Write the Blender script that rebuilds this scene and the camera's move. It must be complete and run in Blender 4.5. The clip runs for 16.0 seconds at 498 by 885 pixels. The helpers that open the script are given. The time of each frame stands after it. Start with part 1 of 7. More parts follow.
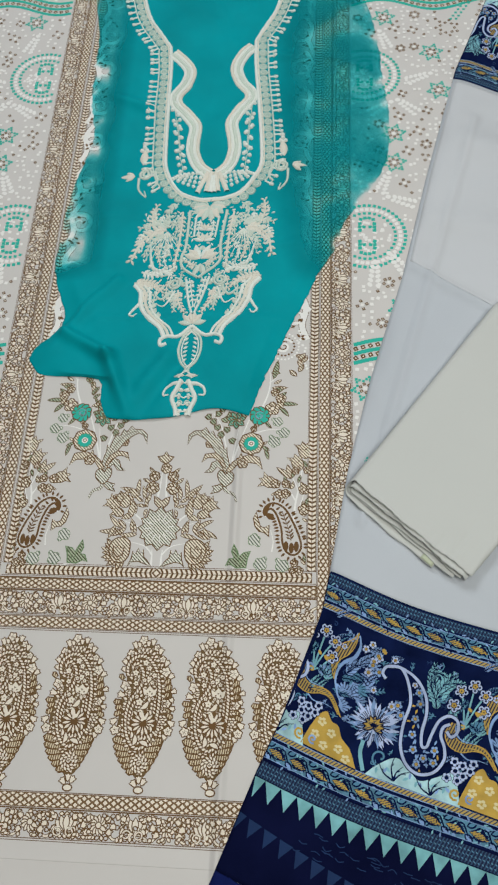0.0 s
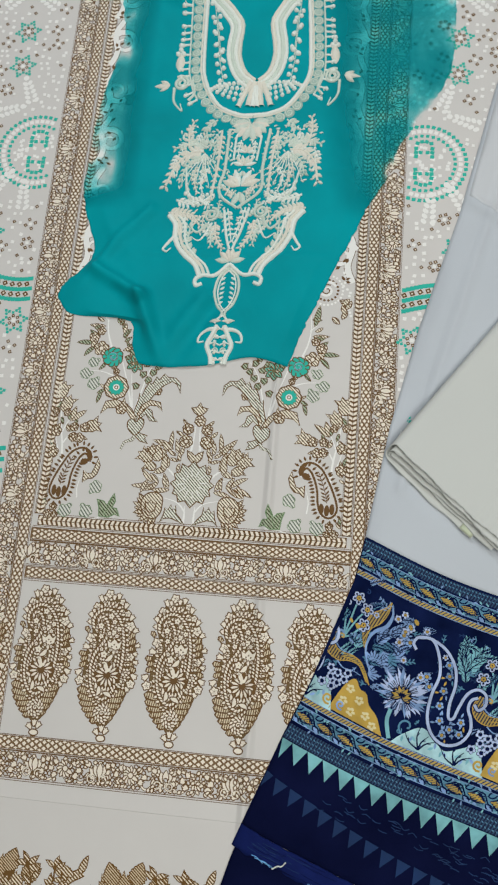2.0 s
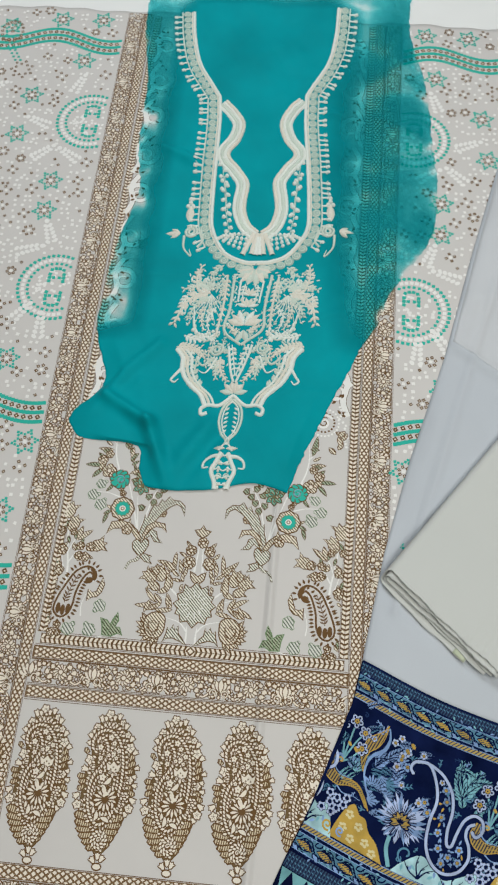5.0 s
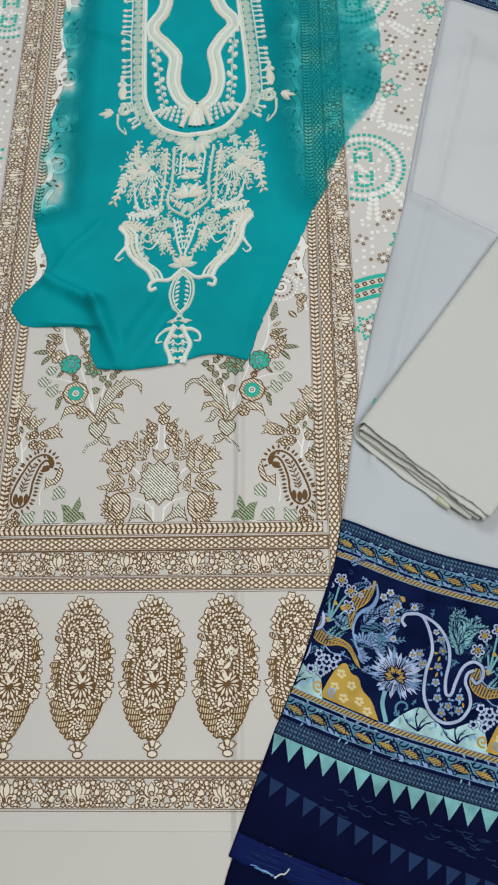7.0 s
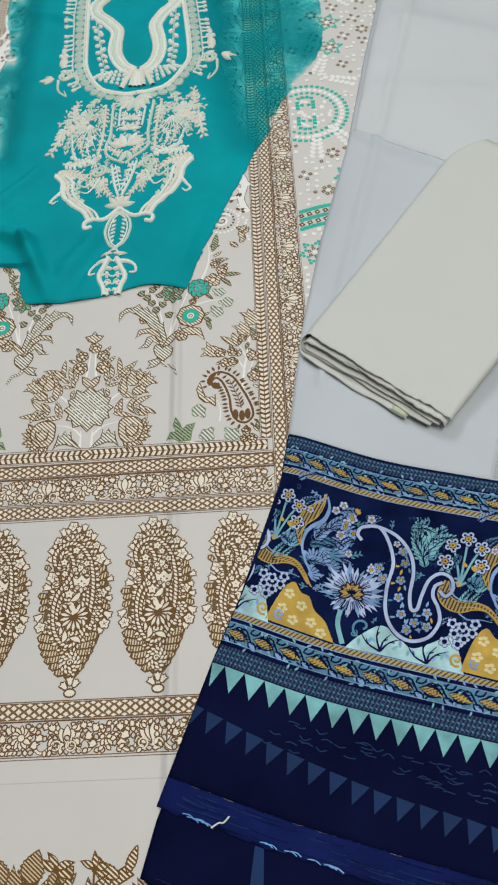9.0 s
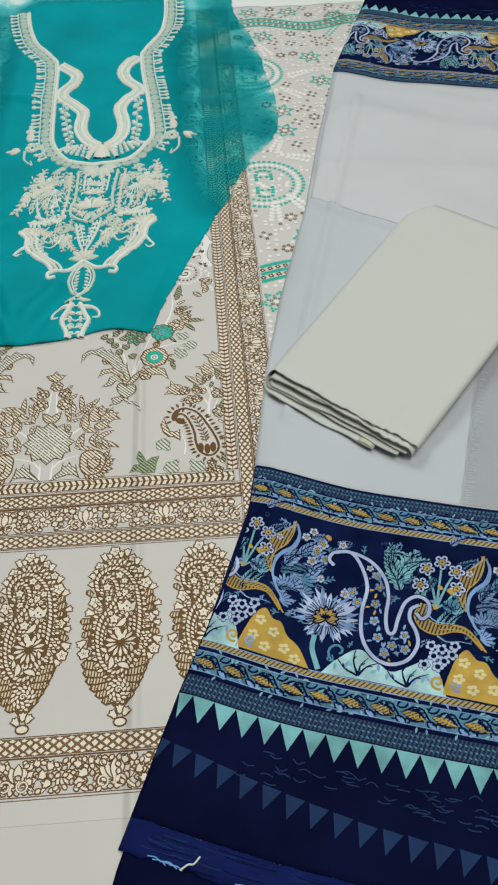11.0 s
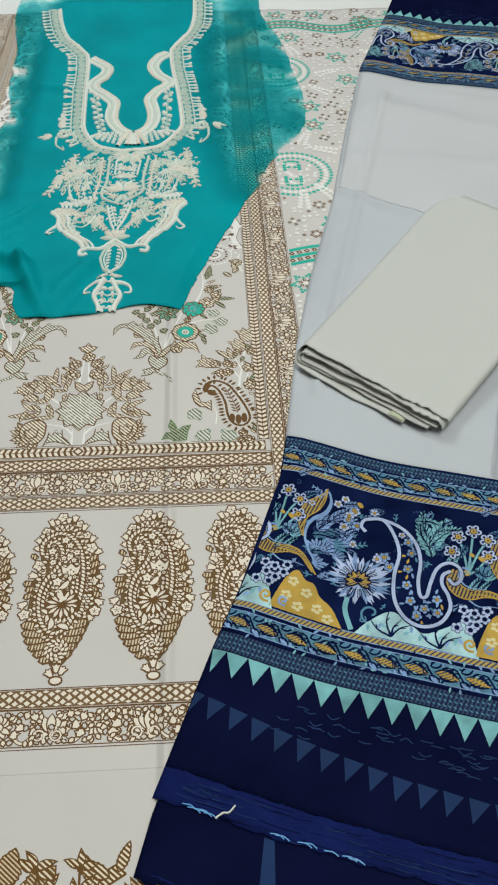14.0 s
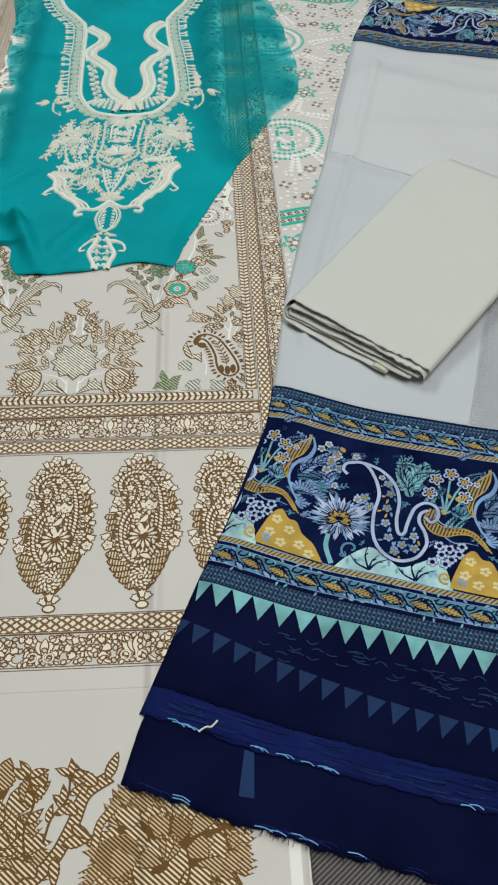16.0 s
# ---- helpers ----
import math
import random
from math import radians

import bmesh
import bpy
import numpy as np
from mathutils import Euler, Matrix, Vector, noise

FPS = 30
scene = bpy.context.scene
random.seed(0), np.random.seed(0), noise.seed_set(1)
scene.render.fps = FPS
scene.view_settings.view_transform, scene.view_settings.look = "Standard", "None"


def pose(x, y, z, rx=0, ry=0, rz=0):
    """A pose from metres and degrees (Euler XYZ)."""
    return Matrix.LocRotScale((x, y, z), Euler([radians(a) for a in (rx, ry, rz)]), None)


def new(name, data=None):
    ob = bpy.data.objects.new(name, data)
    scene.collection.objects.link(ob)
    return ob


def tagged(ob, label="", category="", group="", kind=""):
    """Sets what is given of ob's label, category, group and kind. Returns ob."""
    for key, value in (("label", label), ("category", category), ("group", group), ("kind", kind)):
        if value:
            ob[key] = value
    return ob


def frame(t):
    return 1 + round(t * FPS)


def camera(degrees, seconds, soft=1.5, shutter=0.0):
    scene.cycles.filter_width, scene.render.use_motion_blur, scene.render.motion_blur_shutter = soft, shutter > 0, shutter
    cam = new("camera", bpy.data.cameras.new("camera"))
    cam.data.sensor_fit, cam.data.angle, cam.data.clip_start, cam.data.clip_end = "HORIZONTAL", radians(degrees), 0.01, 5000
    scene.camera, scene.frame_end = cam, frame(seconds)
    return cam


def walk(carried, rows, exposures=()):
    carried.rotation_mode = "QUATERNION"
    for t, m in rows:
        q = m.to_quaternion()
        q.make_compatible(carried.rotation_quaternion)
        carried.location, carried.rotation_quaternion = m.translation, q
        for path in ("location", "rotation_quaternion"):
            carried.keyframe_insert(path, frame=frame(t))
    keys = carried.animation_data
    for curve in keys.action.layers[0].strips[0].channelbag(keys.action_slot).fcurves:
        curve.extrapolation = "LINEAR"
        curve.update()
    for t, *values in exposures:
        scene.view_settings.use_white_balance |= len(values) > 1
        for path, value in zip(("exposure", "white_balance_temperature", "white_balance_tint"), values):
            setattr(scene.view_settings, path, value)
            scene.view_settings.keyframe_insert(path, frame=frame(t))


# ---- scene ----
SIZE = 0.55  # metres to one unit of the cloths' drawings
cam = camera(34.54, 16.0, soft=2.2)
# seconds, eye in metres, turn in degrees
ROWS = [
    (0, 0.1299, -0.2270, 0.6903, 24.04, 3.13, 2.66),
    (0.5, 0.1265, -0.2193, 0.6835, 23.49, 3.36, 2.96),
    (1, 0.1254, -0.2021, 0.6796, 15.62, 4.18, 2.93),
    (1.5, 0.1217, -0.1717, 0.6972, 15.02, 4.97, 3.47),
    (2, 0.1178, -0.1360, 0.6926, 14.16, 4.57, 4.94),
    (2.5, 0.1178, -0.1690, 0.7168, 12.72, 3.98, 4.53),
    (3, 0.1154, -0.2067, 0.7487, 13.61, 3.45, 2.08),
    (3.5, 0.0917, -0.1626, 0.7613, 18.26, 2.08, 4.65),
    (4, 0.0818, -0.1306, 0.7349, 22.28, 1.02, 6.48),
    (4.2, 0.0808, -0.1322, 0.7362, 22.40, 0.87, 6.51),
    (6.3, 0.0785, -0.1821, 0.7054, 22.87, 1.97, 2.92),
    (6.5, 0.0785, -0.1908, 0.6965, 22.84, 1.83, 2.89),
    (7, 0.1089, -0.2276, 0.6501, 21.39, 2.80, -0.04),
    (7.5, 0.1154, -0.2672, 0.6150, 22.21, 1.49, 0.39),
    (8, 0.1249, -0.3040, 0.5765, 23.42, 2.29, 0.27),
    (8.5, 0.1360, -0.3292, 0.5491, 26.25, 3.22, -0.03),
    (9, 0.1514, -0.3485, 0.5207, 29.96, 3.89, -1.71),
    (9.2, 0.1527, -0.3576, 0.5144, 30.95, 3.60, -2.82),
    (11.3, 0.1258, -0.4044, 0.4652, 39.99, 0.64, -4.05),
    (11.5, 0.1232, -0.4067, 0.4617, 40.54, 0.64, -3.89),
    (12, 0.1174, -0.4149, 0.4586, 41.95, 0.40, -3.22),
    (12.5, 0.1131, -0.4231, 0.4526, 40.29, -0.10, -2.88),
    (13, 0.1066, -0.4286, 0.4527, 41.16, -0.22, -2.71),
    (13.5, 0.1079, -0.4308, 0.4519, 40.89, -0.23, -2.77),
    (14, 0.1034, -0.4323, 0.4501, 40.69, -0.42, -3.01),
    (14.5, 0.0882, -0.4402, 0.4498, 40.35, -0.66, -2.48),
    (15, 0.0844, -0.4508, 0.4484, 40.18, -1.03, -1.68),
    (15.5, 0.0972, -0.4655, 0.4498, 40.13, -0.37, -2.16),
    (16, 0.1126, -0.4692, 0.4477, 39.79, -0.41, -2.75),
]
walk(cam, [(t, pose(x, y, z, rx, ry, rz)) for t, x, y, z, rx, ry, rz in ROWS],
     exposures=((0, -0.09, 6380, 9.5), (3, -0.05, 6380, 9.5), (6.3, -0.06, 6400, 9.5), (9.2, 0.0, 6420, 9.5), (11.3, -0.03, 6480, 6.5), (16, 0.0, 6480, 6.5)))

# ---- world and lights: a closed room with two soft ceiling panels ----
world = bpy.data.worlds.new("room_air")
scene.world = world
world.use_nodes = True
world.node_tree.nodes["Background"].inputs[0].default_value = (0.75, 0.82, 0.9, 1)
world.node_tree.nodes["Background"].inputs[1].default_value = 0.05


def ceiling_lamp(x, y, sx, sy, watts, colour):
    data = bpy.data.lights.new("ceiling_panel_light", "AREA")
    data.shape, data.size, data.size_y, data.energy, data.color = "RECTANGLE", sx, sy, watts, colour
    lamp = new("ceiling_panel_light", data)
    lamp.matrix_world = pose(x, y, 1.70)
    return lamp


ceiling_lamp(0.505, -0.38, 0.82, 0.82, 22.2, (0.98, 1.0, 0.945))
ceiling_lamp(-0.23, 1.25, 0.82, 0.82, 19.5, (0.94, 1.0, 1.03))
scene.view_settings.exposure = 0.0

# ---- materials ----


def mat(name, colour, rough=0.85, vary=0.08, grain=0.05, bump=0.15, weave=900.0, sheen=0.0, spec=0.3, patch=9.0, fold=False):
    """Cloth or paint: colour with slow patches and fine grain, and a fine relief."""
    m = bpy.data.materials.new(name)
    m.use_nodes = True
    t, nodes = m.node_tree, m.node_tree.nodes
    b = nodes["Principled BSDF"]
    raw, co = nodes.new("ShaderNodeTexCoord"), nodes.new("ShaderNodeMapping")
    co.inputs["Scale"].default_value = (1 / SIZE,) * 3
    t.links.new(raw.outputs["Object"], co.inputs["Vector"])
    slow, fine = nodes.new("ShaderNodeTexNoise"), nodes.new("ShaderNodeTexNoise")
    slow.inputs["Scale"].default_value, fine.inputs["Scale"].default_value = patch, weave
    slow.inputs["Detail"].default_value = 4
    t.links.new(co.outputs[0], slow.inputs["Vector"])
    t.links.new(co.outputs[0], fine.inputs["Vector"])
    add = nodes.new("ShaderNodeMath")
    add.operation = "MULTIPLY_ADD"
    t.links.new(slow.outputs[0], add.inputs[0])
    add.inputs[1].default_value, add.inputs[2].default_value = 2 * vary, 1 - vary - grain
    both = nodes.new("ShaderNodeMath")
    both.operation = "MULTIPLY_ADD"
    t.links.new(fine.outputs[0], both.inputs[0])
    both.inputs[1].default_value = 2 * grain
    t.links.new(add.outputs[0], both.inputs[2])
    mix = nodes.new("ShaderNodeVectorMath")
    mix.operation = "SCALE"
    mix.inputs[0].default_value = colour
    t.links.new(both.outputs[0], mix.inputs["Scale"])
    t.links.new(mix.outputs[0], b.inputs["Base Color"])
    b.inputs["Roughness"].default_value = rough
    b.inputs["Specular IOR Level"].default_value = spec
    b.inputs["Sheen Weight"].default_value = sheen
    if bump:
        bn = nodes.new("ShaderNodeBump")
        bn.inputs["Strength"].default_value, bn.inputs["Distance"].default_value = bump, 0.0006 * SIZE
        t.links.new(fine.outputs[0], bn.inputs["Height"])
        t.links.new(bn.outputs[0], b.inputs["Normal"])
        if fold:
            # the long pressed fold of the shirt cloth, a low ridge of 1 mm
            xyz, off, far, rise, fb = (nodes.new("ShaderNode" + k) for k in ("SeparateXYZ", "Math", "Math", "MapRange", "Bump"))
            t.links.new(co.outputs[0], xyz.inputs[0])
            off.operation, far.operation = "SUBTRACT", "ABSOLUTE"
            off.inputs[1].default_value = 0.1255
            t.links.new(xyz.outputs[0], off.inputs[0])
            t.links.new(off.outputs[0], far.inputs[0])
            rise.interpolation_type = "SMOOTHSTEP"
            for k, v in ((1, 0.0), (2, 0.011), (3, 1.0), (4, 0.0)):
                rise.inputs[k].default_value = v
            t.links.new(far.outputs[0], rise.inputs[0])
            fb.inputs["Strength"].default_value, fb.inputs["Distance"].default_value = 1.0, 0.0048 * SIZE
            t.links.new(rise.outputs[0], fb.inputs["Height"])
            t.links.new(fb.outputs[0], bn.inputs["Normal"])
    return m


def striped(name, ground, stripe, pitch, turn, share=0.5, rough=0.85, soft=0.12, fold=False):
    """Two inks in fine parallel lines, pitch metres apart, as a hatched print."""
    m = mat(name, ground, rough, fold=fold)
    t, nodes = m.node_tree, m.node_tree.nodes
    b = nodes["Principled BSDF"]
    base = b.inputs["Base Color"].links[0].from_socket
    co, mp, wv, rp, mx = (nodes.new("ShaderNode" + k) for k in ("TexCoord", "Mapping", "TexWave", "ValToRGB", "Mix"))
    mp.inputs["Rotation"].default_value, mp.inputs["Scale"].default_value = (0, 0, radians(turn)), (1 / SIZE,) * 3
    wv.inputs["Scale"].default_value = 0.31416 / pitch
    wv.inputs["Distortion"].default_value = 0.8
    wv.inputs["Detail Scale"].default_value = 0.3
    t.links.new(co.outputs["Object"], mp.inputs["Vector"])
    t.links.new(mp.outputs[0], wv.inputs["Vector"])
    t.links.new(wv.outputs["Fac"], rp.inputs[0])
    rp.color_ramp.elements[0].position, rp.color_ramp.elements[1].position = share - soft, share + soft
    mx.data_type = "RGBA"
    t.links.new(rp.outputs[0], mx.inputs[0])
    t.links.new(base, mx.inputs[6])
    mx.inputs[7].default_value = (*stripe, 1)
    t.links.new(mx.outputs[2], b.inputs["Base Color"])
    return m


BROWN, CREAM, CLOTH = (0.136, 0.068, 0.022), (0.78, 0.70, 0.595), (0.60, 0.565, 0.54)
M = {
    "cloth": mat("cotton_lawn_grey_white", CLOTH, vary=0.04, grain=0.03, fold=True),
    "brown": mat("brown_print", BROWN, vary=0.25, fold=True),
    "cream": mat("cream_print", CREAM, vary=0.06, fold=True),
    "white": mat("white_print", (0.79, 0.765, 0.735), vary=0.05, fold=True),
    "tealink": mat("teal_print", (0.03, 0.42, 0.33), vary=0.12, fold=True),
    "olive": mat("olive_print", (0.20, 0.16, 0.075), vary=0.2, fold=True),
    "greenink": mat("green_print", (0.16, 0.24, 0.12), vary=0.25, fold=True),
    "hatch": striped("hatched_leaf_print", (0.100, 0.052, 0.018), (0.78, 0.70, 0.57), 0.0040, -45, 0.33, fold=True),
    "hatch_green": striped("hatched_green_print", (0.050, 0.055, 0.024), (0.40, 0.44, 0.31), 0.0040, -45, 0.42, fold=True),
    "hatch_pale": striped("hatched_pale_print", (0.085, 0.075, 0.045), (0.74, 0.72, 0.63), 0.0038, -45, 0.34, fold=True),
    "hatch_cloud": striped("hatched_clover_print", (0.13, 0.15, 0.115), (0.66, 0.65, 0.59), 0.0046, -40, 0.38, fold=True),
    "dusk": mat("dim_tan_print", (0.155, 0.098, 0.04), vary=0.15, patch=60, fold=True),
    "flank": striped("hatched_flank_leaf_print", (0.136, 0.068, 0.022), (0.66, 0.56, 0.40), 0.0034, 8, 0.42, fold=True),
    "goldpale": mat("pale_mustard_print", (0.62, 0.54, 0.30), vary=0.3, patch=40),
    "pale": mat("lavender_white_print", (0.39, 0.46, 0.66), vary=0.5, patch=30),
    "hem_deep": striped("dark_hatched_hem_print", (0.115, 0.055, 0.013), (0.50, 0.37, 0.22), 0.0030, -50, 0.72, fold=True),
    "hem_hatch": striped("hatched_hem_print", (0.140, 0.068, 0.016), (0.78, 0.67, 0.52), 0.0038, -50, 0.58, fold=True),
    "hem_fine": striped("fine_hatched_hem_print", (0.140, 0.068, 0.016), (0.64, 0.51, 0.35), 0.0031, -50, 0.62, fold=True),
    "hem_brown": mat("hem_brown_print", (0.140, 0.068, 0.016), vary=0.18, fold=True),
    "lattice": mat("lattice_brown_print", (0.180, 0.102, 0.045), vary=0.2, fold=True),
    "table": mat("white_laminate", (0.80, 0.79, 0.77), rough=0.45, vary=0.03, grain=0.01, bump=0.02),
    "wall": mat("wall_paint", (0.72, 0.72, 0.70), rough=0.9, vary=0.03),
    "floor": mat("brown_wood_floor", (0.14, 0.07, 0.035), rough=0.5, vary=0.3, patch=4),
    "thread": mat("mint_cream_thread", (0.59, 0.65, 0.57), rough=0.6, vary=0.10, grain=0.22, bump=0.8, weave=700),
    "thread_sage": mat("sage_green_thread", (0.34, 0.46, 0.40), rough=0.6, vary=0.10, grain=0.22, bump=0.8, weave=700),
    "thread_pale": mat("cream_thread", (0.71, 0.67, 0.58), rough=0.6, vary=0.10, grain=0.2, bump=0.8, weave=700),
    "thread_white": mat("white_thread", (0.74, 0.76, 0.70), rough=0.55, vary=0.05, grain=0.15, bump=0.6, weave=700),
    "lilac": mat("grey_lilac_chiffon", (0.49, 0.51, 0.545), rough=0.7, vary=0.05, grain=0.04, spec=0.15, patch=4),
    "lilac_light": mat("double_layer_lilac_chiffon", (0.555, 0.56, 0.58), rough=0.6, vary=0.06, grain=0.04, spec=0.2, patch=4),
    "navy": mat("navy_chiffon", (0.0044, 0.0062, 0.030), rough=0.95, vary=0.5, grain=0.2, spec=0.0, patch=14),
    "navy_mid": mat("blue_frayed_weave", (0.006, 0.012, 0.080), rough=0.8, vary=0.45, grain=0.35, spec=0.05, patch=22),
    "navy_ink": mat("navy_print", (0.0050, 0.0095, 0.044), vary=0.9, grain=0.2, patch=26, spec=0.0),
    "twist": striped("twisted_blue_print", (0.005, 0.011, 0.044), (0.024, 0.060, 0.125), 0.0042, 35, 0.62),
    "aqua": mat("aqua_print", (0.075, 0.20, 0.31), vary=0.35, patch=40),
    "band": mat("aqua_band_print", (0.080, 0.195, 0.28), vary=1.0, patch=45),
    "goldfine": striped("mustard_fine_hatched_print", (0.40, 0.27, 0.06), (0.02, 0.04, 0.08), 0.0030, 75, 0.60),
    "hillmint": mat("pale_mint_hill_print", (0.36, 0.56, 0.60), vary=0.7, patch=45),
    "sky": mat("pale_blue_print", (0.19, 0.30, 0.53), vary=0.8, patch=34),
    "mint": mat("mint_print", (0.18, 0.40, 0.46), vary=0.5, patch=50),
    "gold": mat("mustard_print", (0.45, 0.29, 0.055), vary=0.5, patch=40),
    "goldhatch": striped("mustard_hatched_print", (0.36, 0.24, 0.06), (0.012, 0.018, 0.045), 0.0040, 30, 0.60),
    "rope": striped("mustard_rope_print", (0.42, 0.30, 0.08), (0.02, 0.04, 0.10), 0.0042, 60, 0.70),
    "tri": mat("mint_triangle_print", (0.165, 0.385, 0.415), vary=0.8, patch=30),
    "tri_dark": mat("dim_blue_triangle_print", (0.006, 0.026, 0.095), vary=0.6, grain=0.2),
    "sage": mat("pale_sage_cotton", (0.548, 0.549, 0.522), rough=0.85, vary=0.03, grain=0.03, patch=5),
    "sage_strip": mat("glossy_sage_selvage", (0.47, 0.50, 0.36), rough=0.35, vary=0.1),
    "dark_weave": striped("grey_brown_hatched_cloth", (0.045, 0.038, 0.045), (0.16, 0.145, 0.14), 0.0036, 52, 0.6),
    "peach": striped("peach_hatched_cloth", (0.62, 0.50, 0.40), (0.40, 0.26, 0.16), 0.0036, 52, 0.7),
    "lilac_dim": mat("single_layer_lilac_chiffon", (0.36, 0.37, 0.395), rough=0.7, vary=0.08, grain=0.12, spec=0.1),
    # glints of the frayed edges, painted as a bright blue
    "glint": mat("painted_thread_glint", (0.10, 0.30, 0.62), rough=0.3, vary=0.2),
}

# ---- drawing kit: flat inks are drawn in complex numbers and laid on a cloth ----
I2PI = 2j * math.pi


def smooth(points, n=8, closed=False):
    """A soft curve through a few points."""
    p = [complex(q) if not isinstance(q, tuple) else complex(*q) for q in points]
    if len(p) < 3 and not closed:
        return np.linspace(p[0], p[-1], n + 1)
    q = [p[-1], *p, p[0], p[1]] if closed else [2 * p[0] - p[1], *p, 2 * p[-1] - p[-2]]
    out = []
    for a, b, c, d in zip(q, q[1:], q[2:], q[3:]):
        for k in range(n):
            s = k / n
            out.append(0.5 * (2 * b + (c - a) * s + (2 * a - 5 * b + 4 * c - d) * s * s + (3 * b - a - 3 * c + d) * s ** 3))
    if not closed:
        out.append(p[-1])
    return np.array(out)


def petal(length, width, n=7, fat=1.0, bend=0.0):
    """A pointed leaf from the origin along the real axis."""
    s = np.linspace(0, 1, n + 1)
    w = width / 2 * np.sin(math.pi * s ** fat)
    up, down = s * length + 1j * w, s[-2:0:-1] * length - 1j * w[-2:0:-1]
    p = np.concatenate([up, down])
    return p * np.exp(1j * bend * p.real / length)


def round_shape(r, lobes=0, depth=0.0, n=20, turn=0.0):
    a = np.arange(n) / n
    return r * (1 + depth * np.cos(2 * math.pi * (lobes * a))) * np.exp(I2PI * a + 1j * turn)


def star(r, inner, points, turn=0.0):
    k = np.arange(2 * points)
    return np.where(k % 2 == 0, r, inner) * np.exp(1j * math.pi * k / points + 1j * turn)


def coil(r, turns, n=22, turn=0.0, inner=0.12):
    s = np.linspace(0, 1, n)
    return r * (1 - (1 - inner) * s) * np.exp(I2PI * turns * s + 1j * turn)


def offset(p, d):
    """A closed shape grown by d."""
    t = np.roll(p, -1) - np.roll(p, 1)
    t = t / np.maximum(np.abs(t), 1e-9)
    area = (p.real * np.roll(p, -1).imag - np.roll(p, -1).real * p.imag).sum()
    return p - 1j * t * d * (1 if area > 0 else -1)


def diced(p, size):
    """A wide shape cut into small triangles, so that it follows the cloth."""
    bm = bmesh.new()
    bm.faces.new([bm.verts.new((q.real, q.imag, 0)) for q in p])
    bm.normal_update()
    bmesh.ops.triangulate(bm, faces=bm.faces[:])
    for _ in range(4):
        long = [e for e in bm.edges if e.calc_length() > size]
        if not long:
            break
        bmesh.ops.subdivide_edges(bm, edges=long, cuts=1)
        bmesh.ops.triangulate(bm, faces=bm.faces[:])
    bm.verts.index_update()
    q = np.array([complex(v.co.x, v.co.y) for v in bm.verts])
    cells = [tuple(v.index for v in f.verts) for f in bm.faces]
    cells = [c if ((q[c[1]] - q[c[0]]) * np.conj(q[c[2]] - q[c[0]])).imag < 0 else c[::-1] for c in cells]
    bm.free()
    return q, cells


class Ink:
    """Collects shapes in layers, each with a material, and lays them on a cloth."""

    def __init__(self, step=0.00009, pile=0.0):
        self.shapes, self.step, self.pile, self.count = [], step, pile, 0
        self.a, self.b, self.flip = 1 + 0j, 0j, False
        self.v, self.f, self.m, self.inks = [], [], [], []

    def at(self, b, turn=0.0, size=1.0, flip=False):
        self.a, self.b, self.flip = size * np.exp(1j * radians(turn)), complex(b), flip
        return self

    def put(self, p):
        p = np.asarray(p, complex)
        return self.a * (np.conj(p) if self.flip else p) + self.b

    def fill(self, p, ink, lay=1):
        self.shapes.append((self.put(p), ink, self.level(lay)))

    def level(self, lay):
        """With a pile, each shape lies on those drawn before it."""
        if self.pile:
            self.count += 1
            return 1 + self.count * self.pile / self.step
        return lay

    def lined(self, p, ink, line="brown", w=0.0007, lay=1):
        p = np.asarray(p, complex)
        self.fill(offset(p, 2.5 * w / abs(self.a)), line, lay)
        self.fill(p, ink, lay + 1)

    def stroke(self, p, w, ink, lay=1, closed=False, taper=False, swell=None):
        p = self.put(p)
        if closed:
            p = np.append(p, p[0])
        t = np.gradient(p)
        t = t / np.maximum(np.abs(t), 1e-9)
        h = np.full(len(p), w / 2)
        if taper:
            h = h * np.linspace(1, 0.25, len(p))
        if swell is not None:
            h = h * swell
        left, right = p + 1j * t * h, p - 1j * t * h
        lay = self.level(lay)
        for k in range(len(p) - 1):
            self.shapes.append((np.array([right[k], right[k + 1], left[k + 1], left[k]]), ink, lay))

    def add(self, p, ink, lay):
        self.shapes.append((p, ink, lay))

    def build(self, name, parent, height, place=None, label=""):
        verts, faces, index, inks = [], [], [], []
        for p, ink, lay in self.shapes:
            p = place(p) if place else p
            area = (p.real * np.roll(p, -1).imag - np.roll(p, -1).real * p.imag).sum()
            if area < 0:
                p = p[::-1]
            if ink not in inks:
                inks.append(ink)
            span = max(np.ptp(p.real), np.ptp(p.imag))
            cells = [tuple(range(len(p)))] if span < 0.02 else None
            if cells is None:
                p, cells = diced(p, 0.011)
            faces.extend(tuple(i + len(verts) for i in c) for c in cells)
            z = height(p.real, p.imag) + (0.00010 if height is shirt_z else 0.00035) + self.step * lay * (0.4 if height is shirt_z else 1)
            verts.extend(zip(p.real.tolist(), p.imag.tolist(), np.broadcast_to(z, p.shape).tolist()))
            index.extend([inks.index(ink)] * len(cells))
        me = bpy.data.meshes.new(name)
        me.from_pydata((np.array(verts) * SIZE).tolist(), [], faces)
        for ink in inks:
            me.materials.append(M[ink])
        me.polygons.foreach_set("material_index", index)
        me.update()
        ob = new(name, me)
        ob.parent = parent
        return tagged(ob, label)


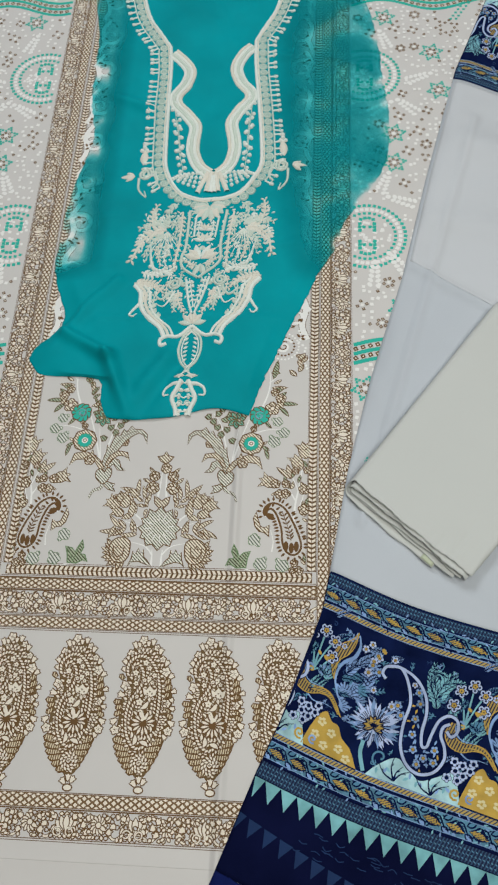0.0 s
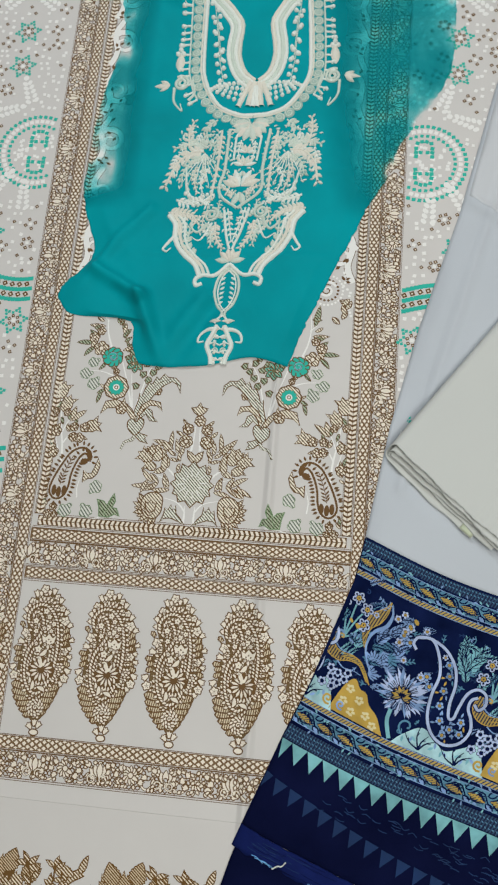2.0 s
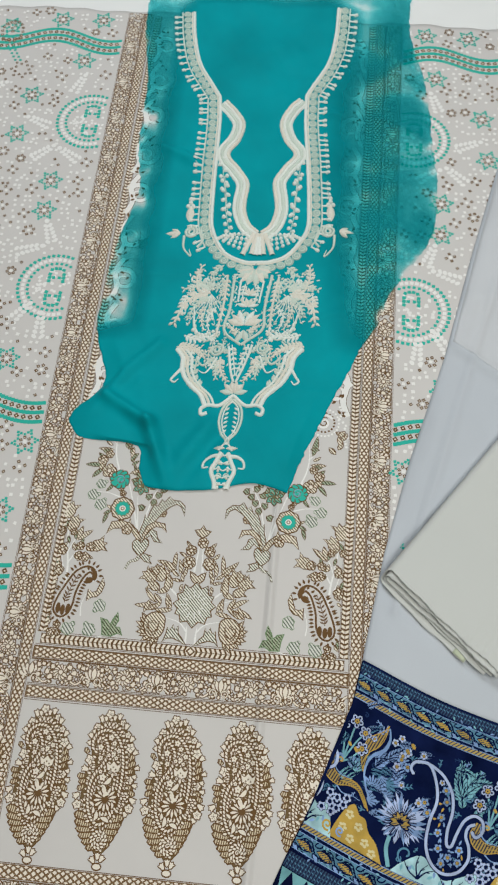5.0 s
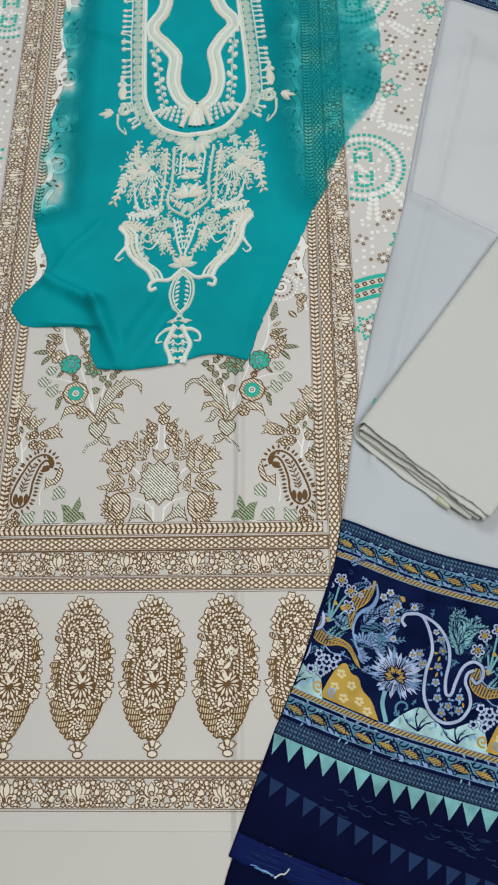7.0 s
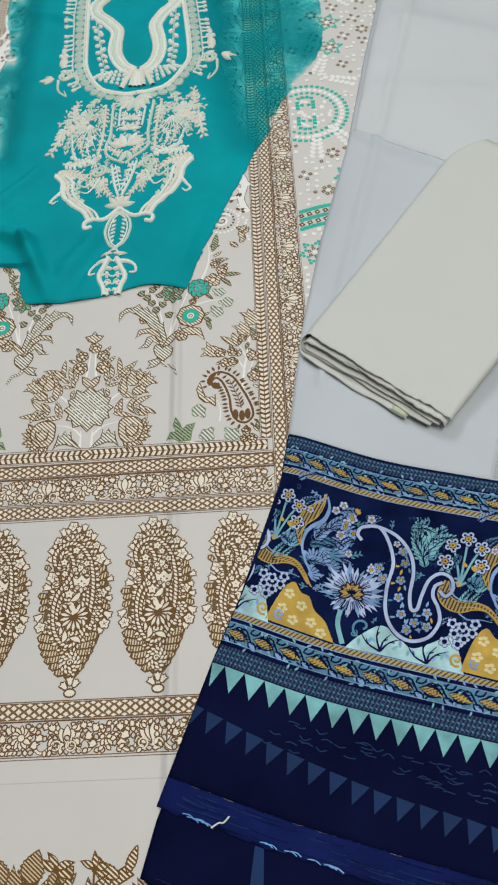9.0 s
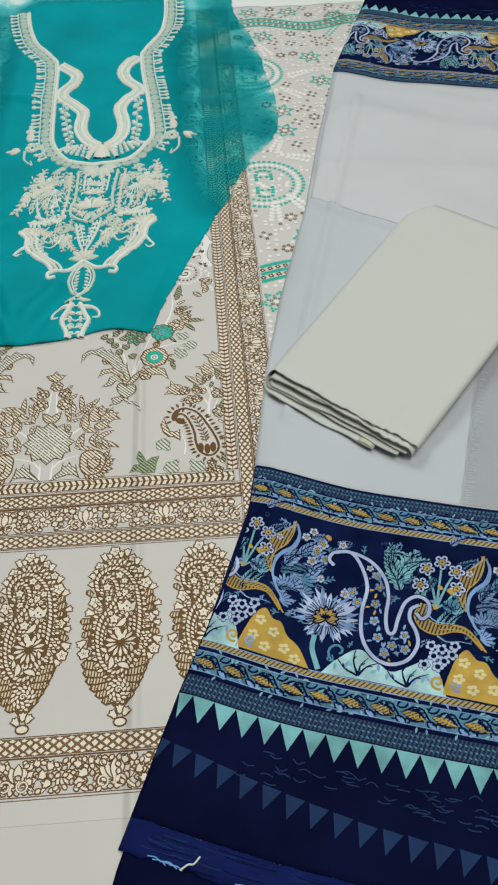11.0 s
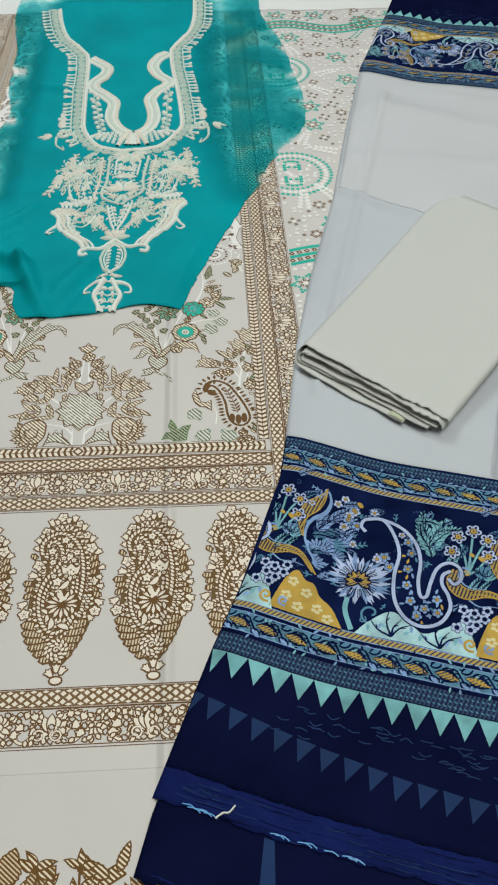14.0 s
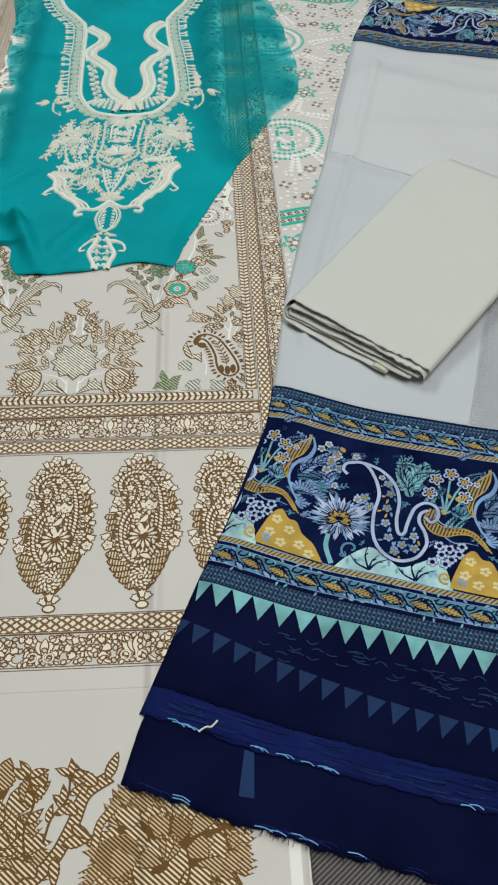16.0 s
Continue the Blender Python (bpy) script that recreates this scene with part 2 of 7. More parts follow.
class Cords(Ink):
    """Raised stitching: rounded cords and padded shapes that stand on a cloth."""

    def _ink(self, ink):
        if ink not in self.inks:
            self.inks.append(ink)
        return self.inks.index(ink)

    def cord(self, p, w, ink="thread", rise=0.5, closed=False, taper=False, twist=0.0):
        p = self.put(p)
        if closed:
            p = np.append(p, p[0])
        t = np.gradient(p)
        t = 1j * t / np.maximum(np.abs(t), 1e-9)
        base, k, w = len(self.v), self._ink(ink), 1.15 * w
        for n, (q, s) in enumerate(zip(p, t)):
            h = w / 2 * (1 - 0.7 * n / len(p) if taper else 1) * (1 + twist * (n % 2))
            for c, z in ((-1, -0.1), (-0.7, 0.7), (0, 1), (0.7, 0.7), (1, -0.1)):
                self.v.append((q + c * h * s, z * h * 2 * rise))
            if n:
                o = base + 5 * n
                for j in range(4):
                    self.f.append((o + j - 5, o + j - 4, o + j + 1, o + j)[::-1])
                    self.m.append(k)

    def pad(self, p, rise, ink="thread"):
        p = self.put(p)
        area = (p.real * np.roll(p, -1).imag - np.roll(p, -1).real * p.imag).sum()
        p = p if area > 0 else p[::-1]
        c, n, base, k = p.mean(), len(p), len(self.v), self._ink(ink)
        for ring, z in ((1.0, -0.0004), (0.8, rise * 0.8)):
            self.v.extend((c + (q - c) * ring, z) for q in p)
        self.v.append((c, rise))
        for j in range(n):
            i = (j + 1) % n
            self.f.append((base + j, base + i, base + n + i, base + n + j))
            self.f.append((base + n + j, base + n + i, base + 2 * n))
            self.m.extend((k, k))

    def build(self, name, parent, height, label=""):
        q = np.array([v[0] for v in self.v])
        z = height(q.real, q.imag) + np.array([v[1] for v in self.v]) + 0.0006
        me = bpy.data.meshes.new(name)
        me.from_pydata((np.stack([q.real, q.imag, z], -1) * SIZE).tolist(), [], self.f)
        for ink in self.inks:
            me.materials.append(M[ink])
        me.polygons.foreach_set("material_index", self.m)
        me.polygons.foreach_set("use_smooth", [True] * len(me.polygons))
        me.update()
        ob = new(name, me)
        ob.parent = parent
        return tagged(ob, label)


def sheet(name, grid, material, parent=None, thick=0.0006, label="", smooth_shade=True):
    """A cloth from a grid of places (rows of x, y, z), with a thin edge."""
    g = np.asarray(grid, float)
    r, c = g.shape[:2]
    low = g.copy()
    low[..., 2] -= thick
    verts = np.concatenate([g.reshape(-1, 3), low.reshape(-1, 3)])
    k = np.arange(r * c).reshape(r, c)
    top = np.stack([k[:-1, :-1], k[:-1, 1:], k[1:, 1:], k[1:, :-1]], -1).reshape(-1, 4)
    rim = np.concatenate([k[0], k[1:, -1], k[-1, -2::-1], k[-2:0:-1, 0]])
    nxt = np.roll(rim, -1)
    sides = np.stack([rim, rim + r * c, nxt + r * c, nxt], -1)
    faces = np.concatenate([top, sides, top[:, ::-1] + r * c])
    me = bpy.data.meshes.new(name)
    me.from_pydata((verts * SIZE).tolist(), [], faces.tolist())
    me.materials.append(material)
    me.polygons.foreach_set("use_smooth", [smooth_shade] * len(top) + [False] * len(sides) + [smooth_shade] * len(top))
    me.update()
    a, b, d = (Vector(verts[i]) for i in top[0][[0, 1, 3]])
    if (b - a).cross(d - a).z < 0:
        me.flip_normals()
    ob = new(name, me)
    ob.parent = parent
    return tagged(ob, label)


def box(name, lo, hi, material, parent=None, label="", bevel=0.0):
    bm = bmesh.new()
    bmesh.ops.create_cube(bm, size=1)
    for v in bm.verts:
        v.co = [lo[k] + (v.co[k] + 0.5) * (hi[k] - lo[k]) for k in range(3)]
    if bevel:
        bmesh.ops.bevel(bm, geom=bm.edges[:], offset=bevel, segments=2, affect="EDGES", profile=0.5)
    me = bpy.data.meshes.new(name)
    bm.to_mesh(me)
    bm.free()
    me.materials.append(material)
    ob = new(name, me)
    ob.parent = parent
    return tagged(ob, label)


def thing(name, label, category, group=""):
    return tagged(new(name), label, category, group)


def ridge(x, y, a, b, w, h):
    """The height of a soft crease from a to b."""
    d = b - a
    p = x + 1j * y - a
    s = np.clip((p * np.conj(d)).real / abs(d) ** 2, 0, 1)
    return h * np.exp(-(np.abs(p - s * d) / w) ** 2)


def tent(x, y, a, b, w, h):
    """The height of a pressed fold from a to b: two plane slopes."""
    d = b - a
    p = x + 1j * y - a
    s = np.clip((p * np.conj(d)).real / abs(d) ** 2, 0, 1)
    return h * np.clip(1 - np.abs(p - s * d) / w, 0, 1)


def waves(x, y, size, seed=0.0):
    """Slow uneven swelling between -1 and 1."""
    k = 2 * math.pi / size
    return (np.sin(k * (x * 0.9 + y * 0.35) + seed) + np.sin(k * (0.7 * y - 0.55 * x) * 1.37 + 2.1 * seed)
            + np.sin(k * (x * 0.3 + y) * 0.61 + 3.7 * seed) + 0.5 * np.sin(k * (1.9 * x + 1.3 * y) + seed * 1.7)) / 3.5

# ---- the room and the table ----
FLOOR = -0.75
tagged(box("floor", (-2.6, -2.6, FLOOR - 0.1), (2.8, 3.4, FLOOR), M["floor"]), "brown wooden floor under the table", "floor", kind="structure")
tagged(box("ceiling", (-2.6, -2.6, 1.75), (2.8, 3.4, 1.85), M["wall"]), "plain white ceiling", "ceiling", kind="structure")
for nm, lo, hi in (("wall_north", (-2.6, 3.4, FLOOR), (2.8, 3.5, 1.75)), ("wall_south", (-2.6, -2.7, FLOOR), (2.8, -2.6, 1.75)),
                   ("wall_west", (-2.7, -2.6, FLOOR), (-2.6, 3.4, 1.75)), ("wall_east", (2.8, -2.6, FLOOR), (2.9, 3.4, 1.75))):
    tagged(box(nm, lo, hi, M["wall"]), "plain off-white painted wall", "wall", kind="structure")
table = thing("table", "white laminate display table under the cloths", "table")
box("tabletop", (-0.63, -0.69, -0.031), (0.80, 0.913, -0.001), M["table"], table, bevel=0.006)
for lx in (-0.57, 0.74):
    for ly in (-0.63, 0.853):
        box("leg", (lx - 0.03, ly - 0.03, FLOOR), (lx + 0.03, ly + 0.03, -0.031), M["table"], table, bevel=0.004)

# ---- the printed shirt cloth ----


def shirt_z(x, y):
    return 0.0012 + tent(x, y, -0.8 - 0.507j, 0.3 - 0.512j, 0.020, 0.0011) + 0 * x


def shirt_part(name, x0, x1, y0, y1):
    xs = np.unique(np.round(np.concatenate([np.linspace(x0, x1, int((x1 - x0) / 0.012) + 2), np.linspace(0.11, 0.145, 26)]), 5))
    xs = xs[(xs >= x0) & (xs <= x1)]
    ys = np.concatenate([np.linspace(y0, y1, int((y1 - y0) / 0.012) + 2), np.linspace(-0.52, -0.498, 14)])
    ys = np.unique(np.round(ys[(ys >= y0) & (ys <= y1)], 5))
    gx, gy = np.meshgrid(xs, ys)
    edge = 0.003 * np.sin(gx * 23) + 0.002 * np.sin(gx * 71)
    gy2 = gy + edge * (gy >= 1.3)
    return sheet(name, np.stack([gx, gy2, shirt_z(gx, gy2)], -1), M["cloth"], shirt)


shirt = thing("shirt_fabric", "unstitched grey-white printed cotton shirt fabric with brown paisley borders", "fabric")
shirt_part("body", -0.78, 0.98, -0.508, 1.345)
shirt_part("side_panel", 0.274, 0.98, -0.56, -0.508)
shirt_part("hem_panel", -0.78, 0.274, -0.98, -0.508)

# ---- its woven-look borders ----
AX = 0.004  # the panel's middle line


def lattice(k, length, h, pitch=0.0122):
    """A band of cream diamonds on brown, along the real axis."""
    n = max(2, int(length / 0.006))
    k.stroke(np.linspace(0, length, n), h, "lattice", 1)
    rows, m = 2, int(length / pitch)
    p = length / m
    dia = np.array([0.5, 0.5j, -0.5, -0.5j])
    for j in range(m):
        for r in range(rows + 1):
            y = (r - 1) * h * 0.46
            x = (j + 0.5) * p
            tall = h * 0.40 if r == 1 else h * 0.20
            k.fill(x + 1j * (y if r == 1 else y * 0.82) + (dia.real * p * 0.58 + 1j * dia.imag * 0.92 * tall * (1 if r == 1 else 1.0)), "cream", 2)
            if r < 2:
                k.fill((j + (1 if j < m - 1 else 0.98)) * p + 1j * (r - 0.5) * h * 0.46 + dia.real * p * 0.55 * (1 if j < m - 1 else 0.1) + 1j * dia.imag * h * 0.31, "cream", 2)


def rules(k, length, ys, w=0.0011, ink="brown", lay=1):
    n = max(2, int(length / 0.006))
    for y in ys:
        k.stroke(np.linspace(0, length, n) + 1j * y, w, ink, lay)


IVY = np.array([0.0, 0.30 - 0.34j, 0.62 - 0.30j, 0.66 - 0.05j, 1.0, 0.70 + 0.12j, 0.66 + 0.42j, 0.36 + 0.36j]) - 0.1


def ivy(k, at, size, turn):
    k.lined(at + size * IVY * np.exp(1j * turn), "cream", w=0.0008, lay=3)


def rosette(k, at, r, n, inks=("cream", "brown"), w=0.0006, lay=4, heart=0.3):
    for j in range(n):
        k.lined(at + (petal(r, r * 5.0 / n, 6) + 0.12 * r) * np.exp(I2PI * j / n), inks[0], inks[1], w, lay)
    k.lined(at + round_shape(r * heart, n=10), inks[0], inks[1], w, lay + 1)


def fan(k, at, r, n, spread, turn, ink="cream", w=0.0006, lay=4):
    for j in sorted(range(n), key=lambda j: -abs(j - (n - 1) / 2)):
        a = turn + spread * (j / (n - 1) - 0.5)
        k.lined(at + petal(r * (1 - 0.15 * abs(j - (n - 1) / 2) / n), r * 0.36, 6, 1.25) * np.exp(1j * a), ink, "brown", w, lay + (j % 2))


def vine_band(k, length, h, rng):
    """Flowers, lotus heads and ivy on a winding stem, along the real axis, in a band of height h."""
    units = max(1, round(length / 0.106))
    p = length / units
    x = np.linspace(0, length, units * 36)
    for x0 in np.arange(0.003, length - 0.003, 0.0068):
        for y0 in (-0.40, -0.2, 0.0, 0.2, 0.40):
            if rng.random() < 0.25:
                continue
            k.lined(x0 + rng.uniform(-0.001, 0.001) + 1j * y0 * h + (petal(0.0056, 0.0040, 4) - 0.0028) * np.exp(1j * rng.uniform(0, 3.1)), "cream" if rng.random() < 0.6 else "cloth", "brown", 0.0007, 1)
            k.count %= 60
    for w, ink in ((0.0046, "brown"), (0.0025, "cream")):
        k.stroke(x + 1j * h * (0.30 * np.cos(4 * math.pi * x / p) - 0.14), w, ink, 1)
    for u in range(units):
        k.count = k.count if u == 0 else start
        start = k.count
        c = (u + 0.5) * p
        rosette(k, c + 0.05j * h, h * 0.33, 12)
        fan(k, c - p / 2 + p * 0.03 - 0.24j * h, h * 0.62, 7, 2.5, math.pi / 2)
        for sgn in (-1, 1):
            for d, y, s, t in ((0.15, 0.20, 0.28, 1.9), (0.13, -0.22, 0.30, 0.3), (0.24, -0.02, 0.30, 2.6), (0.27, 0.30, 0.24, 1.2), (0.33, -0.18, 0.27, 0.6), (0.37, 0.24, 0.26, 2.0)):
                turn = t if sgn > 0 else math.pi - t
                ivy(k, c + sgn * d * p + 1j * y * h, h * s * rng.uniform(0.9, 1.1), turn + rng.uniform(-0.3, 0.3))
            ring = c + sgn * 0.41 * p - 0.24j * h
            k.stroke(ring + coil(h * 0.18, 1.2, 14, rng.uniform(0, 6), 0.6), 0.0032, "brown", 3)
            k.stroke(ring + coil(h * 0.18, 1.2, 14, rng.uniform(0, 6), 0.6), 0.0017, "cream", 4)
            for j in range(5):
                q = c + sgn * rng.uniform(0.04, 0.46) * p + 1j * rng.choice((-0.40, 0.40, 0.36, -0.36)) * h
                k.lined(q + petal(h * 0.17, h * 0.10, 5) * np.exp(1j * rng.uniform(0, 6.28)), "cream", w=0.0006, lay=3)


def chevrons(k, length, h, pitch=0.0078, back=False):
    n = max(2, int(length / 0.006))
    k.stroke(np.linspace(0, length, n), h, "brown", 1)
    m = int(length / pitch)
    p = length / m
    for j in range(m):
        for sgn in (1, -1):
            d = -1 if back else 1
            q = np.array([0.06, 0.70, 1.10, 0.46]) * p * 0.90 + 1j * np.array([0.035, 0.035, 0.43, 0.43]) * h * sgn
            q = q if d > 0 else p - q.real + 1j * q.imag
            k.fill(j * p + q * 0.98, "cream", 2)


rng = random.Random(4)
for sgn, nm in ((-1, "border_strip"), (1, "border_strip")):
    k = Ink(pile=1.5e-6)
    low, top = -0.484, 1.338
    base = AX * 0.6 + sgn * 0.268 + 1j * low
    k.at(base, 90)
    lattice(k, top - low, 0.0175)
    rules(k, top - low, (0.0103, -0.0103), 0.0009)
    k.at(AX * 0.6 + sgn * 0.2965 + 1j * low, 90, flip=sgn > 0)
    vine_band(k, top - low, 0.034, rng)
    rules(k, top - low, (0.0175, -0.0175), 0.0010)
    rules(k, top - low, (0.0196, -0.0153 - 0.0042), 0.0007)
    k.build(nm, shirt, shirt_z, label="brown and cream vine border")
k = Ink()
for sgn in (-1, 1):
    k.at(AX + sgn * 0.2475 - 0.0795j, 90)
    chevrons(k, 1.411, 0.0145)
    rules(k, 1.411, (0.0085, -0.0085), 0.0008)
k.at(AX - 0.249 - 0.090j)
chevrons(k, 0.247, 0.0165)
k.at(AX - 0.090j)
chevrons(k, 0.249, 0.0165, back=True)
k.at(AX - 0.001 - 0.090j)
k.fill(np.array([0.008, 0.008j, -0.008, -0.008j]), "brown", 3)
k.fill(np.array([0.0045, 0.0045j, -0.0045, -0.0045j]), "cream", 4)
k.at(AX - 0.256)
rules(k, 0.512, (-0.0795, -0.0998, -0.1035, -0.1235), 0.0009)
k.build("chevron_border", shirt, shirt_z, label="cream chevrons on brown")
for name, y, kind, h in (("lattice_band", -0.1125, "l", 0.0175), ("vine_band", -0.143, "v", 0.035), ("lattice_band", -0.174, "l", 0.0175),
                         ("lattice_band", -0.430, "l", 0.0195), ("vine_band", -0.461, "v", 0.036)):
    k = Ink(pile=1.5e-6)
    half = 0.2575 if y > -0.2 else (0.262 if kind == "l" else 0.40)
    k.at(AX - half + 1j * y)
    (lattice(k, 2 * half, h) if kind == "l" else vine_band(k, 2 * half, h, rng))
    rules(k, 2 * half, (h / 2 + 0.0012, -h / 2 - 0.0012), 0.0011)
    if y < -0.46 or -0.18 < y < -0.17:
        rules(k, 2 * half, (-h / 2 - 0.0042,), 0.0009)
    k.build(name, shirt, shirt_z, label="brown and cream printed band")

# ---- the row of tall paisleys ----


def drawn(x, y):
    """From the drawing of the print to the shirt's plan."""
    w = 6.24645e-05 * x + 0.000491076 * y + 1
    return complex(0.00112219 * x + 9.33344e-05 * y - 0.297729, -3.79708e-05 * x - 0.00128813 * y + 0.876589) / w


def pq(x, y):
    """Plan of one paisley about its middle."""
    return drawn(x, y) - 0.1045 + 0.299j


def rope(k, path, w, lay=6):
    """A twisted cord drawn as slanted cream dashes."""
    d = np.concatenate([[0], np.cumsum(np.abs(np.diff(path)))])
    m = max(3, int(d[-1] / 0.0050))
    s = (np.arange(m) + 0.5) * d[-1] / m
    q = np.interp(s, d, path.real) + 1j * np.interp(s, d, path.imag)
    t = np.gradient(q)
    t = t / np.abs(t)
    k.stroke(path, w * 1.5, "brown", lay)
    for a, b in zip(q, t):
        k.fill(a + b * 1.0 * (petal(w * 1.30, w * 0.66, 5) - w * 0.65) * np.exp(0.75j), "cream", lay + 1)


def scatter_fill(k, shape, size, rng):
    """Small lined petals strewn evenly inside a shape."""
    lo, hi = shape.real.min() + 1j * shape.imag.min(), shape.real.max() + 1j * shape.imag.max()
    for y in np.arange(lo.imag, hi.imag, size * 1.02):
        for x in np.arange(lo.real, hi.real, size * 1.02):
            p = complex(x + rng.uniform(-0.2, 0.2) * size, y + rng.uniform(-0.2, 0.2) * size)
            a = np.angle((np.roll(shape, -1) - p) / (shape - p)).sum()
            if abs(a) > 3:
                k.lined(p + (petal(size * 0.98, size * 0.66, 4) - size * 0.48) * np.exp(1j * rng.uniform(0, 3.1)), "cream", "brown", 0.0004, 3)


def along(path, step):
    """Even places along a curve, with the direction at each."""
    d = np.concatenate([[0], np.cumsum(np.abs(np.diff(path)))])
    a = np.arange(step / 2, d[-1], step)
    q = np.interp(a, d, path.real) + 1j * np.interp(a, d, path.imag)
    t = np.gradient(q)
    return list(zip(q, t / np.abs(t)))


def daisy(k, at, r, n, rng, ink="cream", line=0.0007):
    """A small open flower with a dark eye."""
    k.lined(at + round_shape(r, n, 0.20, 4 * n, rng.uniform(0, 6)), ink, "brown", line)
    for j in range(n):
        a = np.exp(I2PI * j / n + 0.4j)
        k.stroke(np.array([at + 0.25 * r * a, at + 0.62 * r * a]), 0.0007, "brown")
    k.fill(at + round_shape(r * 0.18, n=6), "brown")


def bellflower(k, at, r, turn, line=0.0007):
    """A bell with three scalloped tips."""
    shape = np.array([-0.9, -0.55 - 0.38j, 0.1 - 0.52j, 0.75 - 0.80j, 0.62 - 0.30j, 1.0, 0.62 + 0.30j, 0.75 + 0.80j, 0.1 + 0.52j, -0.55 + 0.38j])
    k.lined(at + r * shape * np.exp(1j * turn), "cream", "brown", line)


def paisley(at, rng):
    k = Ink(pile=0.9e-6)
    k.at(at)

    def curve(points, n=6):
        return smooth([pq(*p) for p in points], n)

    body = smooth([pq(*p) for p in ((318, 893), (340, 900), (358, 922), (372, 948), (381, 980), (383, 1015), (379, 1050), (370, 1085), (350, 1128), (325, 1158), (305, 1138), (284, 1105), (274, 1075), (277, 1040), (281, 1005), (290, 975), (286, 945), (292, 922))], 5, True)
    k.fill(offset(body, 0.0012), "brown")
    k.fill(body, "dusk")
    scatter_fill(k, offset(body, -0.0025), 0.0056, rng)
    middle = pq(325, 1010)
    # hatched rolled leaves down both flanks
    for side, path in ((1, ((268, 1084), (272, 1104), (280, 1122), (292, 1138), (303, 1150), (312, 1160))), (-1, ((368, 1082), (362, 1104), (353, 1122), (343, 1140), (335, 1154)))):
        for q, t in along(curve(path), 0.0104)[::-1]:
            n = -1j * t * side
            leaf = np.array([-0.55 - 0.10j, 0.05 - 0.46j, 0.40 - 0.40j, 0.53 - 0.05j, 0.40 + 0.28j, 0.0 + 0.34j, -0.55 + 0.22j])
            leaf = leaf if side > 0 else np.conj(leaf)
            turn = n * np.exp(-0.45j * side)
            k.lined(q + 0.0225 * leaf.real * turn + 0.0108 * 1j * leaf.imag * turn - 0.0100 * n, "flank", "brown", 0.0009)
            k.stroke(q - 0.0070 * n + turn * (0.0040 + coil(0.0026, 0.8, 8, 0.5)), 0.0010, "brown")
    # blossoms and bells along the rim
    for x, y, r, kind in ((269, 1066, 8, 0), (266, 1049, 8, 1), (275, 1022, 6, 2), (273, 1034, 6, 2), (271, 1012, 6, 2), (279, 998, 8, 1), (287, 980, 9, 0), (278, 964, 5, 2), (282, 950, 6, 1), (284, 936, 7, 1), (295, 919, 7, 0), (289, 928, 5, 1),
                          (303, 903, 8, 1), (311, 902, 6, 1), (319, 893, 8, 0), (329, 899, 6, 1), (339, 896, 7, 1), (347, 906, 6, 0), (355, 912, 7, 1), (360, 927, 6, 0), (369, 934, 7, 1), (368, 950, 9, 0), (379, 958, 7, 1),
                          (373, 968, 6, 2), (375, 980, 7, 2), (386, 986, 6, 1), (372, 994, 6, 2), (382, 1003, 6, 1), (374, 1010, 7, 0), (385, 1019, 6, 1), (374, 1024, 6, 2), (381, 1034, 6, 2), (384, 1047, 8, 1), (379, 1063, 8, 0), (372, 1074, 6, 1)):
        q = pq(x, y)
        a = np.angle(q - middle)
        if kind == 0:
            daisy(k, q, 0.00070 * r, 5, rng)
        elif kind == 1:
            bellflower(k, q, 0.00074 * r, a)
        else:
            k.lined(q + 0.00080 * r * np.array([-1 - 0.45j, 0.6 - 0.6j, 1.0, 0.6 + 0.6j, -1 + 0.45j]) * np.exp(1j * a), "flank", "brown", 0.0008)
    # upright beads inside the rim and small leaves down the sides
    for path, step, size in ((((293, 944), (297, 926), (310, 914), (326, 911), (341, 918), (352, 934)), 0.0062, 0.0082), (((355, 945), (361, 968), (364, 995), (364, 1022), (359, 1048), (352, 1072)), 0.0074, 0.0078),
                             (((367, 1000), (369, 1030), (365, 1060)), 0.0076, 0.0070), (((287, 1000), (285, 1030), (284, 1058), (288, 1082), (297, 1102)), 0.0076, 0.0082), (((340, 1095), (350, 1080), (358, 1060)), 0.0080, 0.0076),
                             (((297, 960), (293, 985), (296, 1003)), 0.0074, 0.0074), (((308, 940), (318, 955), (316, 975), (306, 992)), 0.0058, 0.0062), (((330, 945), (342, 965), (347, 990)), 0.0066, 0.0066)):
        for q, t in along(curve(path), step):
            k.lined(0.08 * size + q + 0.86 * (petal(size, size * 0.52, 6, 1.2) - size / 2) * t * np.exp(1j * (1.35 + rng.uniform(-0.25, 0.25))), "cream", "brown", 0.0006)
    # twisted cords: the great hook, the heart and its neck
    for path, w in ((((291, 962), (289, 946), (296, 932), (312, 923), (328, 925), (343, 938), (352, 957), (357, 985), (357, 1015), (353, 1045), (346, 1070), (335, 1090), (318, 1100), (302, 1090), (293, 1070), (290, 1045)), 0.0050),
                    (((290, 1050), (291, 1030), (298, 1008), (310, 992), (320, 975), (322, 955), (314, 940), (304, 938), (298, 948)), 0.0050),
                    (((345, 985), (349, 1015), (345, 1045), (337, 1072), (322, 1088), (306, 1082), (298, 1062), (297, 1040), (303, 1018), (313, 1003)), 0.0042),
                    (((300, 1104), (312, 1112), (326, 1108), (338, 1098)), 0.0040)):
        rope(k, curve(path, 7), w)
    # the flower in the heart, its fringe and leaves
    k.fill(pq(328, 1052) + round_shape(0.0200, n=24), "brown")
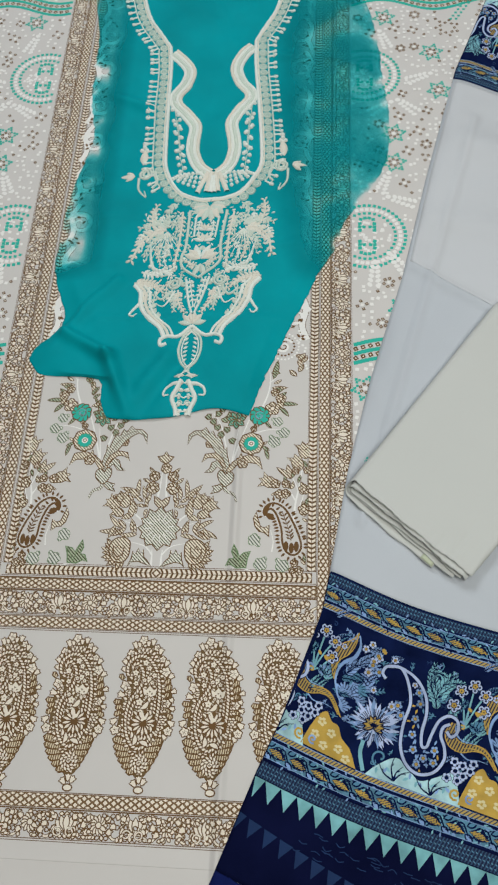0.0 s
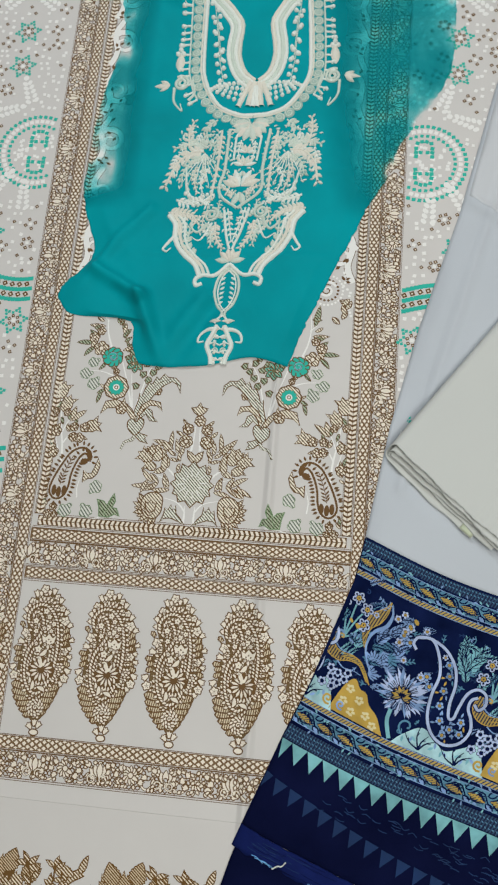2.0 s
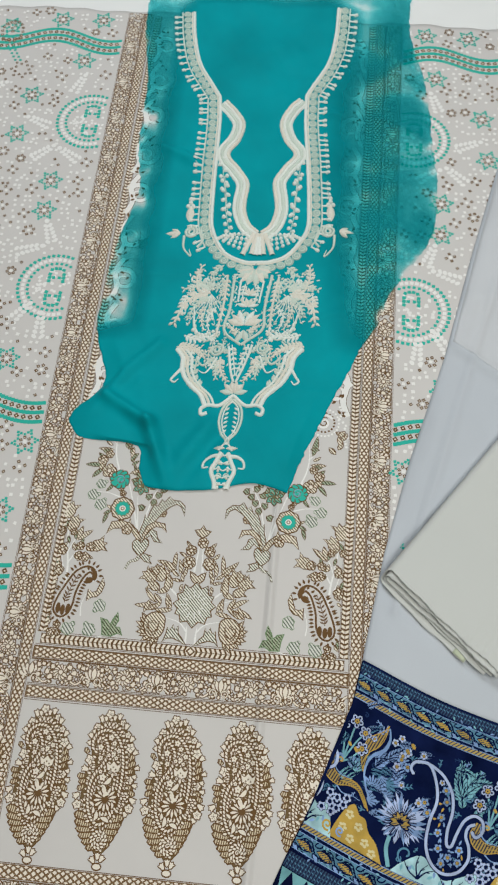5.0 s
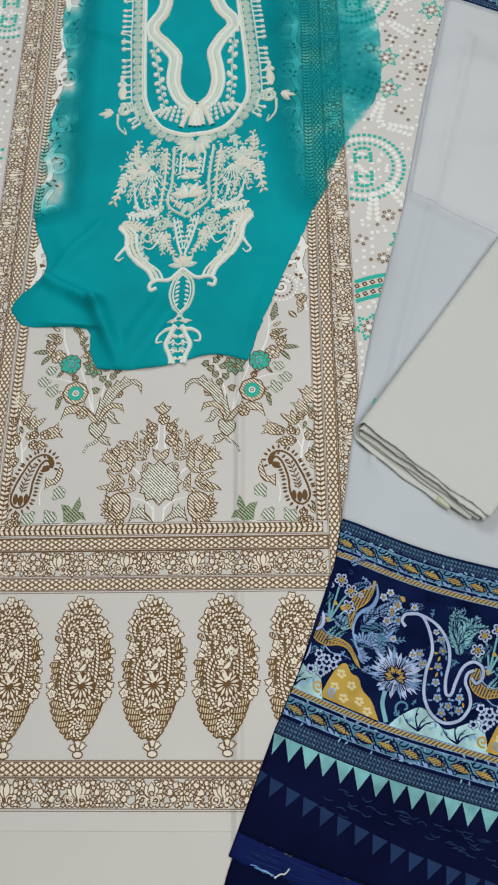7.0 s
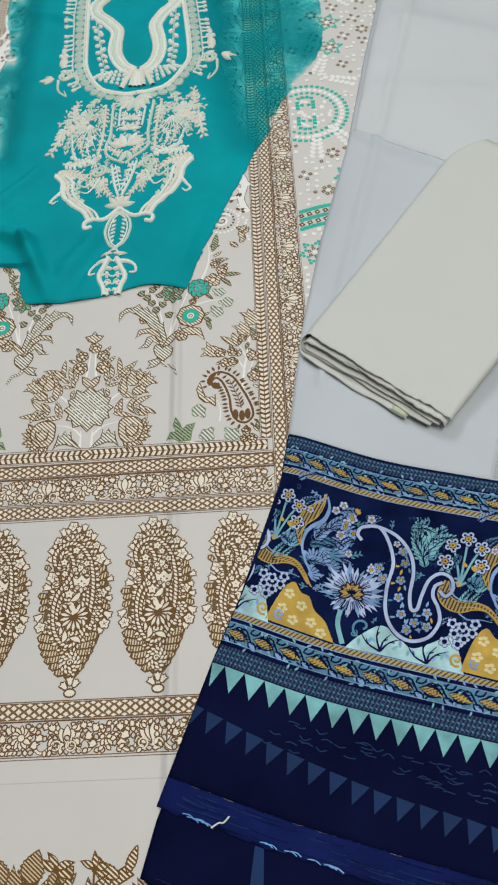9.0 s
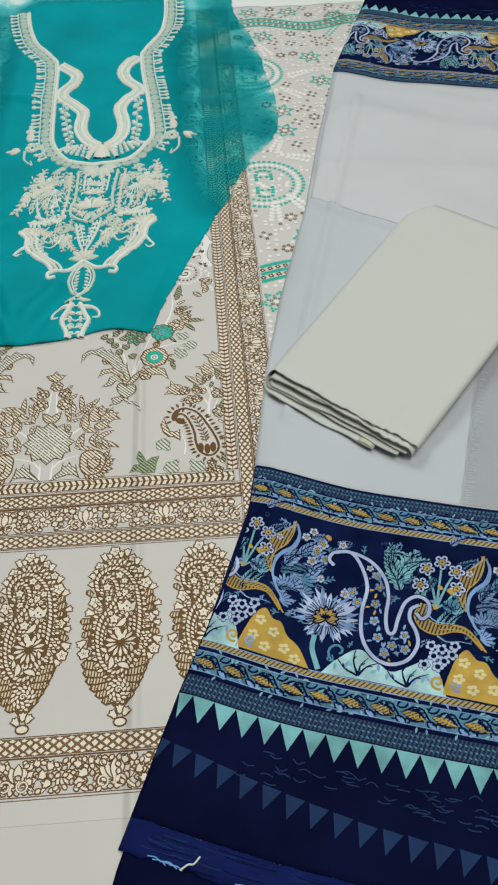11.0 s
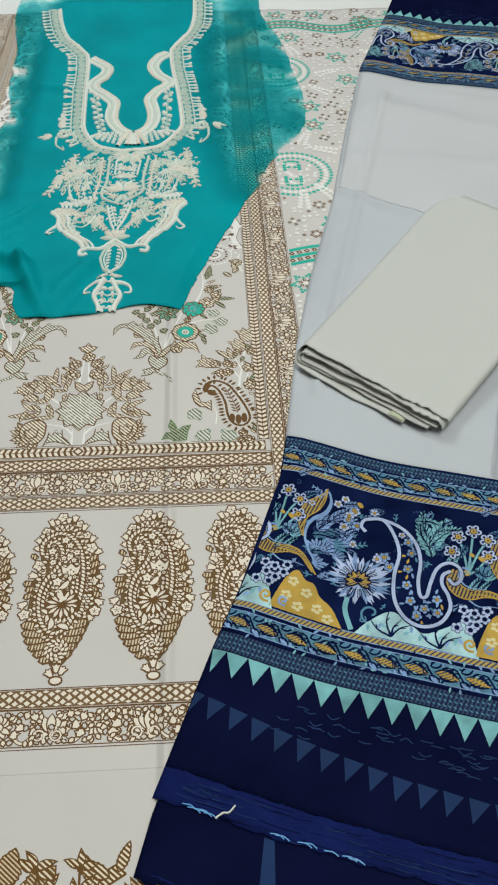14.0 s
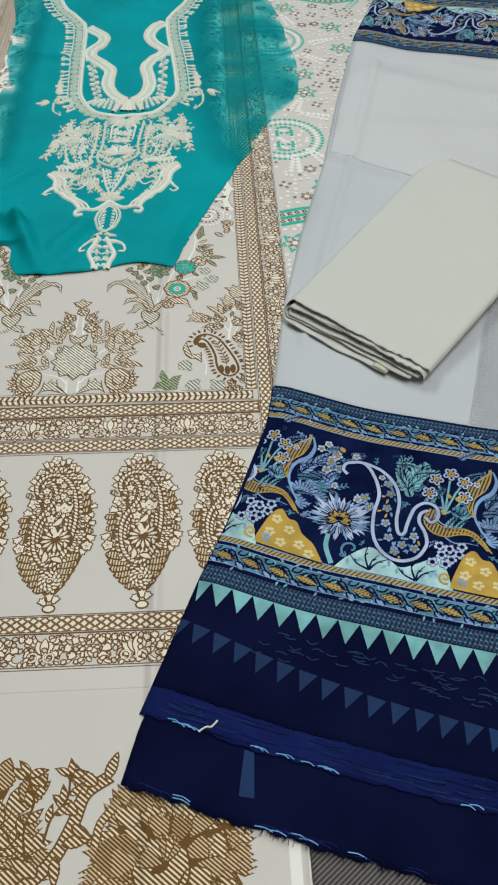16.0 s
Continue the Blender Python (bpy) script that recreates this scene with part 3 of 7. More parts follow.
    for j in range(13):
        a = -math.pi / 2 + (j - 6) * 0.46
        k.fill(pq(327, 1050) + (petal(0.0130, 0.0036, 6, 1.4) + 0.0050) * np.exp(1j * a), "cream")
    for j in range(9):
        a = -math.pi / 2 + (j - 4) * 0.22
        k.fill(pq(327, 1048) + (petal(0.0056, 0.0028, 5) + 0.0192) * np.exp(1j * a), "cream")
    k.fill(pq(327, 1040) + round_shape(0.0042, 3, 0.3, 15), "cream")
    k.stroke(curve(((327, 1044), (325, 1032), (318, 1020)), 4), 0.0030, "cream")
    for x, y, size, t in ((313, 1087, 0.015, 0.9), (335, 1088, 0.015, 2.2), (328, 1020, 0.016, 0.25), (312, 1032, 0.008, 1.8), (342, 1030, 0.008, 1.2), (303, 1062, 0.010, 1.9), (345, 1062, 0.009, 1.2), (306, 1076, 0.010, 1.0)):
        k.lined(pq(x, y) + (petal(size, size * 0.42, 6, 1.1, 0.5) - size * 0.4) * np.exp(1j * t), "cream", "brown", 0.0007)
    # the shield and the blossoms over it
    k.lined(np.array([pq(*p) for p in ((322, 982), (330, 986), (337, 978), (345, 986), (352, 982), (349, 995), (343, 999), (337, 1010), (331, 999), (325, 995))]), "cream", "brown", 0.0007)
    for dx, dy in ((0, 0), (-5, 4), (5, 4), (0, 10)):
        k.fill(pq(337 + dx, 989 + dy) + round_shape(0.0013, 3, 0.3, 9), "brown")
    for x, y, r in ((317, 1010, 7), (334, 966, 6), (345, 958, 5), (326, 935, 6), (334, 945, 5), (306, 955, 6), (308, 975, 5), (341, 972, 4), (311, 1000, 4), (330, 1000, 3), (344, 1002, 3), (325, 968, 4)):
        k.lined(pq(x, y) + star(0.00090 * r, 0.00055 * r, 5, rng.random()), "cream", "brown", 0.0007)
        k.fill(pq(x, y) + round_shape(0.0009, n=6), "brown")
    # the wound rosette at the foot and the blossom at the tip
    foot = pq(323, 1128)
    k.fill(foot + round_shape(0.0140, n=20), "brown")
    for r, n in ((0.0112, 13), (0.0068, 8)):
        for j in range(n):
            k.fill(foot + r * np.exp(I2PI * j / n) + (petal(0.0062, 0.0032, 5) - 0.003) * np.exp(1j * (2 * math.pi * j / n + 0.9)), "cream")
    k.stroke(foot + coil(0.0040, 1.2, 12), 0.0016, "cream")
    for x, y, r in ((315, 1168, 6), (334, 1164, 6), (325, 1160, 6)):
        bellflower(k, pq(x, y), 0.00088 * r, np.angle(pq(x, y) - pq(325, 1180)))
    k.lined(pq(325, 1180) + 0.0001 + 0.0050 * (round_shape(1.0, n=12).real * 1.2 + 1j * round_shape(0.75, n=12).imag), "cream", "brown", 0.0008)
    k.build("paisley_motif", shirt, shirt_z, label="brown and cream floral paisley print")


for j in range(-3, 4):
    # tips hang a little left of each motif's middle
    paisley(0.1045 * j + 1j * (-0.300 + 0.001 * j), random.Random(11))

# ---- the middle panel's bouquets, medallion and corner paisleys ----


MID = 0.0006  # the middle line of the panel's print


class Half(Ink):
    """Ink in the right half's plan; side -1 mirrors it about the panel's middle."""
    side = 1

    def put(self, p):
        p = np.asarray(p, complex)
        return p if self.side > 0 else 2 * MID - np.conj(p)


def outline(points):
    return np.array([drawn(*p) for p in points])


def blade(k, a, b, fat=0.40, ink="hatch", bend=0.3, line=0.0005):
    """A pointed leaf from a to b of the drawing, with its rib."""
    a, b = drawn(*a), drawn(*b)
    d = b - a
    k.lined(a + petal(1.0, 0.64 * fat, 8, 0.85, bend) * np.exp(-0.5j * bend) * d, ink, "brown", line)


def trumpet(k, a, b, ink="hatch", line=0.0007):
    """A flower head from a to b with three pointed tips."""
    a, b = drawn(*a), drawn(*b)
    d = b - a
    shape = np.array([0, 0.10 - 0.22j, 0.42 - 0.34j, 0.70 - 0.30j, 1.0 - 0.52j, 0.84 - 0.14j, 1.10, 0.84 + 0.14j, 1.0 + 0.52j, 0.70 + 0.30j, 0.42 + 0.34j, 0.10 + 0.22j])
    k.lined(a + shape * d, ink, "brown", line)
    k.stroke(a + np.array([0.70 - 0.3j, 0.52, 0.70 + 0.3j]) * d, 0.0008, "brown")


def berries(k, x, y, r, ink="hatch", n=6):
    """A round head of small petals; r in the drawing's measure."""
    q, r = drawn(x, y), 0.00088 * r
    for j in range(n):
        k.lined(q + 0.62 * r * np.exp(I2PI * (j + 0.3) / n) + round_shape(0.46 * r, n=9), ink, "brown", 0.0007)
    k.lined(q + round_shape(0.30 * r, n=8), "cream", "brown", 0.0006)


def clover(k, x, y, r, turn, rng):
    """A pale clover leaf with one lobe on a neck."""
    q, r = drawn(x, y), 0.00066 * r
    lobes = [(0.60 * np.exp(1j * (turn + 1.2 * j)), rng.uniform(0.40, 0.54)) for j in range(5)] + [(1.15 * np.exp(1j * turn), 0.32)]
    for grow, ink in ((0.0010, "greenink"), (0.0, "hatch_cloud")):
        k.fill(q + round_shape(r * 0.72 + grow, n=14), ink)
        for c, size in lobes:
            k.fill(q + r * c + round_shape(r * size + grow, n=14), ink)


def stem(k, points, w):
    k.stroke(smooth([drawn(*p) for p in points], 5), 0.66 * w, "white", 2, taper=True)


def bouquet(side):
    rng = random.Random(7)
    k = Half(pile=1.2e-6)
    k.side = side
    for points, w in ((((346, 568), (338, 535), (328, 500), (312, 478)), 0.0050), (((350, 566), (356, 535), (362, 505)), 0.0044), (((352, 562), (368, 520), (386, 480), (398, 468)), 0.0052), (((398, 508), (420, 502), (445, 500)), 0.0036),
                      (((408, 462), (418, 440), (422, 415), (418, 386)), 0.0050), (((420, 420), (432, 410), (440, 396)), 0.0030), (((410, 460), (430, 470), (445, 486)), 0.0030)):
        stem(k, points, w)
    # the climbing stem's leaves
    for j in range(24):
        t = j / 23
        x, y = 374 + 46 * t, 470 - 90 * t
        blade(k, (x + rng.uniform(-4, 3), y + rng.uniform(-4, 4)), (x + rng.uniform(-12, 4), y - rng.uniform(8, 17)), 0.46, rng.choice(("hatch_green", "hatch_green", "hatch")), rng.uniform(-0.5, 0.5))
    for a, b, f in (((426, 428), (456, 427), 0.36), ((428, 412), (437, 380), 0.36), ((424, 402), (440, 400), 0.5), ((428, 432), (448, 432), 0.5), ((436, 448), (454, 434), 0.5), ((426, 440), (440, 424), 0.4), ((430, 420), (444, 414), 0.44), ((444, 456), (477, 452), 0.36),
                    ((442, 462), (462, 474), 0.44), ((436, 444), (450, 462), 0.56), ((416, 536), (424, 554), 0.40), ((410, 532), (424, 538), 0.5), ((410, 528), (420, 524), 0.5), ((416, 486), (424, 500), 0.4), ((370, 462), (384, 468), 0.5)):
        blade(k, a, b, f, rng.choice(("hatch", "hatch_green", "hatch_green")), rng.uniform(-0.4, 0.4))
    for x, y, r in ((428, 464, 13), (444, 446, 9), (432, 436, 7), (372, 562, 10), (306, 533, 7), (392, 502, 5), (398, 494, 4)):
        berries(k, x, y, r, "hatch", 5)
    for x, y, r, t in ((439, 487, 12, 2.6), (452, 506, 13, 3.0), (434, 522, 14, 2.2)):
        clover(k, x, y, r, t, rng)
    # small dark leaves behind the sheer cloth's edge
    for x, y in ((322, 479), (335, 489), (312, 493), (302, 485), (320, 503), (339, 506), (328, 515), (350, 525), (345, 480), (372, 480), (366, 470), (330, 470)):
        a = rng.uniform(0, 6.28)
        k.lined(drawn(x, y) + 0.0058 * np.array([-1, -0.3 - 0.8j, 0.7 - 0.8j, 0.6 + 0j, 0.9 + 0.7j, -0.1 + 0.8j]) * np.exp(1j * a), "hatch_green", "brown", 0.0007)
    # the green star flower, the teal rose and the ringed flower
    q = drawn(357, 488)
    for j in range(7):
        k.lined(q + petal(0.0165, 0.0085, 7) * np.exp(I2PI * (j + 0.3) / 7), "hatch_green", "brown", 0.0007)
        k.stroke(q + petal(0.0150, 0.0066, 6) * np.exp(I2PI * (j + 0.3) / 7), 0.0011, "tealink", closed=True)
        k.lined(q + petal(0.0080, 0.0034, 5) * np.exp(I2PI * (j + 0.8) / 7), "hatch", "brown", 0.0006)
    k.fill(q + round_shape(0.0030, n=8), "olive")
    q = drawn(403, 478)
    for j in range(9):
        k.lined(q + 0.0112 * np.exp(I2PI * j / 9) + round_shape(0.0058, 3, 0.14, 12), "tealink", "brown", 0.0007)
    k.fill(q + round_shape(0.0105, 7, 0.1, 28), "tealink")
    for r, a in ((0.0100, 0.4), (0.0068, 2.6), (0.0040, 4.4)):
        k.stroke(q + coil(r, 0.7, 14, a, 0.7), 0.0013, "brown")
        k.stroke(q + coil(r * 0.82, 0.55, 12, a + 0.5, 0.8), 0.0017, "mint")
    q = drawn(388, 528)
    k.lined(q + round_shape(0.0190, 8, 0.05, 32), "hatch", "brown", 0.0009)
    k.lined(q + round_shape(0.0122, 12, 0.09, 48), "tealink", "greenink", 0.0005)
    k.fill(q + round_shape(0.0056, n=14), "white")
    k.fill(q + round_shape(0.0036, n=12), "olive")
    k.fill(q + round_shape(0.0018, n=8), "white")
    # the arched leaf with a toothed back, and its neighbours
    k.lined(outline(((342, 583), (345, 568), (340, 550), (339, 537), (334, 543), (330, 530), (325, 520), (317, 522), (311, 510), (305, 515), (297, 505), (290, 511), (276, 512), (265, 520), (262, 536), (270, 521), (281, 516), (296, 523), (306, 531), (318, 546), (328, 563), (335, 580))), "hatch_pale", "brown", 0.0007)
    k.stroke(smooth([drawn(*p) for p in ((339, 576), (332, 552), (320, 533), (304, 519), (284, 513))], 5), 0.0008, "brown")
    k.lined(outline(((336, 580), (328, 563), (315, 556), (302, 557), (292, 566), (298, 552), (317, 549), (330, 556), (338, 572))), "hatch", "brown", 0.0007)
    k.lined(outline(((333, 575), (322, 562), (312, 566), (308, 577), (297, 584), (312, 582), (322, 571), (332, 578))), "hatch_pale", "brown", 0.0007)
    k.lined(outline(((360, 557), (384, 549), (404, 552), (411, 573), (400, 562), (380, 561), (366, 562))), "hatch", "brown", 0.0007)
    k.lined(outline(((340, 580), (352, 564), (366, 555), (368, 545), (372, 556), (360, 567), (345, 583))), "hatch", "brown", 0.0007)
    berries(k, 372, 564, 9, "hatch", 5)
    # the bow and its ribbons
    k.lined(outline(((336, 601), (325, 606), (313, 609), (318, 613), (310, 621), (325, 617), (334, 610), (340, 606))), "hatch_pale", "brown", 0.0007)
    q = smooth([drawn(*p) for p in ((336, 603), (341, 615), (355, 620), (362, 634))], 5)
    swell = np.linspace(1, 0.45, len(q))
    k.stroke(q, 0.0072, "brown", swell=swell)
    k.stroke(q, 0.0056, "hatch_pale", swell=swell)
    k.lined(smooth(outline(((338, 586), (346, 581), (354, 585), (353, 595), (346, 602), (337, 607), (328, 598), (324, 589), (326, 581), (333, 580))), 3, True), "hatch_pale", "brown", 0.0007)
    k.build("bouquet_motif", shirt, shirt_z, label="hatched bouquet print with teal flowers")


def corner(side):
    rng = random.Random(3)
    k = Half(pile=1.2e-6)
    k.side = side
    for points, w in ((((478, 662), (480, 630), (486, 600), (492, 560), (496, 535)), 0.0060), (((480, 625), (466, 606), (456, 596)), 0.0040), (((484, 606), (476, 590), (468, 578)), 0.0034), (((436, 720), (438, 700), (432, 680)), 0.0034), (((486, 640), (494, 620), (496, 600)), 0.0036), (((398, 757), (380, 754), (352, 752)), 0.0026)):
        stem(k, points, w)
    for a, b, ink in (((440, 598), (410, 590), "hatch"), ((486, 570), (476, 545), "hatch"), ((498, 548), (490, 522), "hatch")):
        trumpet(k, a, b, ink)
    for a, b, f in (((470, 586), (441, 567), 0.40), ((470, 584), (460, 562), 0.50), ((472, 584), (476, 564), 0.40), ((468, 604), (452, 584), 0.44), ((470, 604), (476, 592), 0.6), ((444, 612), (432, 618), 0.5), ((462, 622), (452, 609), 0.6), ((464, 618), (470, 612), 0.6),
                    ((488, 580), (484, 592), 0.5), ((500, 566), (494, 552), 0.5), ((500, 610), (490, 590), 0.5), ((494, 612), (486, 604), 0.5), ((500, 652), (488, 640), 0.5), ((500, 640), (492, 626), 0.5), ((502, 632), (503, 618), 0.5), ((496, 656), (504, 662), 0.5),
                    ((478, 574), (486, 562), 0.5), ((500, 738), (504, 722), 0.5), ((496, 730), (503, 740), 0.5)):
        blade(k, a, b, f, rng.choice(("hatch", "hatch", "hatch_green")), rng.uniform(-0.4, 0.4))
    for x, y, r in ((439, 597, 8), (448, 615, 8), (460, 613, 7), (460, 596, 7), (496, 604, 9), (497, 640, 9), (478, 572, 6), (482, 738, 6), (492, 752, 7), (478, 752, 5), (501, 570, 6)):
        berries(k, x, y, r, "hatch", 5)
    for x, y, r, t in ((400, 700, 14, -0.9), (413, 744, 15, 0.9), (458, 744, 15, 2.3)):
        clover(k, x, y, r, t, rng)
    k.lined(outline(((360, 711), (365, 722), (371, 733), (380, 726), (392, 722), (386, 735), (384, 751), (366, 752), (354, 746), (345, 751), (352, 738), (362, 736), (357, 724))), "hatch_green", "greenink", 0.0009)
    k.stroke(outline(((362, 716), (370, 738), (374, 750))), 0.0011, "greenink")
    k.stroke(outline(((390, 724), (380, 736), (374, 750))), 0.0011, "greenink")
    # the hatched hook beside the paisley
    k.lined(outline(((402, 650), (398, 662), (402, 676), (410, 684), (420, 685), (428, 693), (428, 672), (420, 678), (411, 676), (406, 664))), "hatch", "brown", 0.0007)
    # the solid brown paisley with a spiked rim
    path = smooth([drawn(*p) for p in ((434, 651), (436, 657), (430, 660), (424, 655), (424, 647), (431, 642), (440, 648), (448, 662), (454, 680), (456, 698), (461, 713), (471, 722), (483, 723), (493, 714), (494, 701), (486, 681), (474, 660), (462, 643), (448, 634), (434, 632), (422, 638), (417, 648), (420, 656))], 6)
    k.fill(offset(path[36:], 0.0022), "white", 3)
    k.fill(offset(path[36:], 0.0010), "cloth", 4)
    k.stroke(path, 0.0036, "brown", 6)
    k.fill(drawn(429, 655) + round_shape(0.0048, n=14), "brown", 6)
    k.fill(smooth(outline(((418, 648), (423, 638), (433, 632), (430, 638), (424, 645), (423, 655))), 3, True), "brown", 6)
    rim = path[30:]
    d = np.cumsum(np.abs(np.diff(rim)))
    t = np.gradient(rim)
    t = t / np.abs(t)
    mid = drawn(462, 685)
    for step in np.arange(0.002, d[-1], 0.0062):
        j = int(np.searchsorted(d, step))
        n = -1j * t[j]
        n = n if ((rim[j] - mid) * np.conj(n)).real > 0 else -n
        k.fill(rim[j] + n * (0.0034 + petal(0.0088, 0.0040, 6, 0.8)), "brown", 5)
    rib = smooth([drawn(*p) for p in ((455, 648), (463, 665), (471, 684), (474, 698))], 5)
    k.stroke(rib, 0.0012, "brown", 6)
    for j in range(2, len(rib) - 1, 2):
        for e in (-1, 1):
            k.fill(rib[j] + petal(0.0092, 0.0030, 5) * np.exp(1j * (math.pi / 2 + e * 0.85 + 0.30)), "brown", 6)
    for x, y in ((464, 709), (475, 711), (485, 708)):
        k.fill(drawn(x, y) + 0.0042 * round_shape(1.0, n=14).real + 0.0090j * round_shape(1.0, n=14).imag, "brown", 6)
    k.build("corner_paisley_motif", shirt, shirt_z, label="dark brown paisley print with buds and clover leaves")


def medallion():
    rng = random.Random(5)
    for side in (1, -1):
        k = Half(pile=1.2e-6)
        k.side = side

        def whole(points):
            """The right edge of a shape, from top to bottom, closed at the middle line."""
            q = outline(points)
            q = q - (q[0].real + (q[-1].real - q[0].real) * np.linspace(0, 1, len(q)) - MID)
            return np.concatenate([q, (2 * MID - np.conj(q))[::-1][1:-1]])

        for points, w in ((((246, 675), (272, 656), (298, 642)), 0.0052), (((246, 690), (262, 682), (280, 676)), 0.0036), (((214, 738), (232, 722), (262, 714)), 0.0046), (((213, 758), (214, 742), (216, 728)), 0.0060), (((222, 632), (221, 612), (221, 588)), 0.0062), (((252, 640), (262, 626), (270, 612)), 0.0030)):
            stem(k, points, w)
        for a, b, f in (((236, 589), (248, 580), 0.46), ((242, 607), (256, 598), 0.46), ((262, 630), (265, 599), 0.30), ((257, 630), (297, 611), 0.34), ((249, 636), (250, 612), 0.40), ((262, 634), (283, 620), 0.40), ((242, 642), (236, 624), 0.40), ((244, 650), (262, 645), 0.40),
                        ((250, 640), (268, 632), 0.40), ((240, 650), (246, 634), 0.44), ((261, 662), (277, 631), 0.46), ((270, 636), (284, 630), 0.44), ((254, 697), (268, 672), 0.36), ((252, 700), (286, 703), 0.34), ((276, 690), (292, 671), 0.40), ((276, 688), (306, 706), 0.36),
                        ((286, 688), (314, 666), 0.34), ((292, 690), (327, 699), 0.34), ((286, 692), (298, 704), 0.36), ((266, 676), (262, 698), 0.36), ((298, 684), (309, 706), 0.34), ((240, 655), (244, 668), 0.5)):
            blade(k, a, b, f, "hatch", rng.uniform(-0.35, 0.35))
        for a, b in (((281, 650), (297, 624)), ((296, 650), (322, 637)), ((286, 664), (308, 655)), ((296, 640), (300, 626))):
            trumpet(k, a, b)
        berries(k, 235, 595, 9)
        berries(k, 235, 616, 11)
        blade(k, (265, 662), (287, 672), 0.62, "hatch", 0.1)
        blade(k, (268, 668), (272, 640), 0.56, "hatch", 0.2)
        # the rose low at the side
        q = drawn(280, 731)
        for j in range(10):
            a = -1.95 + 0.27 * j
            tip = q + (0.0225 + 0.003 * (j % 2)) * np.exp(1j * a)
            k.lined(q + 0.006 * np.exp(1j * a) + petal(1.0, 0.26, 6, 0.8, 0.3) * (tip - q), "hatch", "brown", 0.0007)
        k.lined(smooth(outline(((262, 728), (264, 714), (276, 707), (290, 708), (300, 716), (302, 728), (296, 742), (286, 750), (271, 750), (263, 740))), 3, True), "hatch", "brown", 0.0008)
        k.lined(outline(((274, 722), (280, 726), (284, 720), (288, 726), (294, 722), (292, 734), (284, 741), (275, 738))), "hatch", "brown", 0.0008)
        for dy in (0, 6):
            k.stroke(smooth(outline(((275, 736 + dy), (284, 741 + dy), (297, 728 + dy))), 4), 0.0012, "brown")
        # the toothed wing at the foot
        k.lined(outline(((211, 761), (222, 750), (231, 742), (234, 728), (238, 737), (243, 727), (247, 737), (253, 732), (254, 744), (259, 759), (253, 750), (240, 749), (225, 754))), "hatch_pale", "brown", 0.0007)
        if side > 0:
            k.lined(whole(((222, 552), (226, 559), (237, 560), (230, 567), (221, 572))), "hatch", "brown", 0.0008)
            berries(k, 221, 581, 9)
            k.lined(whole(((218, 641), (226, 636), (234, 631), (231, 643), (225, 649), (218, 653))), "hatch", "brown", 0.0008)
            k.lined(whole(((217, 650), (227, 661), (239, 655), (241, 669), (252, 672), (247, 682), (257, 688), (247, 696), (250, 706), (241, 708), (237, 720), (225, 717), (213, 729))), "hatch_pale", "brown", 0.0009)
            for j in range(12):
                k.stroke(drawn(214, 688) - drawn(214, 688).real + MID + np.array([0.012, 0.024]) * np.exp(I2PI * (j + 0.2) / 12), 0.0012, "white")
        k.build("medallion_motif", shirt, shirt_z, label="hatched brown flower medallion print")


def scrolls(side):
    """White scrollwork with dark spots inside the upper border."""
    rng = random.Random(9)
    k = Half(pile=1.5e-6)
    k.side = side
    for j in range(9):
        y = 0.40 + 0.105 * j
        for w, ink, lay in ((0.016, "brown", 2), (0.0135, "white", 3)):
            k.stroke(0.216 + 1j * y + coil(0.027, 1.25, 22, 0.4 + 2.2 * (j % 2), 0.25), w, ink, lay, taper=True)
            k.stroke(smooth([0.238 + 1j * (y - 0.05), 0.228 + 1j * (y - 0.02), 0.235 + 1j * (y + 0.02), 0.222 + 1j * (y + 0.05)], 5), w * 0.8, ink, lay)
        for i in range(7):
            k.fill(0.222 + rng.uniform(-0.02, 0.018) + 1j * (y + rng.uniform(-0.05, 0.05)) + petal(0.010, 0.005, 5) * np.exp(1j * rng.uniform(0, 6)), "brown", 5)
    # a lace paisley
    c = 0.196 + 0.335j
    for r, n in ((0.027, 26), (0.019, 18)):
        for i in range(n):
            k.fill(c + r * np.exp(I2PI * i / n) + round_shape(0.0022, n=6), "white" if r > 0.02 else "brown", 4)
    k.stroke(c + coil(0.017, 1.4, 22, 0.5), 0.0046, "white", 3)
    k.stroke(c + coil(0.011, 1.2, 18, 1.0), 0.0020, "brown", 5)
    for i in range(14):
        k.fill(0.236 + rng.uniform(-0.014, 0.006) + 1j * (0.29 + 0.006 * i) + round_shape(0.0026, n=6), "white", 4)
    for i in range(6):
        k.lined(0.232 + rng.uniform(-0.02, 0.003) + 1j * (0.275 + 0.009 * i) + petal(0.016, 0.007, 6) * np.exp(1j * rng.uniform(1, 4)), "hatch", "brown", 0.0007, 6)
    # sprays in the middle, seen through the sheer cloth
    for i in range(26):
        k.lined(0.09 + rng.uniform(-0.06, 0.10) + 1j * rng.uniform(0.40, 1.20) + round_shape(rng.uniform(0.006, 0.013), 5, 0.25, 20, rng.random()), rng.choice(("hatch", "white", "hatch_green")), "brown", 0.0009, 3)
    k.build("scroll_motif", shirt, shirt_z, label="white scrollwork print with dark spots")


for sd in (1, -1):
    bouquet(sd)
    corner(sd)
    scrolls(sd)
medallion()

# ---- the dotted tie-dye pattern on the cloth's sides, and the hem flowers ----


def square(s, turn=0.0):
    return s * np.array([0.5 + 0.42j, -0.42 + 0.5j, -0.5 - 0.42j, 0.42 - 0.5j]) * np.exp(1j * turn)


def dot(k, at, s, ink, rng, lay=2):
    k.fill(at + square(s, rng.uniform(-0.3, 0.3)), ink, lay)


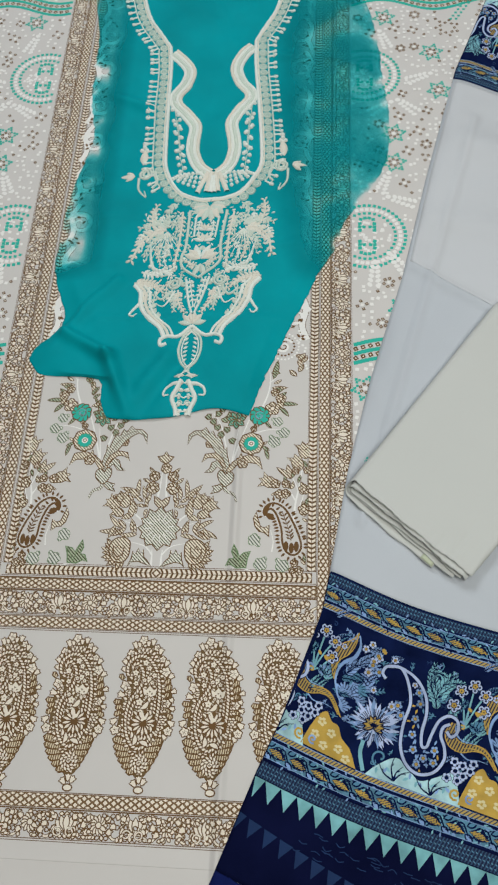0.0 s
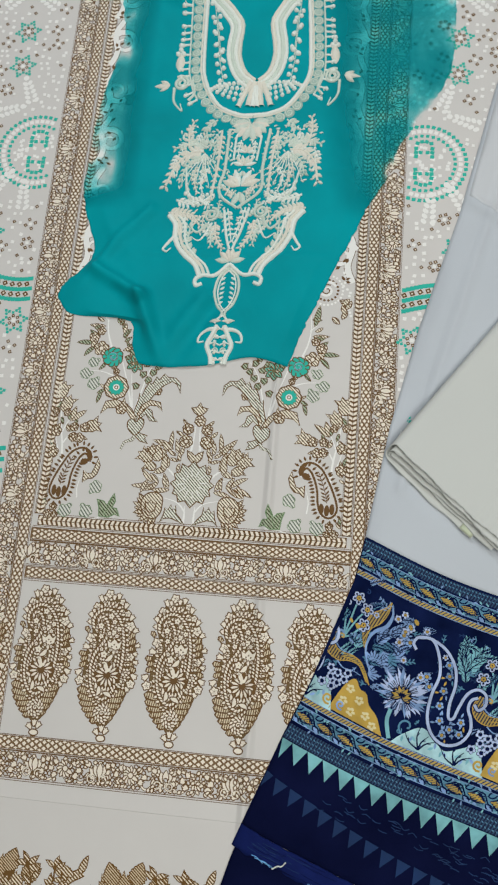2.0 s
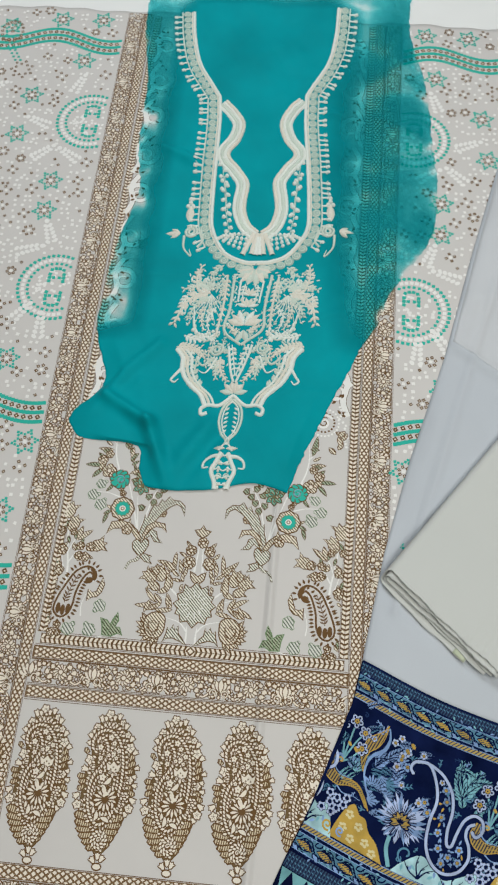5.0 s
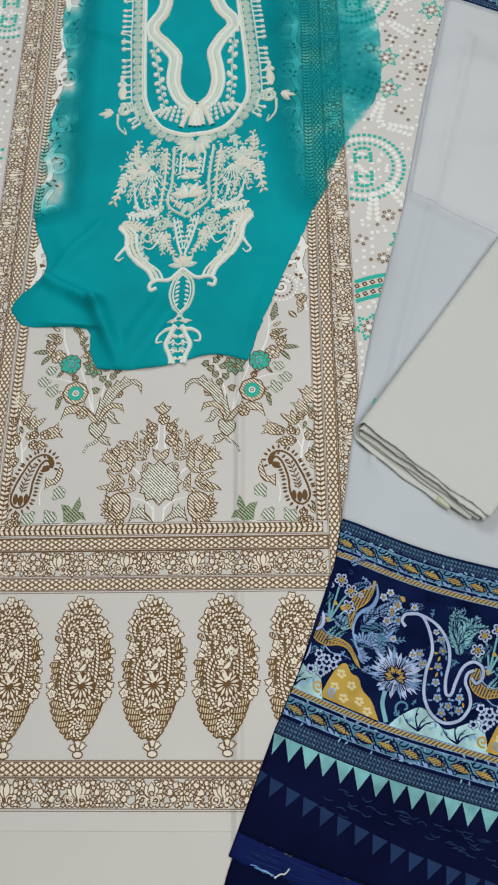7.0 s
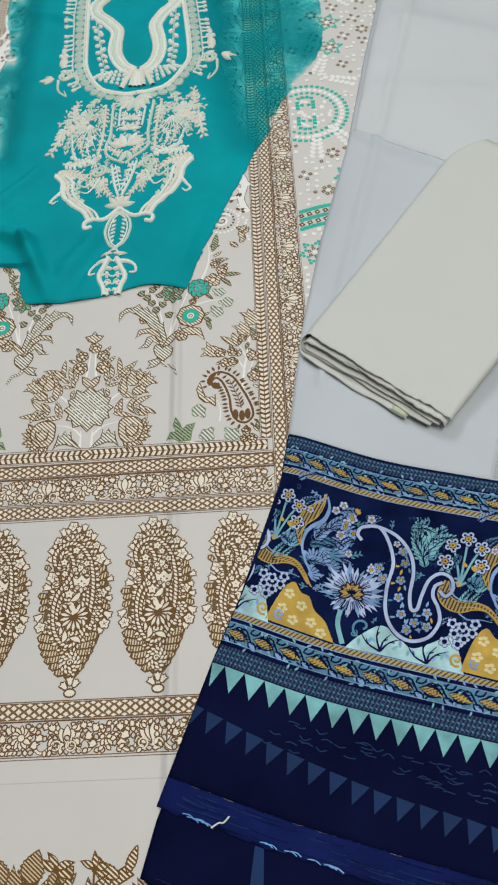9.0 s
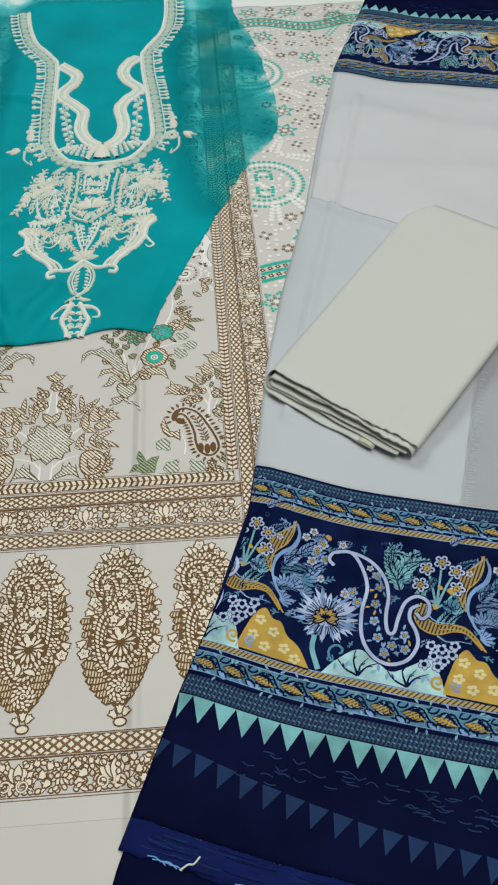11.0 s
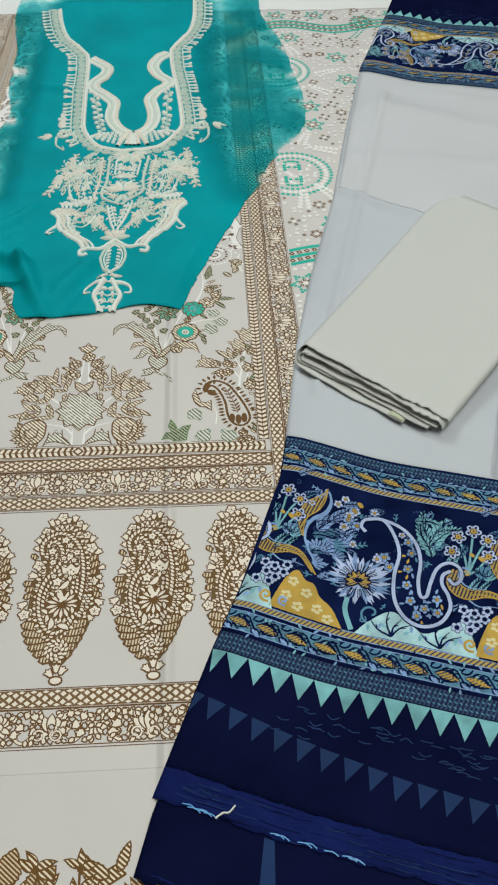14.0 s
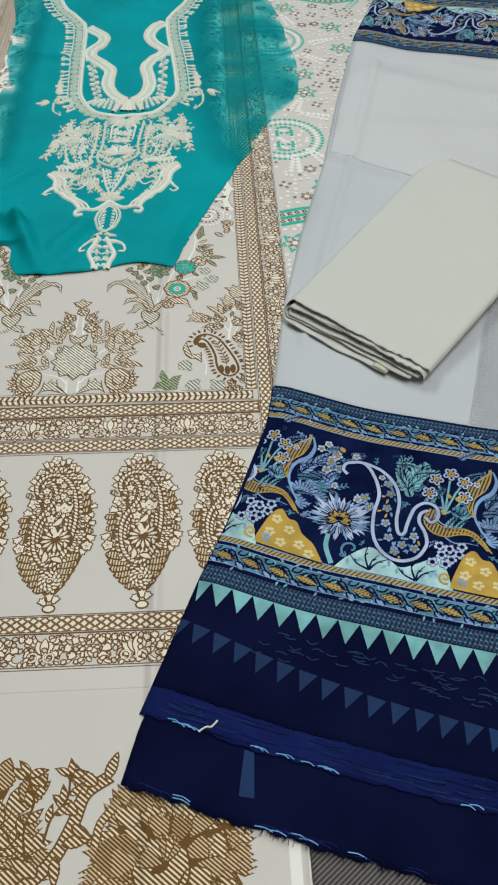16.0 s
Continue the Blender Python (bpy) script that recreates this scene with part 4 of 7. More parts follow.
def eye_dot(k, at, s, rng, lay=2):
    t = rng.uniform(-0.2, 0.2) + 0.6
    k.fill(at + square(s, t), "brown", lay)
    k.fill(at + square(s * 0.36, t), "cream", lay + 1)


def star_flower(k, at, rng, turn=0.2):
    """A six-pointed teal dotted star round a ring of dark dots."""
    for j in range(6):
        a = np.exp(I2PI * j / 6 + 1j * turn)
        b = np.exp(I2PI * (j + 0.5) / 6 + 1j * turn)
        eye_dot(k, at + 0.0085 * b, 0.0058, rng, 4)
        dot(k, at + 0.0235 * a, 0.0056, "tealink", rng)
        dot(k, at + 0.0185 * np.exp(I2PI * (j + 0.17) / 6 + 1j * turn), 0.0052, "tealink", rng)
        dot(k, at + 0.0185 * np.exp(I2PI * (j - 0.17) / 6 + 1j * turn), 0.0052, "tealink", rng)
        dot(k, at + 0.0145 * b, 0.0050, "tealink", rng)
    dot(k, at, 0.0075, "white", rng)


def dark_cross(k, at, rng, n=4, r=0.0085):
    for j in range(n):
        eye_dot(k, at + r * np.exp(I2PI * j / n + 0.3j), 0.0062, rng)
    dot(k, at, 0.0065, "white", rng)


def white_sprig(k, at, turn, rng):
    for j in range(5):
        for s in (-1, 1):
            q = at + np.exp(1j * turn) * (0.010 * j + 1j * s * 0.0072 * (1.1 - 0.12 * j))
            k.fill(q + round_shape(0.0050, 2, 0.2, 9, turn + s * 0.8), "white", 2)
    k.fill(at + np.exp(1j * turn) * 0.052 + round_shape(0.0055, n=8), "white", 2)


def ring_motif(k, at, rng):
    for r, n, ink, s in ((0.073, 46, "tealink", 0.0072), (0.054, 34, "tealink", 0.0064)):
        for j in range(n):
            dot(k, at + r * np.exp(I2PI * j / n), s, ink, rng)
    for j in range(40):
        k.fill(at + 0.0635 * np.exp(I2PI * j / 40) + square(0.0078, 2 * math.pi * j / 40), "white", 2)
    for j in range(60):
        q = (rng.random() ** 0.5) * 0.044 * np.exp(1j * rng.uniform(0, 6.28))
        dot(k, at + q, 0.0060, "white", rng, 2)
    for sx in (-1, 1):
        for y in (-0.029, -0.021, -0.013, 0.013, 0.021, 0.029):
            dot(k, at + sx * 0.014 + 1j * y, 0.0078, "tealink", rng, 3)
    for x in (-0.006, 0.006):
        for y in (-0.021, 0.021):
            dot(k, at + x + 1j * y, 0.0074, "tealink", rng, 3)
    for y in (-0.044, 0.044):
        for x in (-0.012, -0.004, 0.004, 0.012):
            dot(k, at + x + 1j * y * (1 - 9 * abs(x)), 0.0076, "tealink", rng, 3)


def wave_band(k, x0, x1, y, amp, rng, rows=(0.019, 0.0, -0.019)):
    for x in np.arange(x0, x1, 0.0066):
        c = x + 1j * (y + amp * math.sin((x - x0) * 26))
        for d in rows:
            k.fill(c + 1j * d + square(0.0082, 0.2), "tealink", 2)
        for d in (0.0095, -0.0095):
            if int(x / 0.0066) % 2:
                eye_dot(k, c + 1j * d, 0.0085, rng, 3)


def side_print(sgn):
    rng = random.Random(20 + sgn)
    k = Ink(pile=2.5e-7)
    taken = []
    lo, hi = (0.325, 0.77) if sgn > 0 else (-0.77, -0.318)

    def free(p, r):
        return all(abs(p - q) > r + s for q, s in taken)

    # rings are cut by the border, so their hidden half lies under it
    for y in (0.583, 1.008, 0.158 - 0.0):
        for xr in (0.349, 0.349 + 0.31):
            at = sgn * xr + 1j * (y if xr < 0.5 else y - 0.2)
            if xr < 0.5 and y < 0.3:
                continue
            start = len(k.shapes)
            ring_motif(k, at, rng)
            k.shapes[start:] = [s for s in k.shapes[start:] if abs(s[0].mean().real) > 0.322]
            taken.append((at, 0.078))
    for y, amp in ((1.242, 0.016), (0.322, 0.012), (0.012, 0.008), (-0.10, 0.0)):
        wave_band(k, lo, hi, y, amp, rng)
        for x in np.arange(lo, hi, 0.02):
            taken.append((x + 1j * (y + amp * math.sin((x - lo) * 26)), 0.024))
    for x, y in ((0.393, 1.182), (0.492, 1.073), (0.503, 0.962), (0.406, 0.842), (0.405, 0.765), (0.41, 0.418), (0.341, 0.252), (0.465, 1.307), (0.37, 1.31), (0.56, 0.86), (0.58, 0.50), (0.50, 0.24), (0.36, 0.12), (0.52, 0.68), (0.63, 1.16), (0.62, 0.70), (0.44, 0.10), (0.66, 1.31), (0.58, 1.28)):
        star_flower(k, sgn * x + 1j * y, rng)
        taken.append((sgn * x + 1j * y, 0.026))
    # a dotted paisley hanging from the wave
    for xc, yc in ((0.575, 1.262),):
        c = sgn * xc + 1j * yc
        for j in range(16):
            eye_dot(k, c + 0.024 * np.cos(2 * math.pi * j / 16) + 0.032j * np.sin(2 * math.pi * j / 16), 0.0070, rng)
        for j in range(10):
            dot(k, c + 0.014 * np.cos(2 * math.pi * j / 10) + 0.020j * np.sin(2 * math.pi * j / 10), 0.0060, "tealink", rng)
        eye_dot(k, c, 0.008, rng)
        for j in range(6):
            for e in (-0.006, 0.006):
                dot(k, c - 1j * (0.038 + 0.010 * j) - sgn * (0.006 * j) + e, 0.0060, "tealink", rng)
        e = c - 0.115j - sgn * 0.045
        for j in range(14):
            eye_dot(k, e + (0.016 + 0.008 * (j % 2)) * np.exp(I2PI * j / 14), 0.0062, rng)
        taken.append((c, 0.036))
        taken.append((c - 0.06j - sgn * 0.02, 0.03))
        taken.append((e, 0.028))
    for x, y, t in ((0.40, 1.09, 1.9), (0.44, 0.99, 0.4), (0.455, 0.90, 2.4), (0.36, 0.90, 0.6), (0.375, 0.69, 1.2), (0.44, 0.66, 2.8), (0.47, 0.55, 0.2), (0.36, 0.47, 1.5), (0.42, 0.50, 2.2), (0.56, 0.98, 1.0), (0.57, 0.76, 2.0), (0.53, 0.60, 0.9), (0.60, 1.08, 2.6), (0.66, 0.88, 0.3), (0.40, 0.19, 1.0), (0.48, 0.38, 2.2)):
        p = sgn * x + 1j * y
        white_sprig(k, p, t if sgn > 0 else math.pi - t, rng)
        taken.append((p + 0.026 * np.exp(1j * (t if sgn > 0 else math.pi - t)), 0.022))
    for y in np.arange(-0.46, 1.33, 0.047):
        for x in np.arange(lo, hi, 0.047):
            p = x + rng.uniform(-0.012, 0.016) + 1j * (y + rng.uniform(-0.014, 0.014))
            if free(p, 0.010) and abs(p.real) > 0.333:
                dark_cross(k, p, rng, 6 if rng.random() < 0.3 else 4, rng.uniform(0.0075, 0.0105))
                taken.append((p, 0.013))
    for y in np.arange(-0.47, 1.335, 0.0138):
        for x in np.arange(lo, hi, 0.0138):
            p = x + rng.uniform(-0.004, 0.004) + 1j * (y + rng.uniform(-0.004, 0.004))
            if abs(p.real) > 0.324 and free(p, 0.0045):
                if rng.random() < 0.10:
                    eye_dot(k, p, 0.0060, rng)
                elif rng.random() < 0.80:
                    dot(k, p, rng.uniform(0.0056, 0.0072), "white", rng)
    k.build("dotted_side_print", shirt, shirt_z, label="white, teal and brown dotted tie-dye style print")


for sd in (1, -1):
    side_print(sd)


def jagged(r, teeth, depth, rng, spread=2 * math.pi, turn=0.0, lobes=6, lobe=0.16):
    """A closed leaf-edge with saw teeth and soft lobes."""
    n = teeth * 2
    a = np.arange(n) / n * spread
    rr = r * (1 + lobe * np.cos(lobes * a)) * np.where(np.arange(n) % 2 == 0, 1.0, 1.0 - depth) * np.array([rng.uniform(0.95, 1.06) for _ in range(n)])
    return rr * np.exp(1j * (a + turn + 0.10 * (np.arange(n) % 2)))


def hem_petal(k, at, length, width, turn, rng, lay, ink="hem_hatch"):
    s = np.linspace(0, 1, 15)
    w = width / 2 * np.sin(math.pi * s ** 0.75) * np.where(np.arange(15) % 2 == 0, 1.0, 0.84)
    up, down = s * length + 1j * w, s[-2:0:-1] * length - 1j * w[-2:0:-1]
    p = at + np.concatenate([up, down]) * np.exp(1j * turn)
    k.fill(offset(p, 0.0016), "hem_brown", lay)
    k.fill(p, ink, lay + 1)


def tuft(k, at, length, width, turn, rng, ink):
    """A petal that widens to a fringe of pointed teeth."""
    n = rng.randint(4, 6)
    up = [0.0, 0.30 - 0.26j, 0.62 - 0.44j]
    fringe = []
    for j in range(n):
        y = -0.5 + (j + 0.5) / n
        fringe += [complex(1.0 - 1.1 * y * y + rng.uniform(-0.06, 0.10), y * 0.98), complex(0.80 - 0.9 * y * y, y + 0.5 / n)]
    shape = np.array(up + fringe[:-1] + [0.62 + 0.44j, 0.30 + 0.26j])
    p = at + (shape.real * length + 1j * shape.imag * width) * np.exp(1j * turn)
    k.fill(offset(p, 0.0013), "hem_brown")
    k.fill(p, ink)


def bloom(k, at, r, rng, lean=0.3):
    """A large carnation of fringed, hatched petals."""
    k.fill(at + jagged(r * 0.92, 30, 0.10, rng, lobes=7, lobe=0.08, turn=lean), "hem_brown", 1)
    inks = ("hem_hatch", "hem_hatch", "hem_hatch", "hem_fine", "hem_fine", "hem_deep")
    for ring, n, size in ((0.66, 17, 0.44), (0.50, 15, 0.42), (0.34, 12, 0.40), (0.18, 8, 0.38)):
        for j in range(n):
            a = 2 * math.pi * (j + rng.uniform(-0.3, 0.3)) / n + lean
            tuft(k, at + r * ring * rng.uniform(0.85, 1.05) * np.exp(1j * a), r * size * rng.uniform(0.85, 1.15), r * size * rng.uniform(0.72, 0.95), a + rng.uniform(-0.25, 0.25), rng, rng.choice(inks))
    # the rolled middle: a cup of two smooth petals
    heart = at - 0.010 - 0.004j
    cup = smooth([-0.42 + 0.10j, -0.30 - 0.36j, 0.10 - 0.50j, 0.46 - 0.24j, 0.44 + 0.20j, 0.20 + 0.34j, 0.16 - 0.02j, -0.08 - 0.12j], 4, True)
    k.fill(heart + r * 0.80 * cup, "hem_brown")
    k.fill(heart + r * 0.74 * cup, "hem_hatch")
    for a in (0.15, 0.34):
        k.stroke(heart + r * smooth([-0.20 - 0.18j - 0.2j * a, 0.10 - 0.30j - 0.3j * a, 0.34 - 0.05j], 5), 0.0015, "hem_brown")
    for j in range(5):
        tuft(k, heart + r * (0.05 + 0.02j), r * 0.34, r * 0.26, 1.1 + 0.42 * j, rng, "hem_hatch" if j % 2 else "hem_fine")


def sprig(k, at, turn, size, rng):
    """A thin stem with paired round-backed leaves and an open bud of four leaves at its tip."""
    line = at + size * smooth([0, 0.35 + 0.10j, 0.7 + 0.05j, 1.0 + 0.2j], 5) * np.exp(1j * turn)
    k.stroke(line, 0.0024, "hem_brown", 2)

    def leaf(p, length, a):
        shape = length * petal(1.0, 0.44, 9, 0.75, rng.uniform(-0.4, 0.4)) * np.exp(1j * a)
        k.fill(p + shape, "hem_brown")
        k.fill(p + 0.12 * length * np.exp(1j * a) + 0.72 * shape, "hem_hatch")

    for j, e in ((4, 1), (6, -1), (9, 1), (11, -1)):
        leaf(line[j], size * 0.30, turn + e * 0.75)
    for e in (-1.7, -0.75, 0.35, 1.3):
        leaf(line[-1], size * 0.30, turn + e)
    k.fill(line[-1] + round_shape(size * 0.05, n=8), "hem_brown")


def hem(k, cx, rng):
    bloom(k, cx - 0.674j, 0.076, rng)
    bloom(k, cx + 0.075 - 0.860j, 0.078, rng, 1.2)
    for dx, dy, t in ((-0.010, -0.610, 1.9), (0.02, -0.606, 1.3), (0.045, -0.615, 0.8)):
        hem_petal(k, cx + dx + 1j * dy, 0.032, 0.026, t, rng, 2, "hem_fine")
    # lower left head with a dark bud
    k.fill(cx - 0.048 - 0.668j + 0.021 * smooth([1, 0.5 + 0.8j, -0.6 + 0.7j, -1, -0.5 - 0.8j, 0.6 - 0.6j], 4, True), "hem_deep", 10)
    k.fill(cx - 0.044 - 0.674j + round_shape(0.011, 3, 0.2, 15), "hem_fine", 11)
    q = smooth([cx - 0.07 - 0.66j, cx - 0.066 - 0.64j, cx - 0.055 - 0.627j], 4)
    k.stroke(q, 0.0085, "hem_brown", 2)
    k.stroke(q, 0.006, "hem_hatch", 3)
    # the branch between the blooms
    br = smooth([cx - 0.145 - 0.70j, cx - 0.110 - 0.672j, cx - 0.092 - 0.640j, cx - 0.082 - 0.612j, cx - 0.058 - 0.596j], 6)
    k.stroke(br, 0.0135, "hem_brown", 2)
    k.stroke(br, 0.0098, "hem_hatch", 3)
    for j, t, s in ((4, 2.6, 0.03), (9, 0.2, 0.028), (14, 2.5, 0.030), (18, 2.0, 0.032), (21, 2.7, 0.034), (23, 1.2, 0.026), (12, -0.6, 0.022), (7, -1.5, 0.024)):
        hem_petal(k, br[j], s, s * 0.36, t, rng, 4)
    sprig(k, cx + 0.055 - 0.668j, 1.45, 0.072, rng)
    sprig(k, cx + 0.070 - 0.655j, 1.05, 0.062, rng)
    sprig(k, cx - 0.125 - 0.668j, 2.35, 0.060, rng)
    sprig(k, cx - 0.118 - 0.690j, -1.75, 0.075, rng)
    sprig(k, cx - 0.110 - 0.690j, -1.20, 0.065, rng)


rng = random.Random(31)
for cx in (-0.610, -0.420, -0.232, -0.042, 0.146):
    k = Ink(0.00008, 1.5e-6)
    hem(k, cx, rng)
    k.shapes = [s for s in k.shapes if s[0].real.max() < 0.254]
    k.build("carnation_motif", shirt, shirt_z, label="large hatched brown carnation print")
k = Ink()
k.stroke(np.linspace(0.262 - 0.565j, 0.262 - 0.978j, 60), 0.011, "white", 1)
k.build("selvage", shirt, shirt_z, label="white woven selvage")

# ---- the sheer teal neckline piece ----


def teal_z(x, y):
    z = 0.0095 + 0.0060 * waves(x, y, 0.19, 0.6) + 0.0016 * waves(x, y, 0.075, 2.0) + 0.0005 * waves(x, y, 0.03, 1.0)
    z = z + ridge(x, y, -0.215 + 0.36j, -0.118 + 0.30j, 0.011, 0.020) + ridge(x, y, -0.118 + 0.30j, -0.075 + 0.19j, 0.013, 0.020)
    z = z + ridge(x, y, -0.12 + 0.47j, -0.21 + 0.365j, 0.010, 0.011) + ridge(x, y, -0.22 + 0.62j, 0.1 + 0.64j, 0.006, 0.003)
    z = z + ridge(x, y, -0.045 + 0.17j, 0.02 + 0.26j, 0.018, 0.010) + ridge(x, y, -0.15 + 0.388j, 0.24 + 0.394j, 0.004, 0.0034) + ridge(x, y, -0.085 + 0.18j, -0.01 + 0.31j, 0.016, 0.011) - ridge(x, y, -0.055 + 0.18j, 0.01 + 0.29j, 0.012, 0.005) + ridge(x, y, -0.20 + 0.50j, 0.22 + 0.56j, 0.005, 0.0026) + ridge(x, y, 0.20 + 0.75j, 0.37 + 0.70j, 0.007, 0.005) + ridge(x, y, 0.19 + 0.88j, 0.38 + 0.91j, 0.008, 0.005)
    z = z + ridge(x, y, 0.17 + 1.06j, 0.37 + 1.0j, 0.010, 0.008) + ridge(x, y, -0.25 + 0.98j, -0.1 + 0.9j, 0.010, 0.009)
    z = np.maximum(z, 0.003) + 0.02 * np.clip((y - 1.25) / 0.17, 0, 1) ** 2
    return 0.0022 + (z - 0.0022) * np.clip((y - 0.165) / 0.09, 0.12, 1)


def edge_curve(points, n):
    p = smooth(points, 14)
    d = np.concatenate([[0], np.cumsum(np.abs(np.diff(p)))])
    s = np.linspace(0, d[-1], n)
    return np.interp(s, d, p.real) + 1j * np.interp(s, d, p.imag)


def chiffon(name, colour):
    """Sheer cloth: how much shows through follows the attribute 'sheer', broken by clouds."""
    m = mat(name, colour, rough=0.7, vary=0.30, grain=0.08, spec=0.08, patch=7)
    t, nodes = m.node_tree, m.node_tree.nodes
    b, out = nodes["Principled BSDF"], nodes["Material Output"]
    clear, mx, at = nodes.new("ShaderNodeBsdfTransparent"), nodes.new("ShaderNodeMixShader"), nodes.new("ShaderNodeAttribute")
    at.attribute_name = "sheer"
    co, cloud, k = nodes.new("ShaderNodeTexCoord"), nodes.new("ShaderNodeTexNoise"), nodes.new("ShaderNodeMath")
    cloud.inputs["Scale"].default_value, cloud.inputs["Detail"].default_value = 11 / SIZE, 3
    t.links.new(co.outputs["Object"], cloud.inputs["Vector"])
    ramp = nodes.new("ShaderNodeMapRange")
    ramp.inputs[1].default_value, ramp.inputs[2].default_value = 0.40, 0.62
    ramp.inputs[3].default_value, ramp.inputs[4].default_value = 0.72, 1.04
    t.links.new(cloud.outputs[0], ramp.inputs[0])
    k.operation = "MULTIPLY"
    k.use_clamp = True
    t.links.new(at.outputs["Fac"], k.inputs[0])
    t.links.new(ramp.outputs[0], k.inputs[1])
    tint = nodes.new("ShaderNodeValToRGB")
    for e, (at_, c) in zip((tint.color_ramp.elements[0], tint.color_ramp.elements[1], tint.color_ramp.elements.new(0.82)), ((0.0, (0.45, 0.92, 0.93)), (1.0, (0.90, 0.99, 0.99)), (0.82, (0.62, 0.98, 0.99)))):
        e.position, e.color = at_, (*c, 1)
    t.links.new(k.outputs[0], tint.inputs[0])
    t.links.new(tint.outputs[0], clear.inputs[0])
    t.links.new(k.outputs[0], mx.inputs[0])
    t.links.new(b.outputs[0], mx.inputs[1])
    t.links.new(clear.outputs[0], mx.inputs[2])
    t.links.new(mx.outputs[0], out.inputs[0])
    return m


M["chiffon"] = chiffon("teal_chiffon", (0.0012, 0.278, 0.318))
neck = thing("neckline_piece", "torn sheer teal chiffon piece with cream embroidered neckline", "fabric")
RN, CN = 190, 110
TL = edge_curve([(-0.272, 1.412), (-0.266, 1.28), (-0.243, 1.13), (-0.236, 0.97), (-0.218, 0.82), (-0.243, 0.69), (-0.247, 0.558), (-0.243, 0.459), (-0.215, 0.382),
                 (-0.266, 0.318), (-0.258, 0.285), (-0.232, 0.268), (-0.136, 0.262), (-0.125, 0.215), (-0.112, 0.188)], RN)
TR = edge_curve([(0.338, 1.45), (0.335, 1.315), (0.367, 1.167), (0.385, 1.02), (0.397, 0.84), (0.378, 0.74), (0.311, 0.616), (0.254, 0.487), (0.183, 0.318), (0.139, 0.196)], RN)
s = np.linspace(0, 1, CN)[None, :]
q = TL[:, None] * (1 - s) + TR[:, None] * s
r = np.linspace(0, 1, RN)[:, None]
q = q + 1j * (0.012 * np.sin(math.pi * s) + 0.006 * np.sin(9 * s)) * (1 - r) ** 6 - 1j * (0.010 * np.sin(2 * math.pi * s) + 0.002 * np.sin(13 * s + 1)) * r ** 8
noisy = np.random.RandomState(5).normal(0, 1, RN + 8)
fray = 0.0016 * noisy[:RN] * 0.4 + 0.0045 * np.convolve(noisy, np.ones(9) / 9, 'valid')[:RN]
q = q + fray[:, None] * ((1 - s) ** 12 + s ** 12)
lift = np.clip(np.minimum(s, 1 - s) / 0.07, 0.1, 1) + 0 * r
teal = sheet("cloth", np.stack([q.real, q.imag, 0.0022 + (teal_z(q.real, q.imag) - 0.0022) * lift], -1), M["chiffon"], neck, 0.0004)
# the middle lies in several layers, the sides in one
x, y = q.real, q.imag
side = 0.83 * np.clip((x - (0.15 + 0.16 * np.clip(0.75 - y, 0, 1))) / 0.08, 0, 1) + 0.86 * np.clip((-0.150 - x) / 0.05, 0, 1) + 0.2 * np.clip((-0.190 - x) / 0.03, 0, 1)
side = side * np.clip((y - 0.47) / 0.05, 0, 1)
rim = np.exp(-np.minimum(s, 1 - s) / 0.012) * 0.4 + 0 * r
sheer = np.clip(1.0 * side + rim * np.clip(side, 0, 1) + 0.75 * np.clip((y - 1.36) / 0.03, 0, 1), 0.0, 0.97)
at = teal.data.attributes.new("sheer", "FLOAT", "POINT")
at.data.foreach_set("value", np.concatenate([sheer.ravel(), sheer.ravel()]).astype(np.float32))

# ---- raised embroidery on the teal piece ----


def axis(y):
    return np.interp(y, (0.19, 0.35, 0.41, 0.53, 0.66, 0.74, 0.90, 1.09, 1.36), (0.022, 0.027, 0.026, 0.033, 0.043, 0.043, 0.033, 0.020, 0.004))


class Stitch(Cords):
    """Stitching drawn as half a design: distance from the middle line, and height up the cloth."""
    side = 1

    def put(self, p):
        p = np.asarray(p, complex)
        d, y = p.real, p.imag
        return axis(y) + self.side * d + 1j * (y + self.side * 0.075 * d)


def balls(k, points, r, ink="thread_white"):
    for p in points:
        k.pad(p + round_shape(r, n=8), r * 0.9, ink)


def feather(k, path, leaf, n, ink="thread", w=0.0028, both=True, lean=0.8):
    """A stem with pairs of small stitched leaves."""
    q = smooth(path, 6)
    k.cord(q, w, ink)
    t = np.gradient(q)
    idx = np.linspace(1, len(q) - 1, n).astype(int)
    for j in idx:
        a = np.angle(t[j])
        f = leaf * (1 - 0.45 * j / len(q))
        for s in ((-1, 1) if both else (1,)):
            k.pad(q[j] + petal(1.1 * f, f * 0.50, 5) * np.exp(1j * (a + s * lean)), 0.0018, ink)


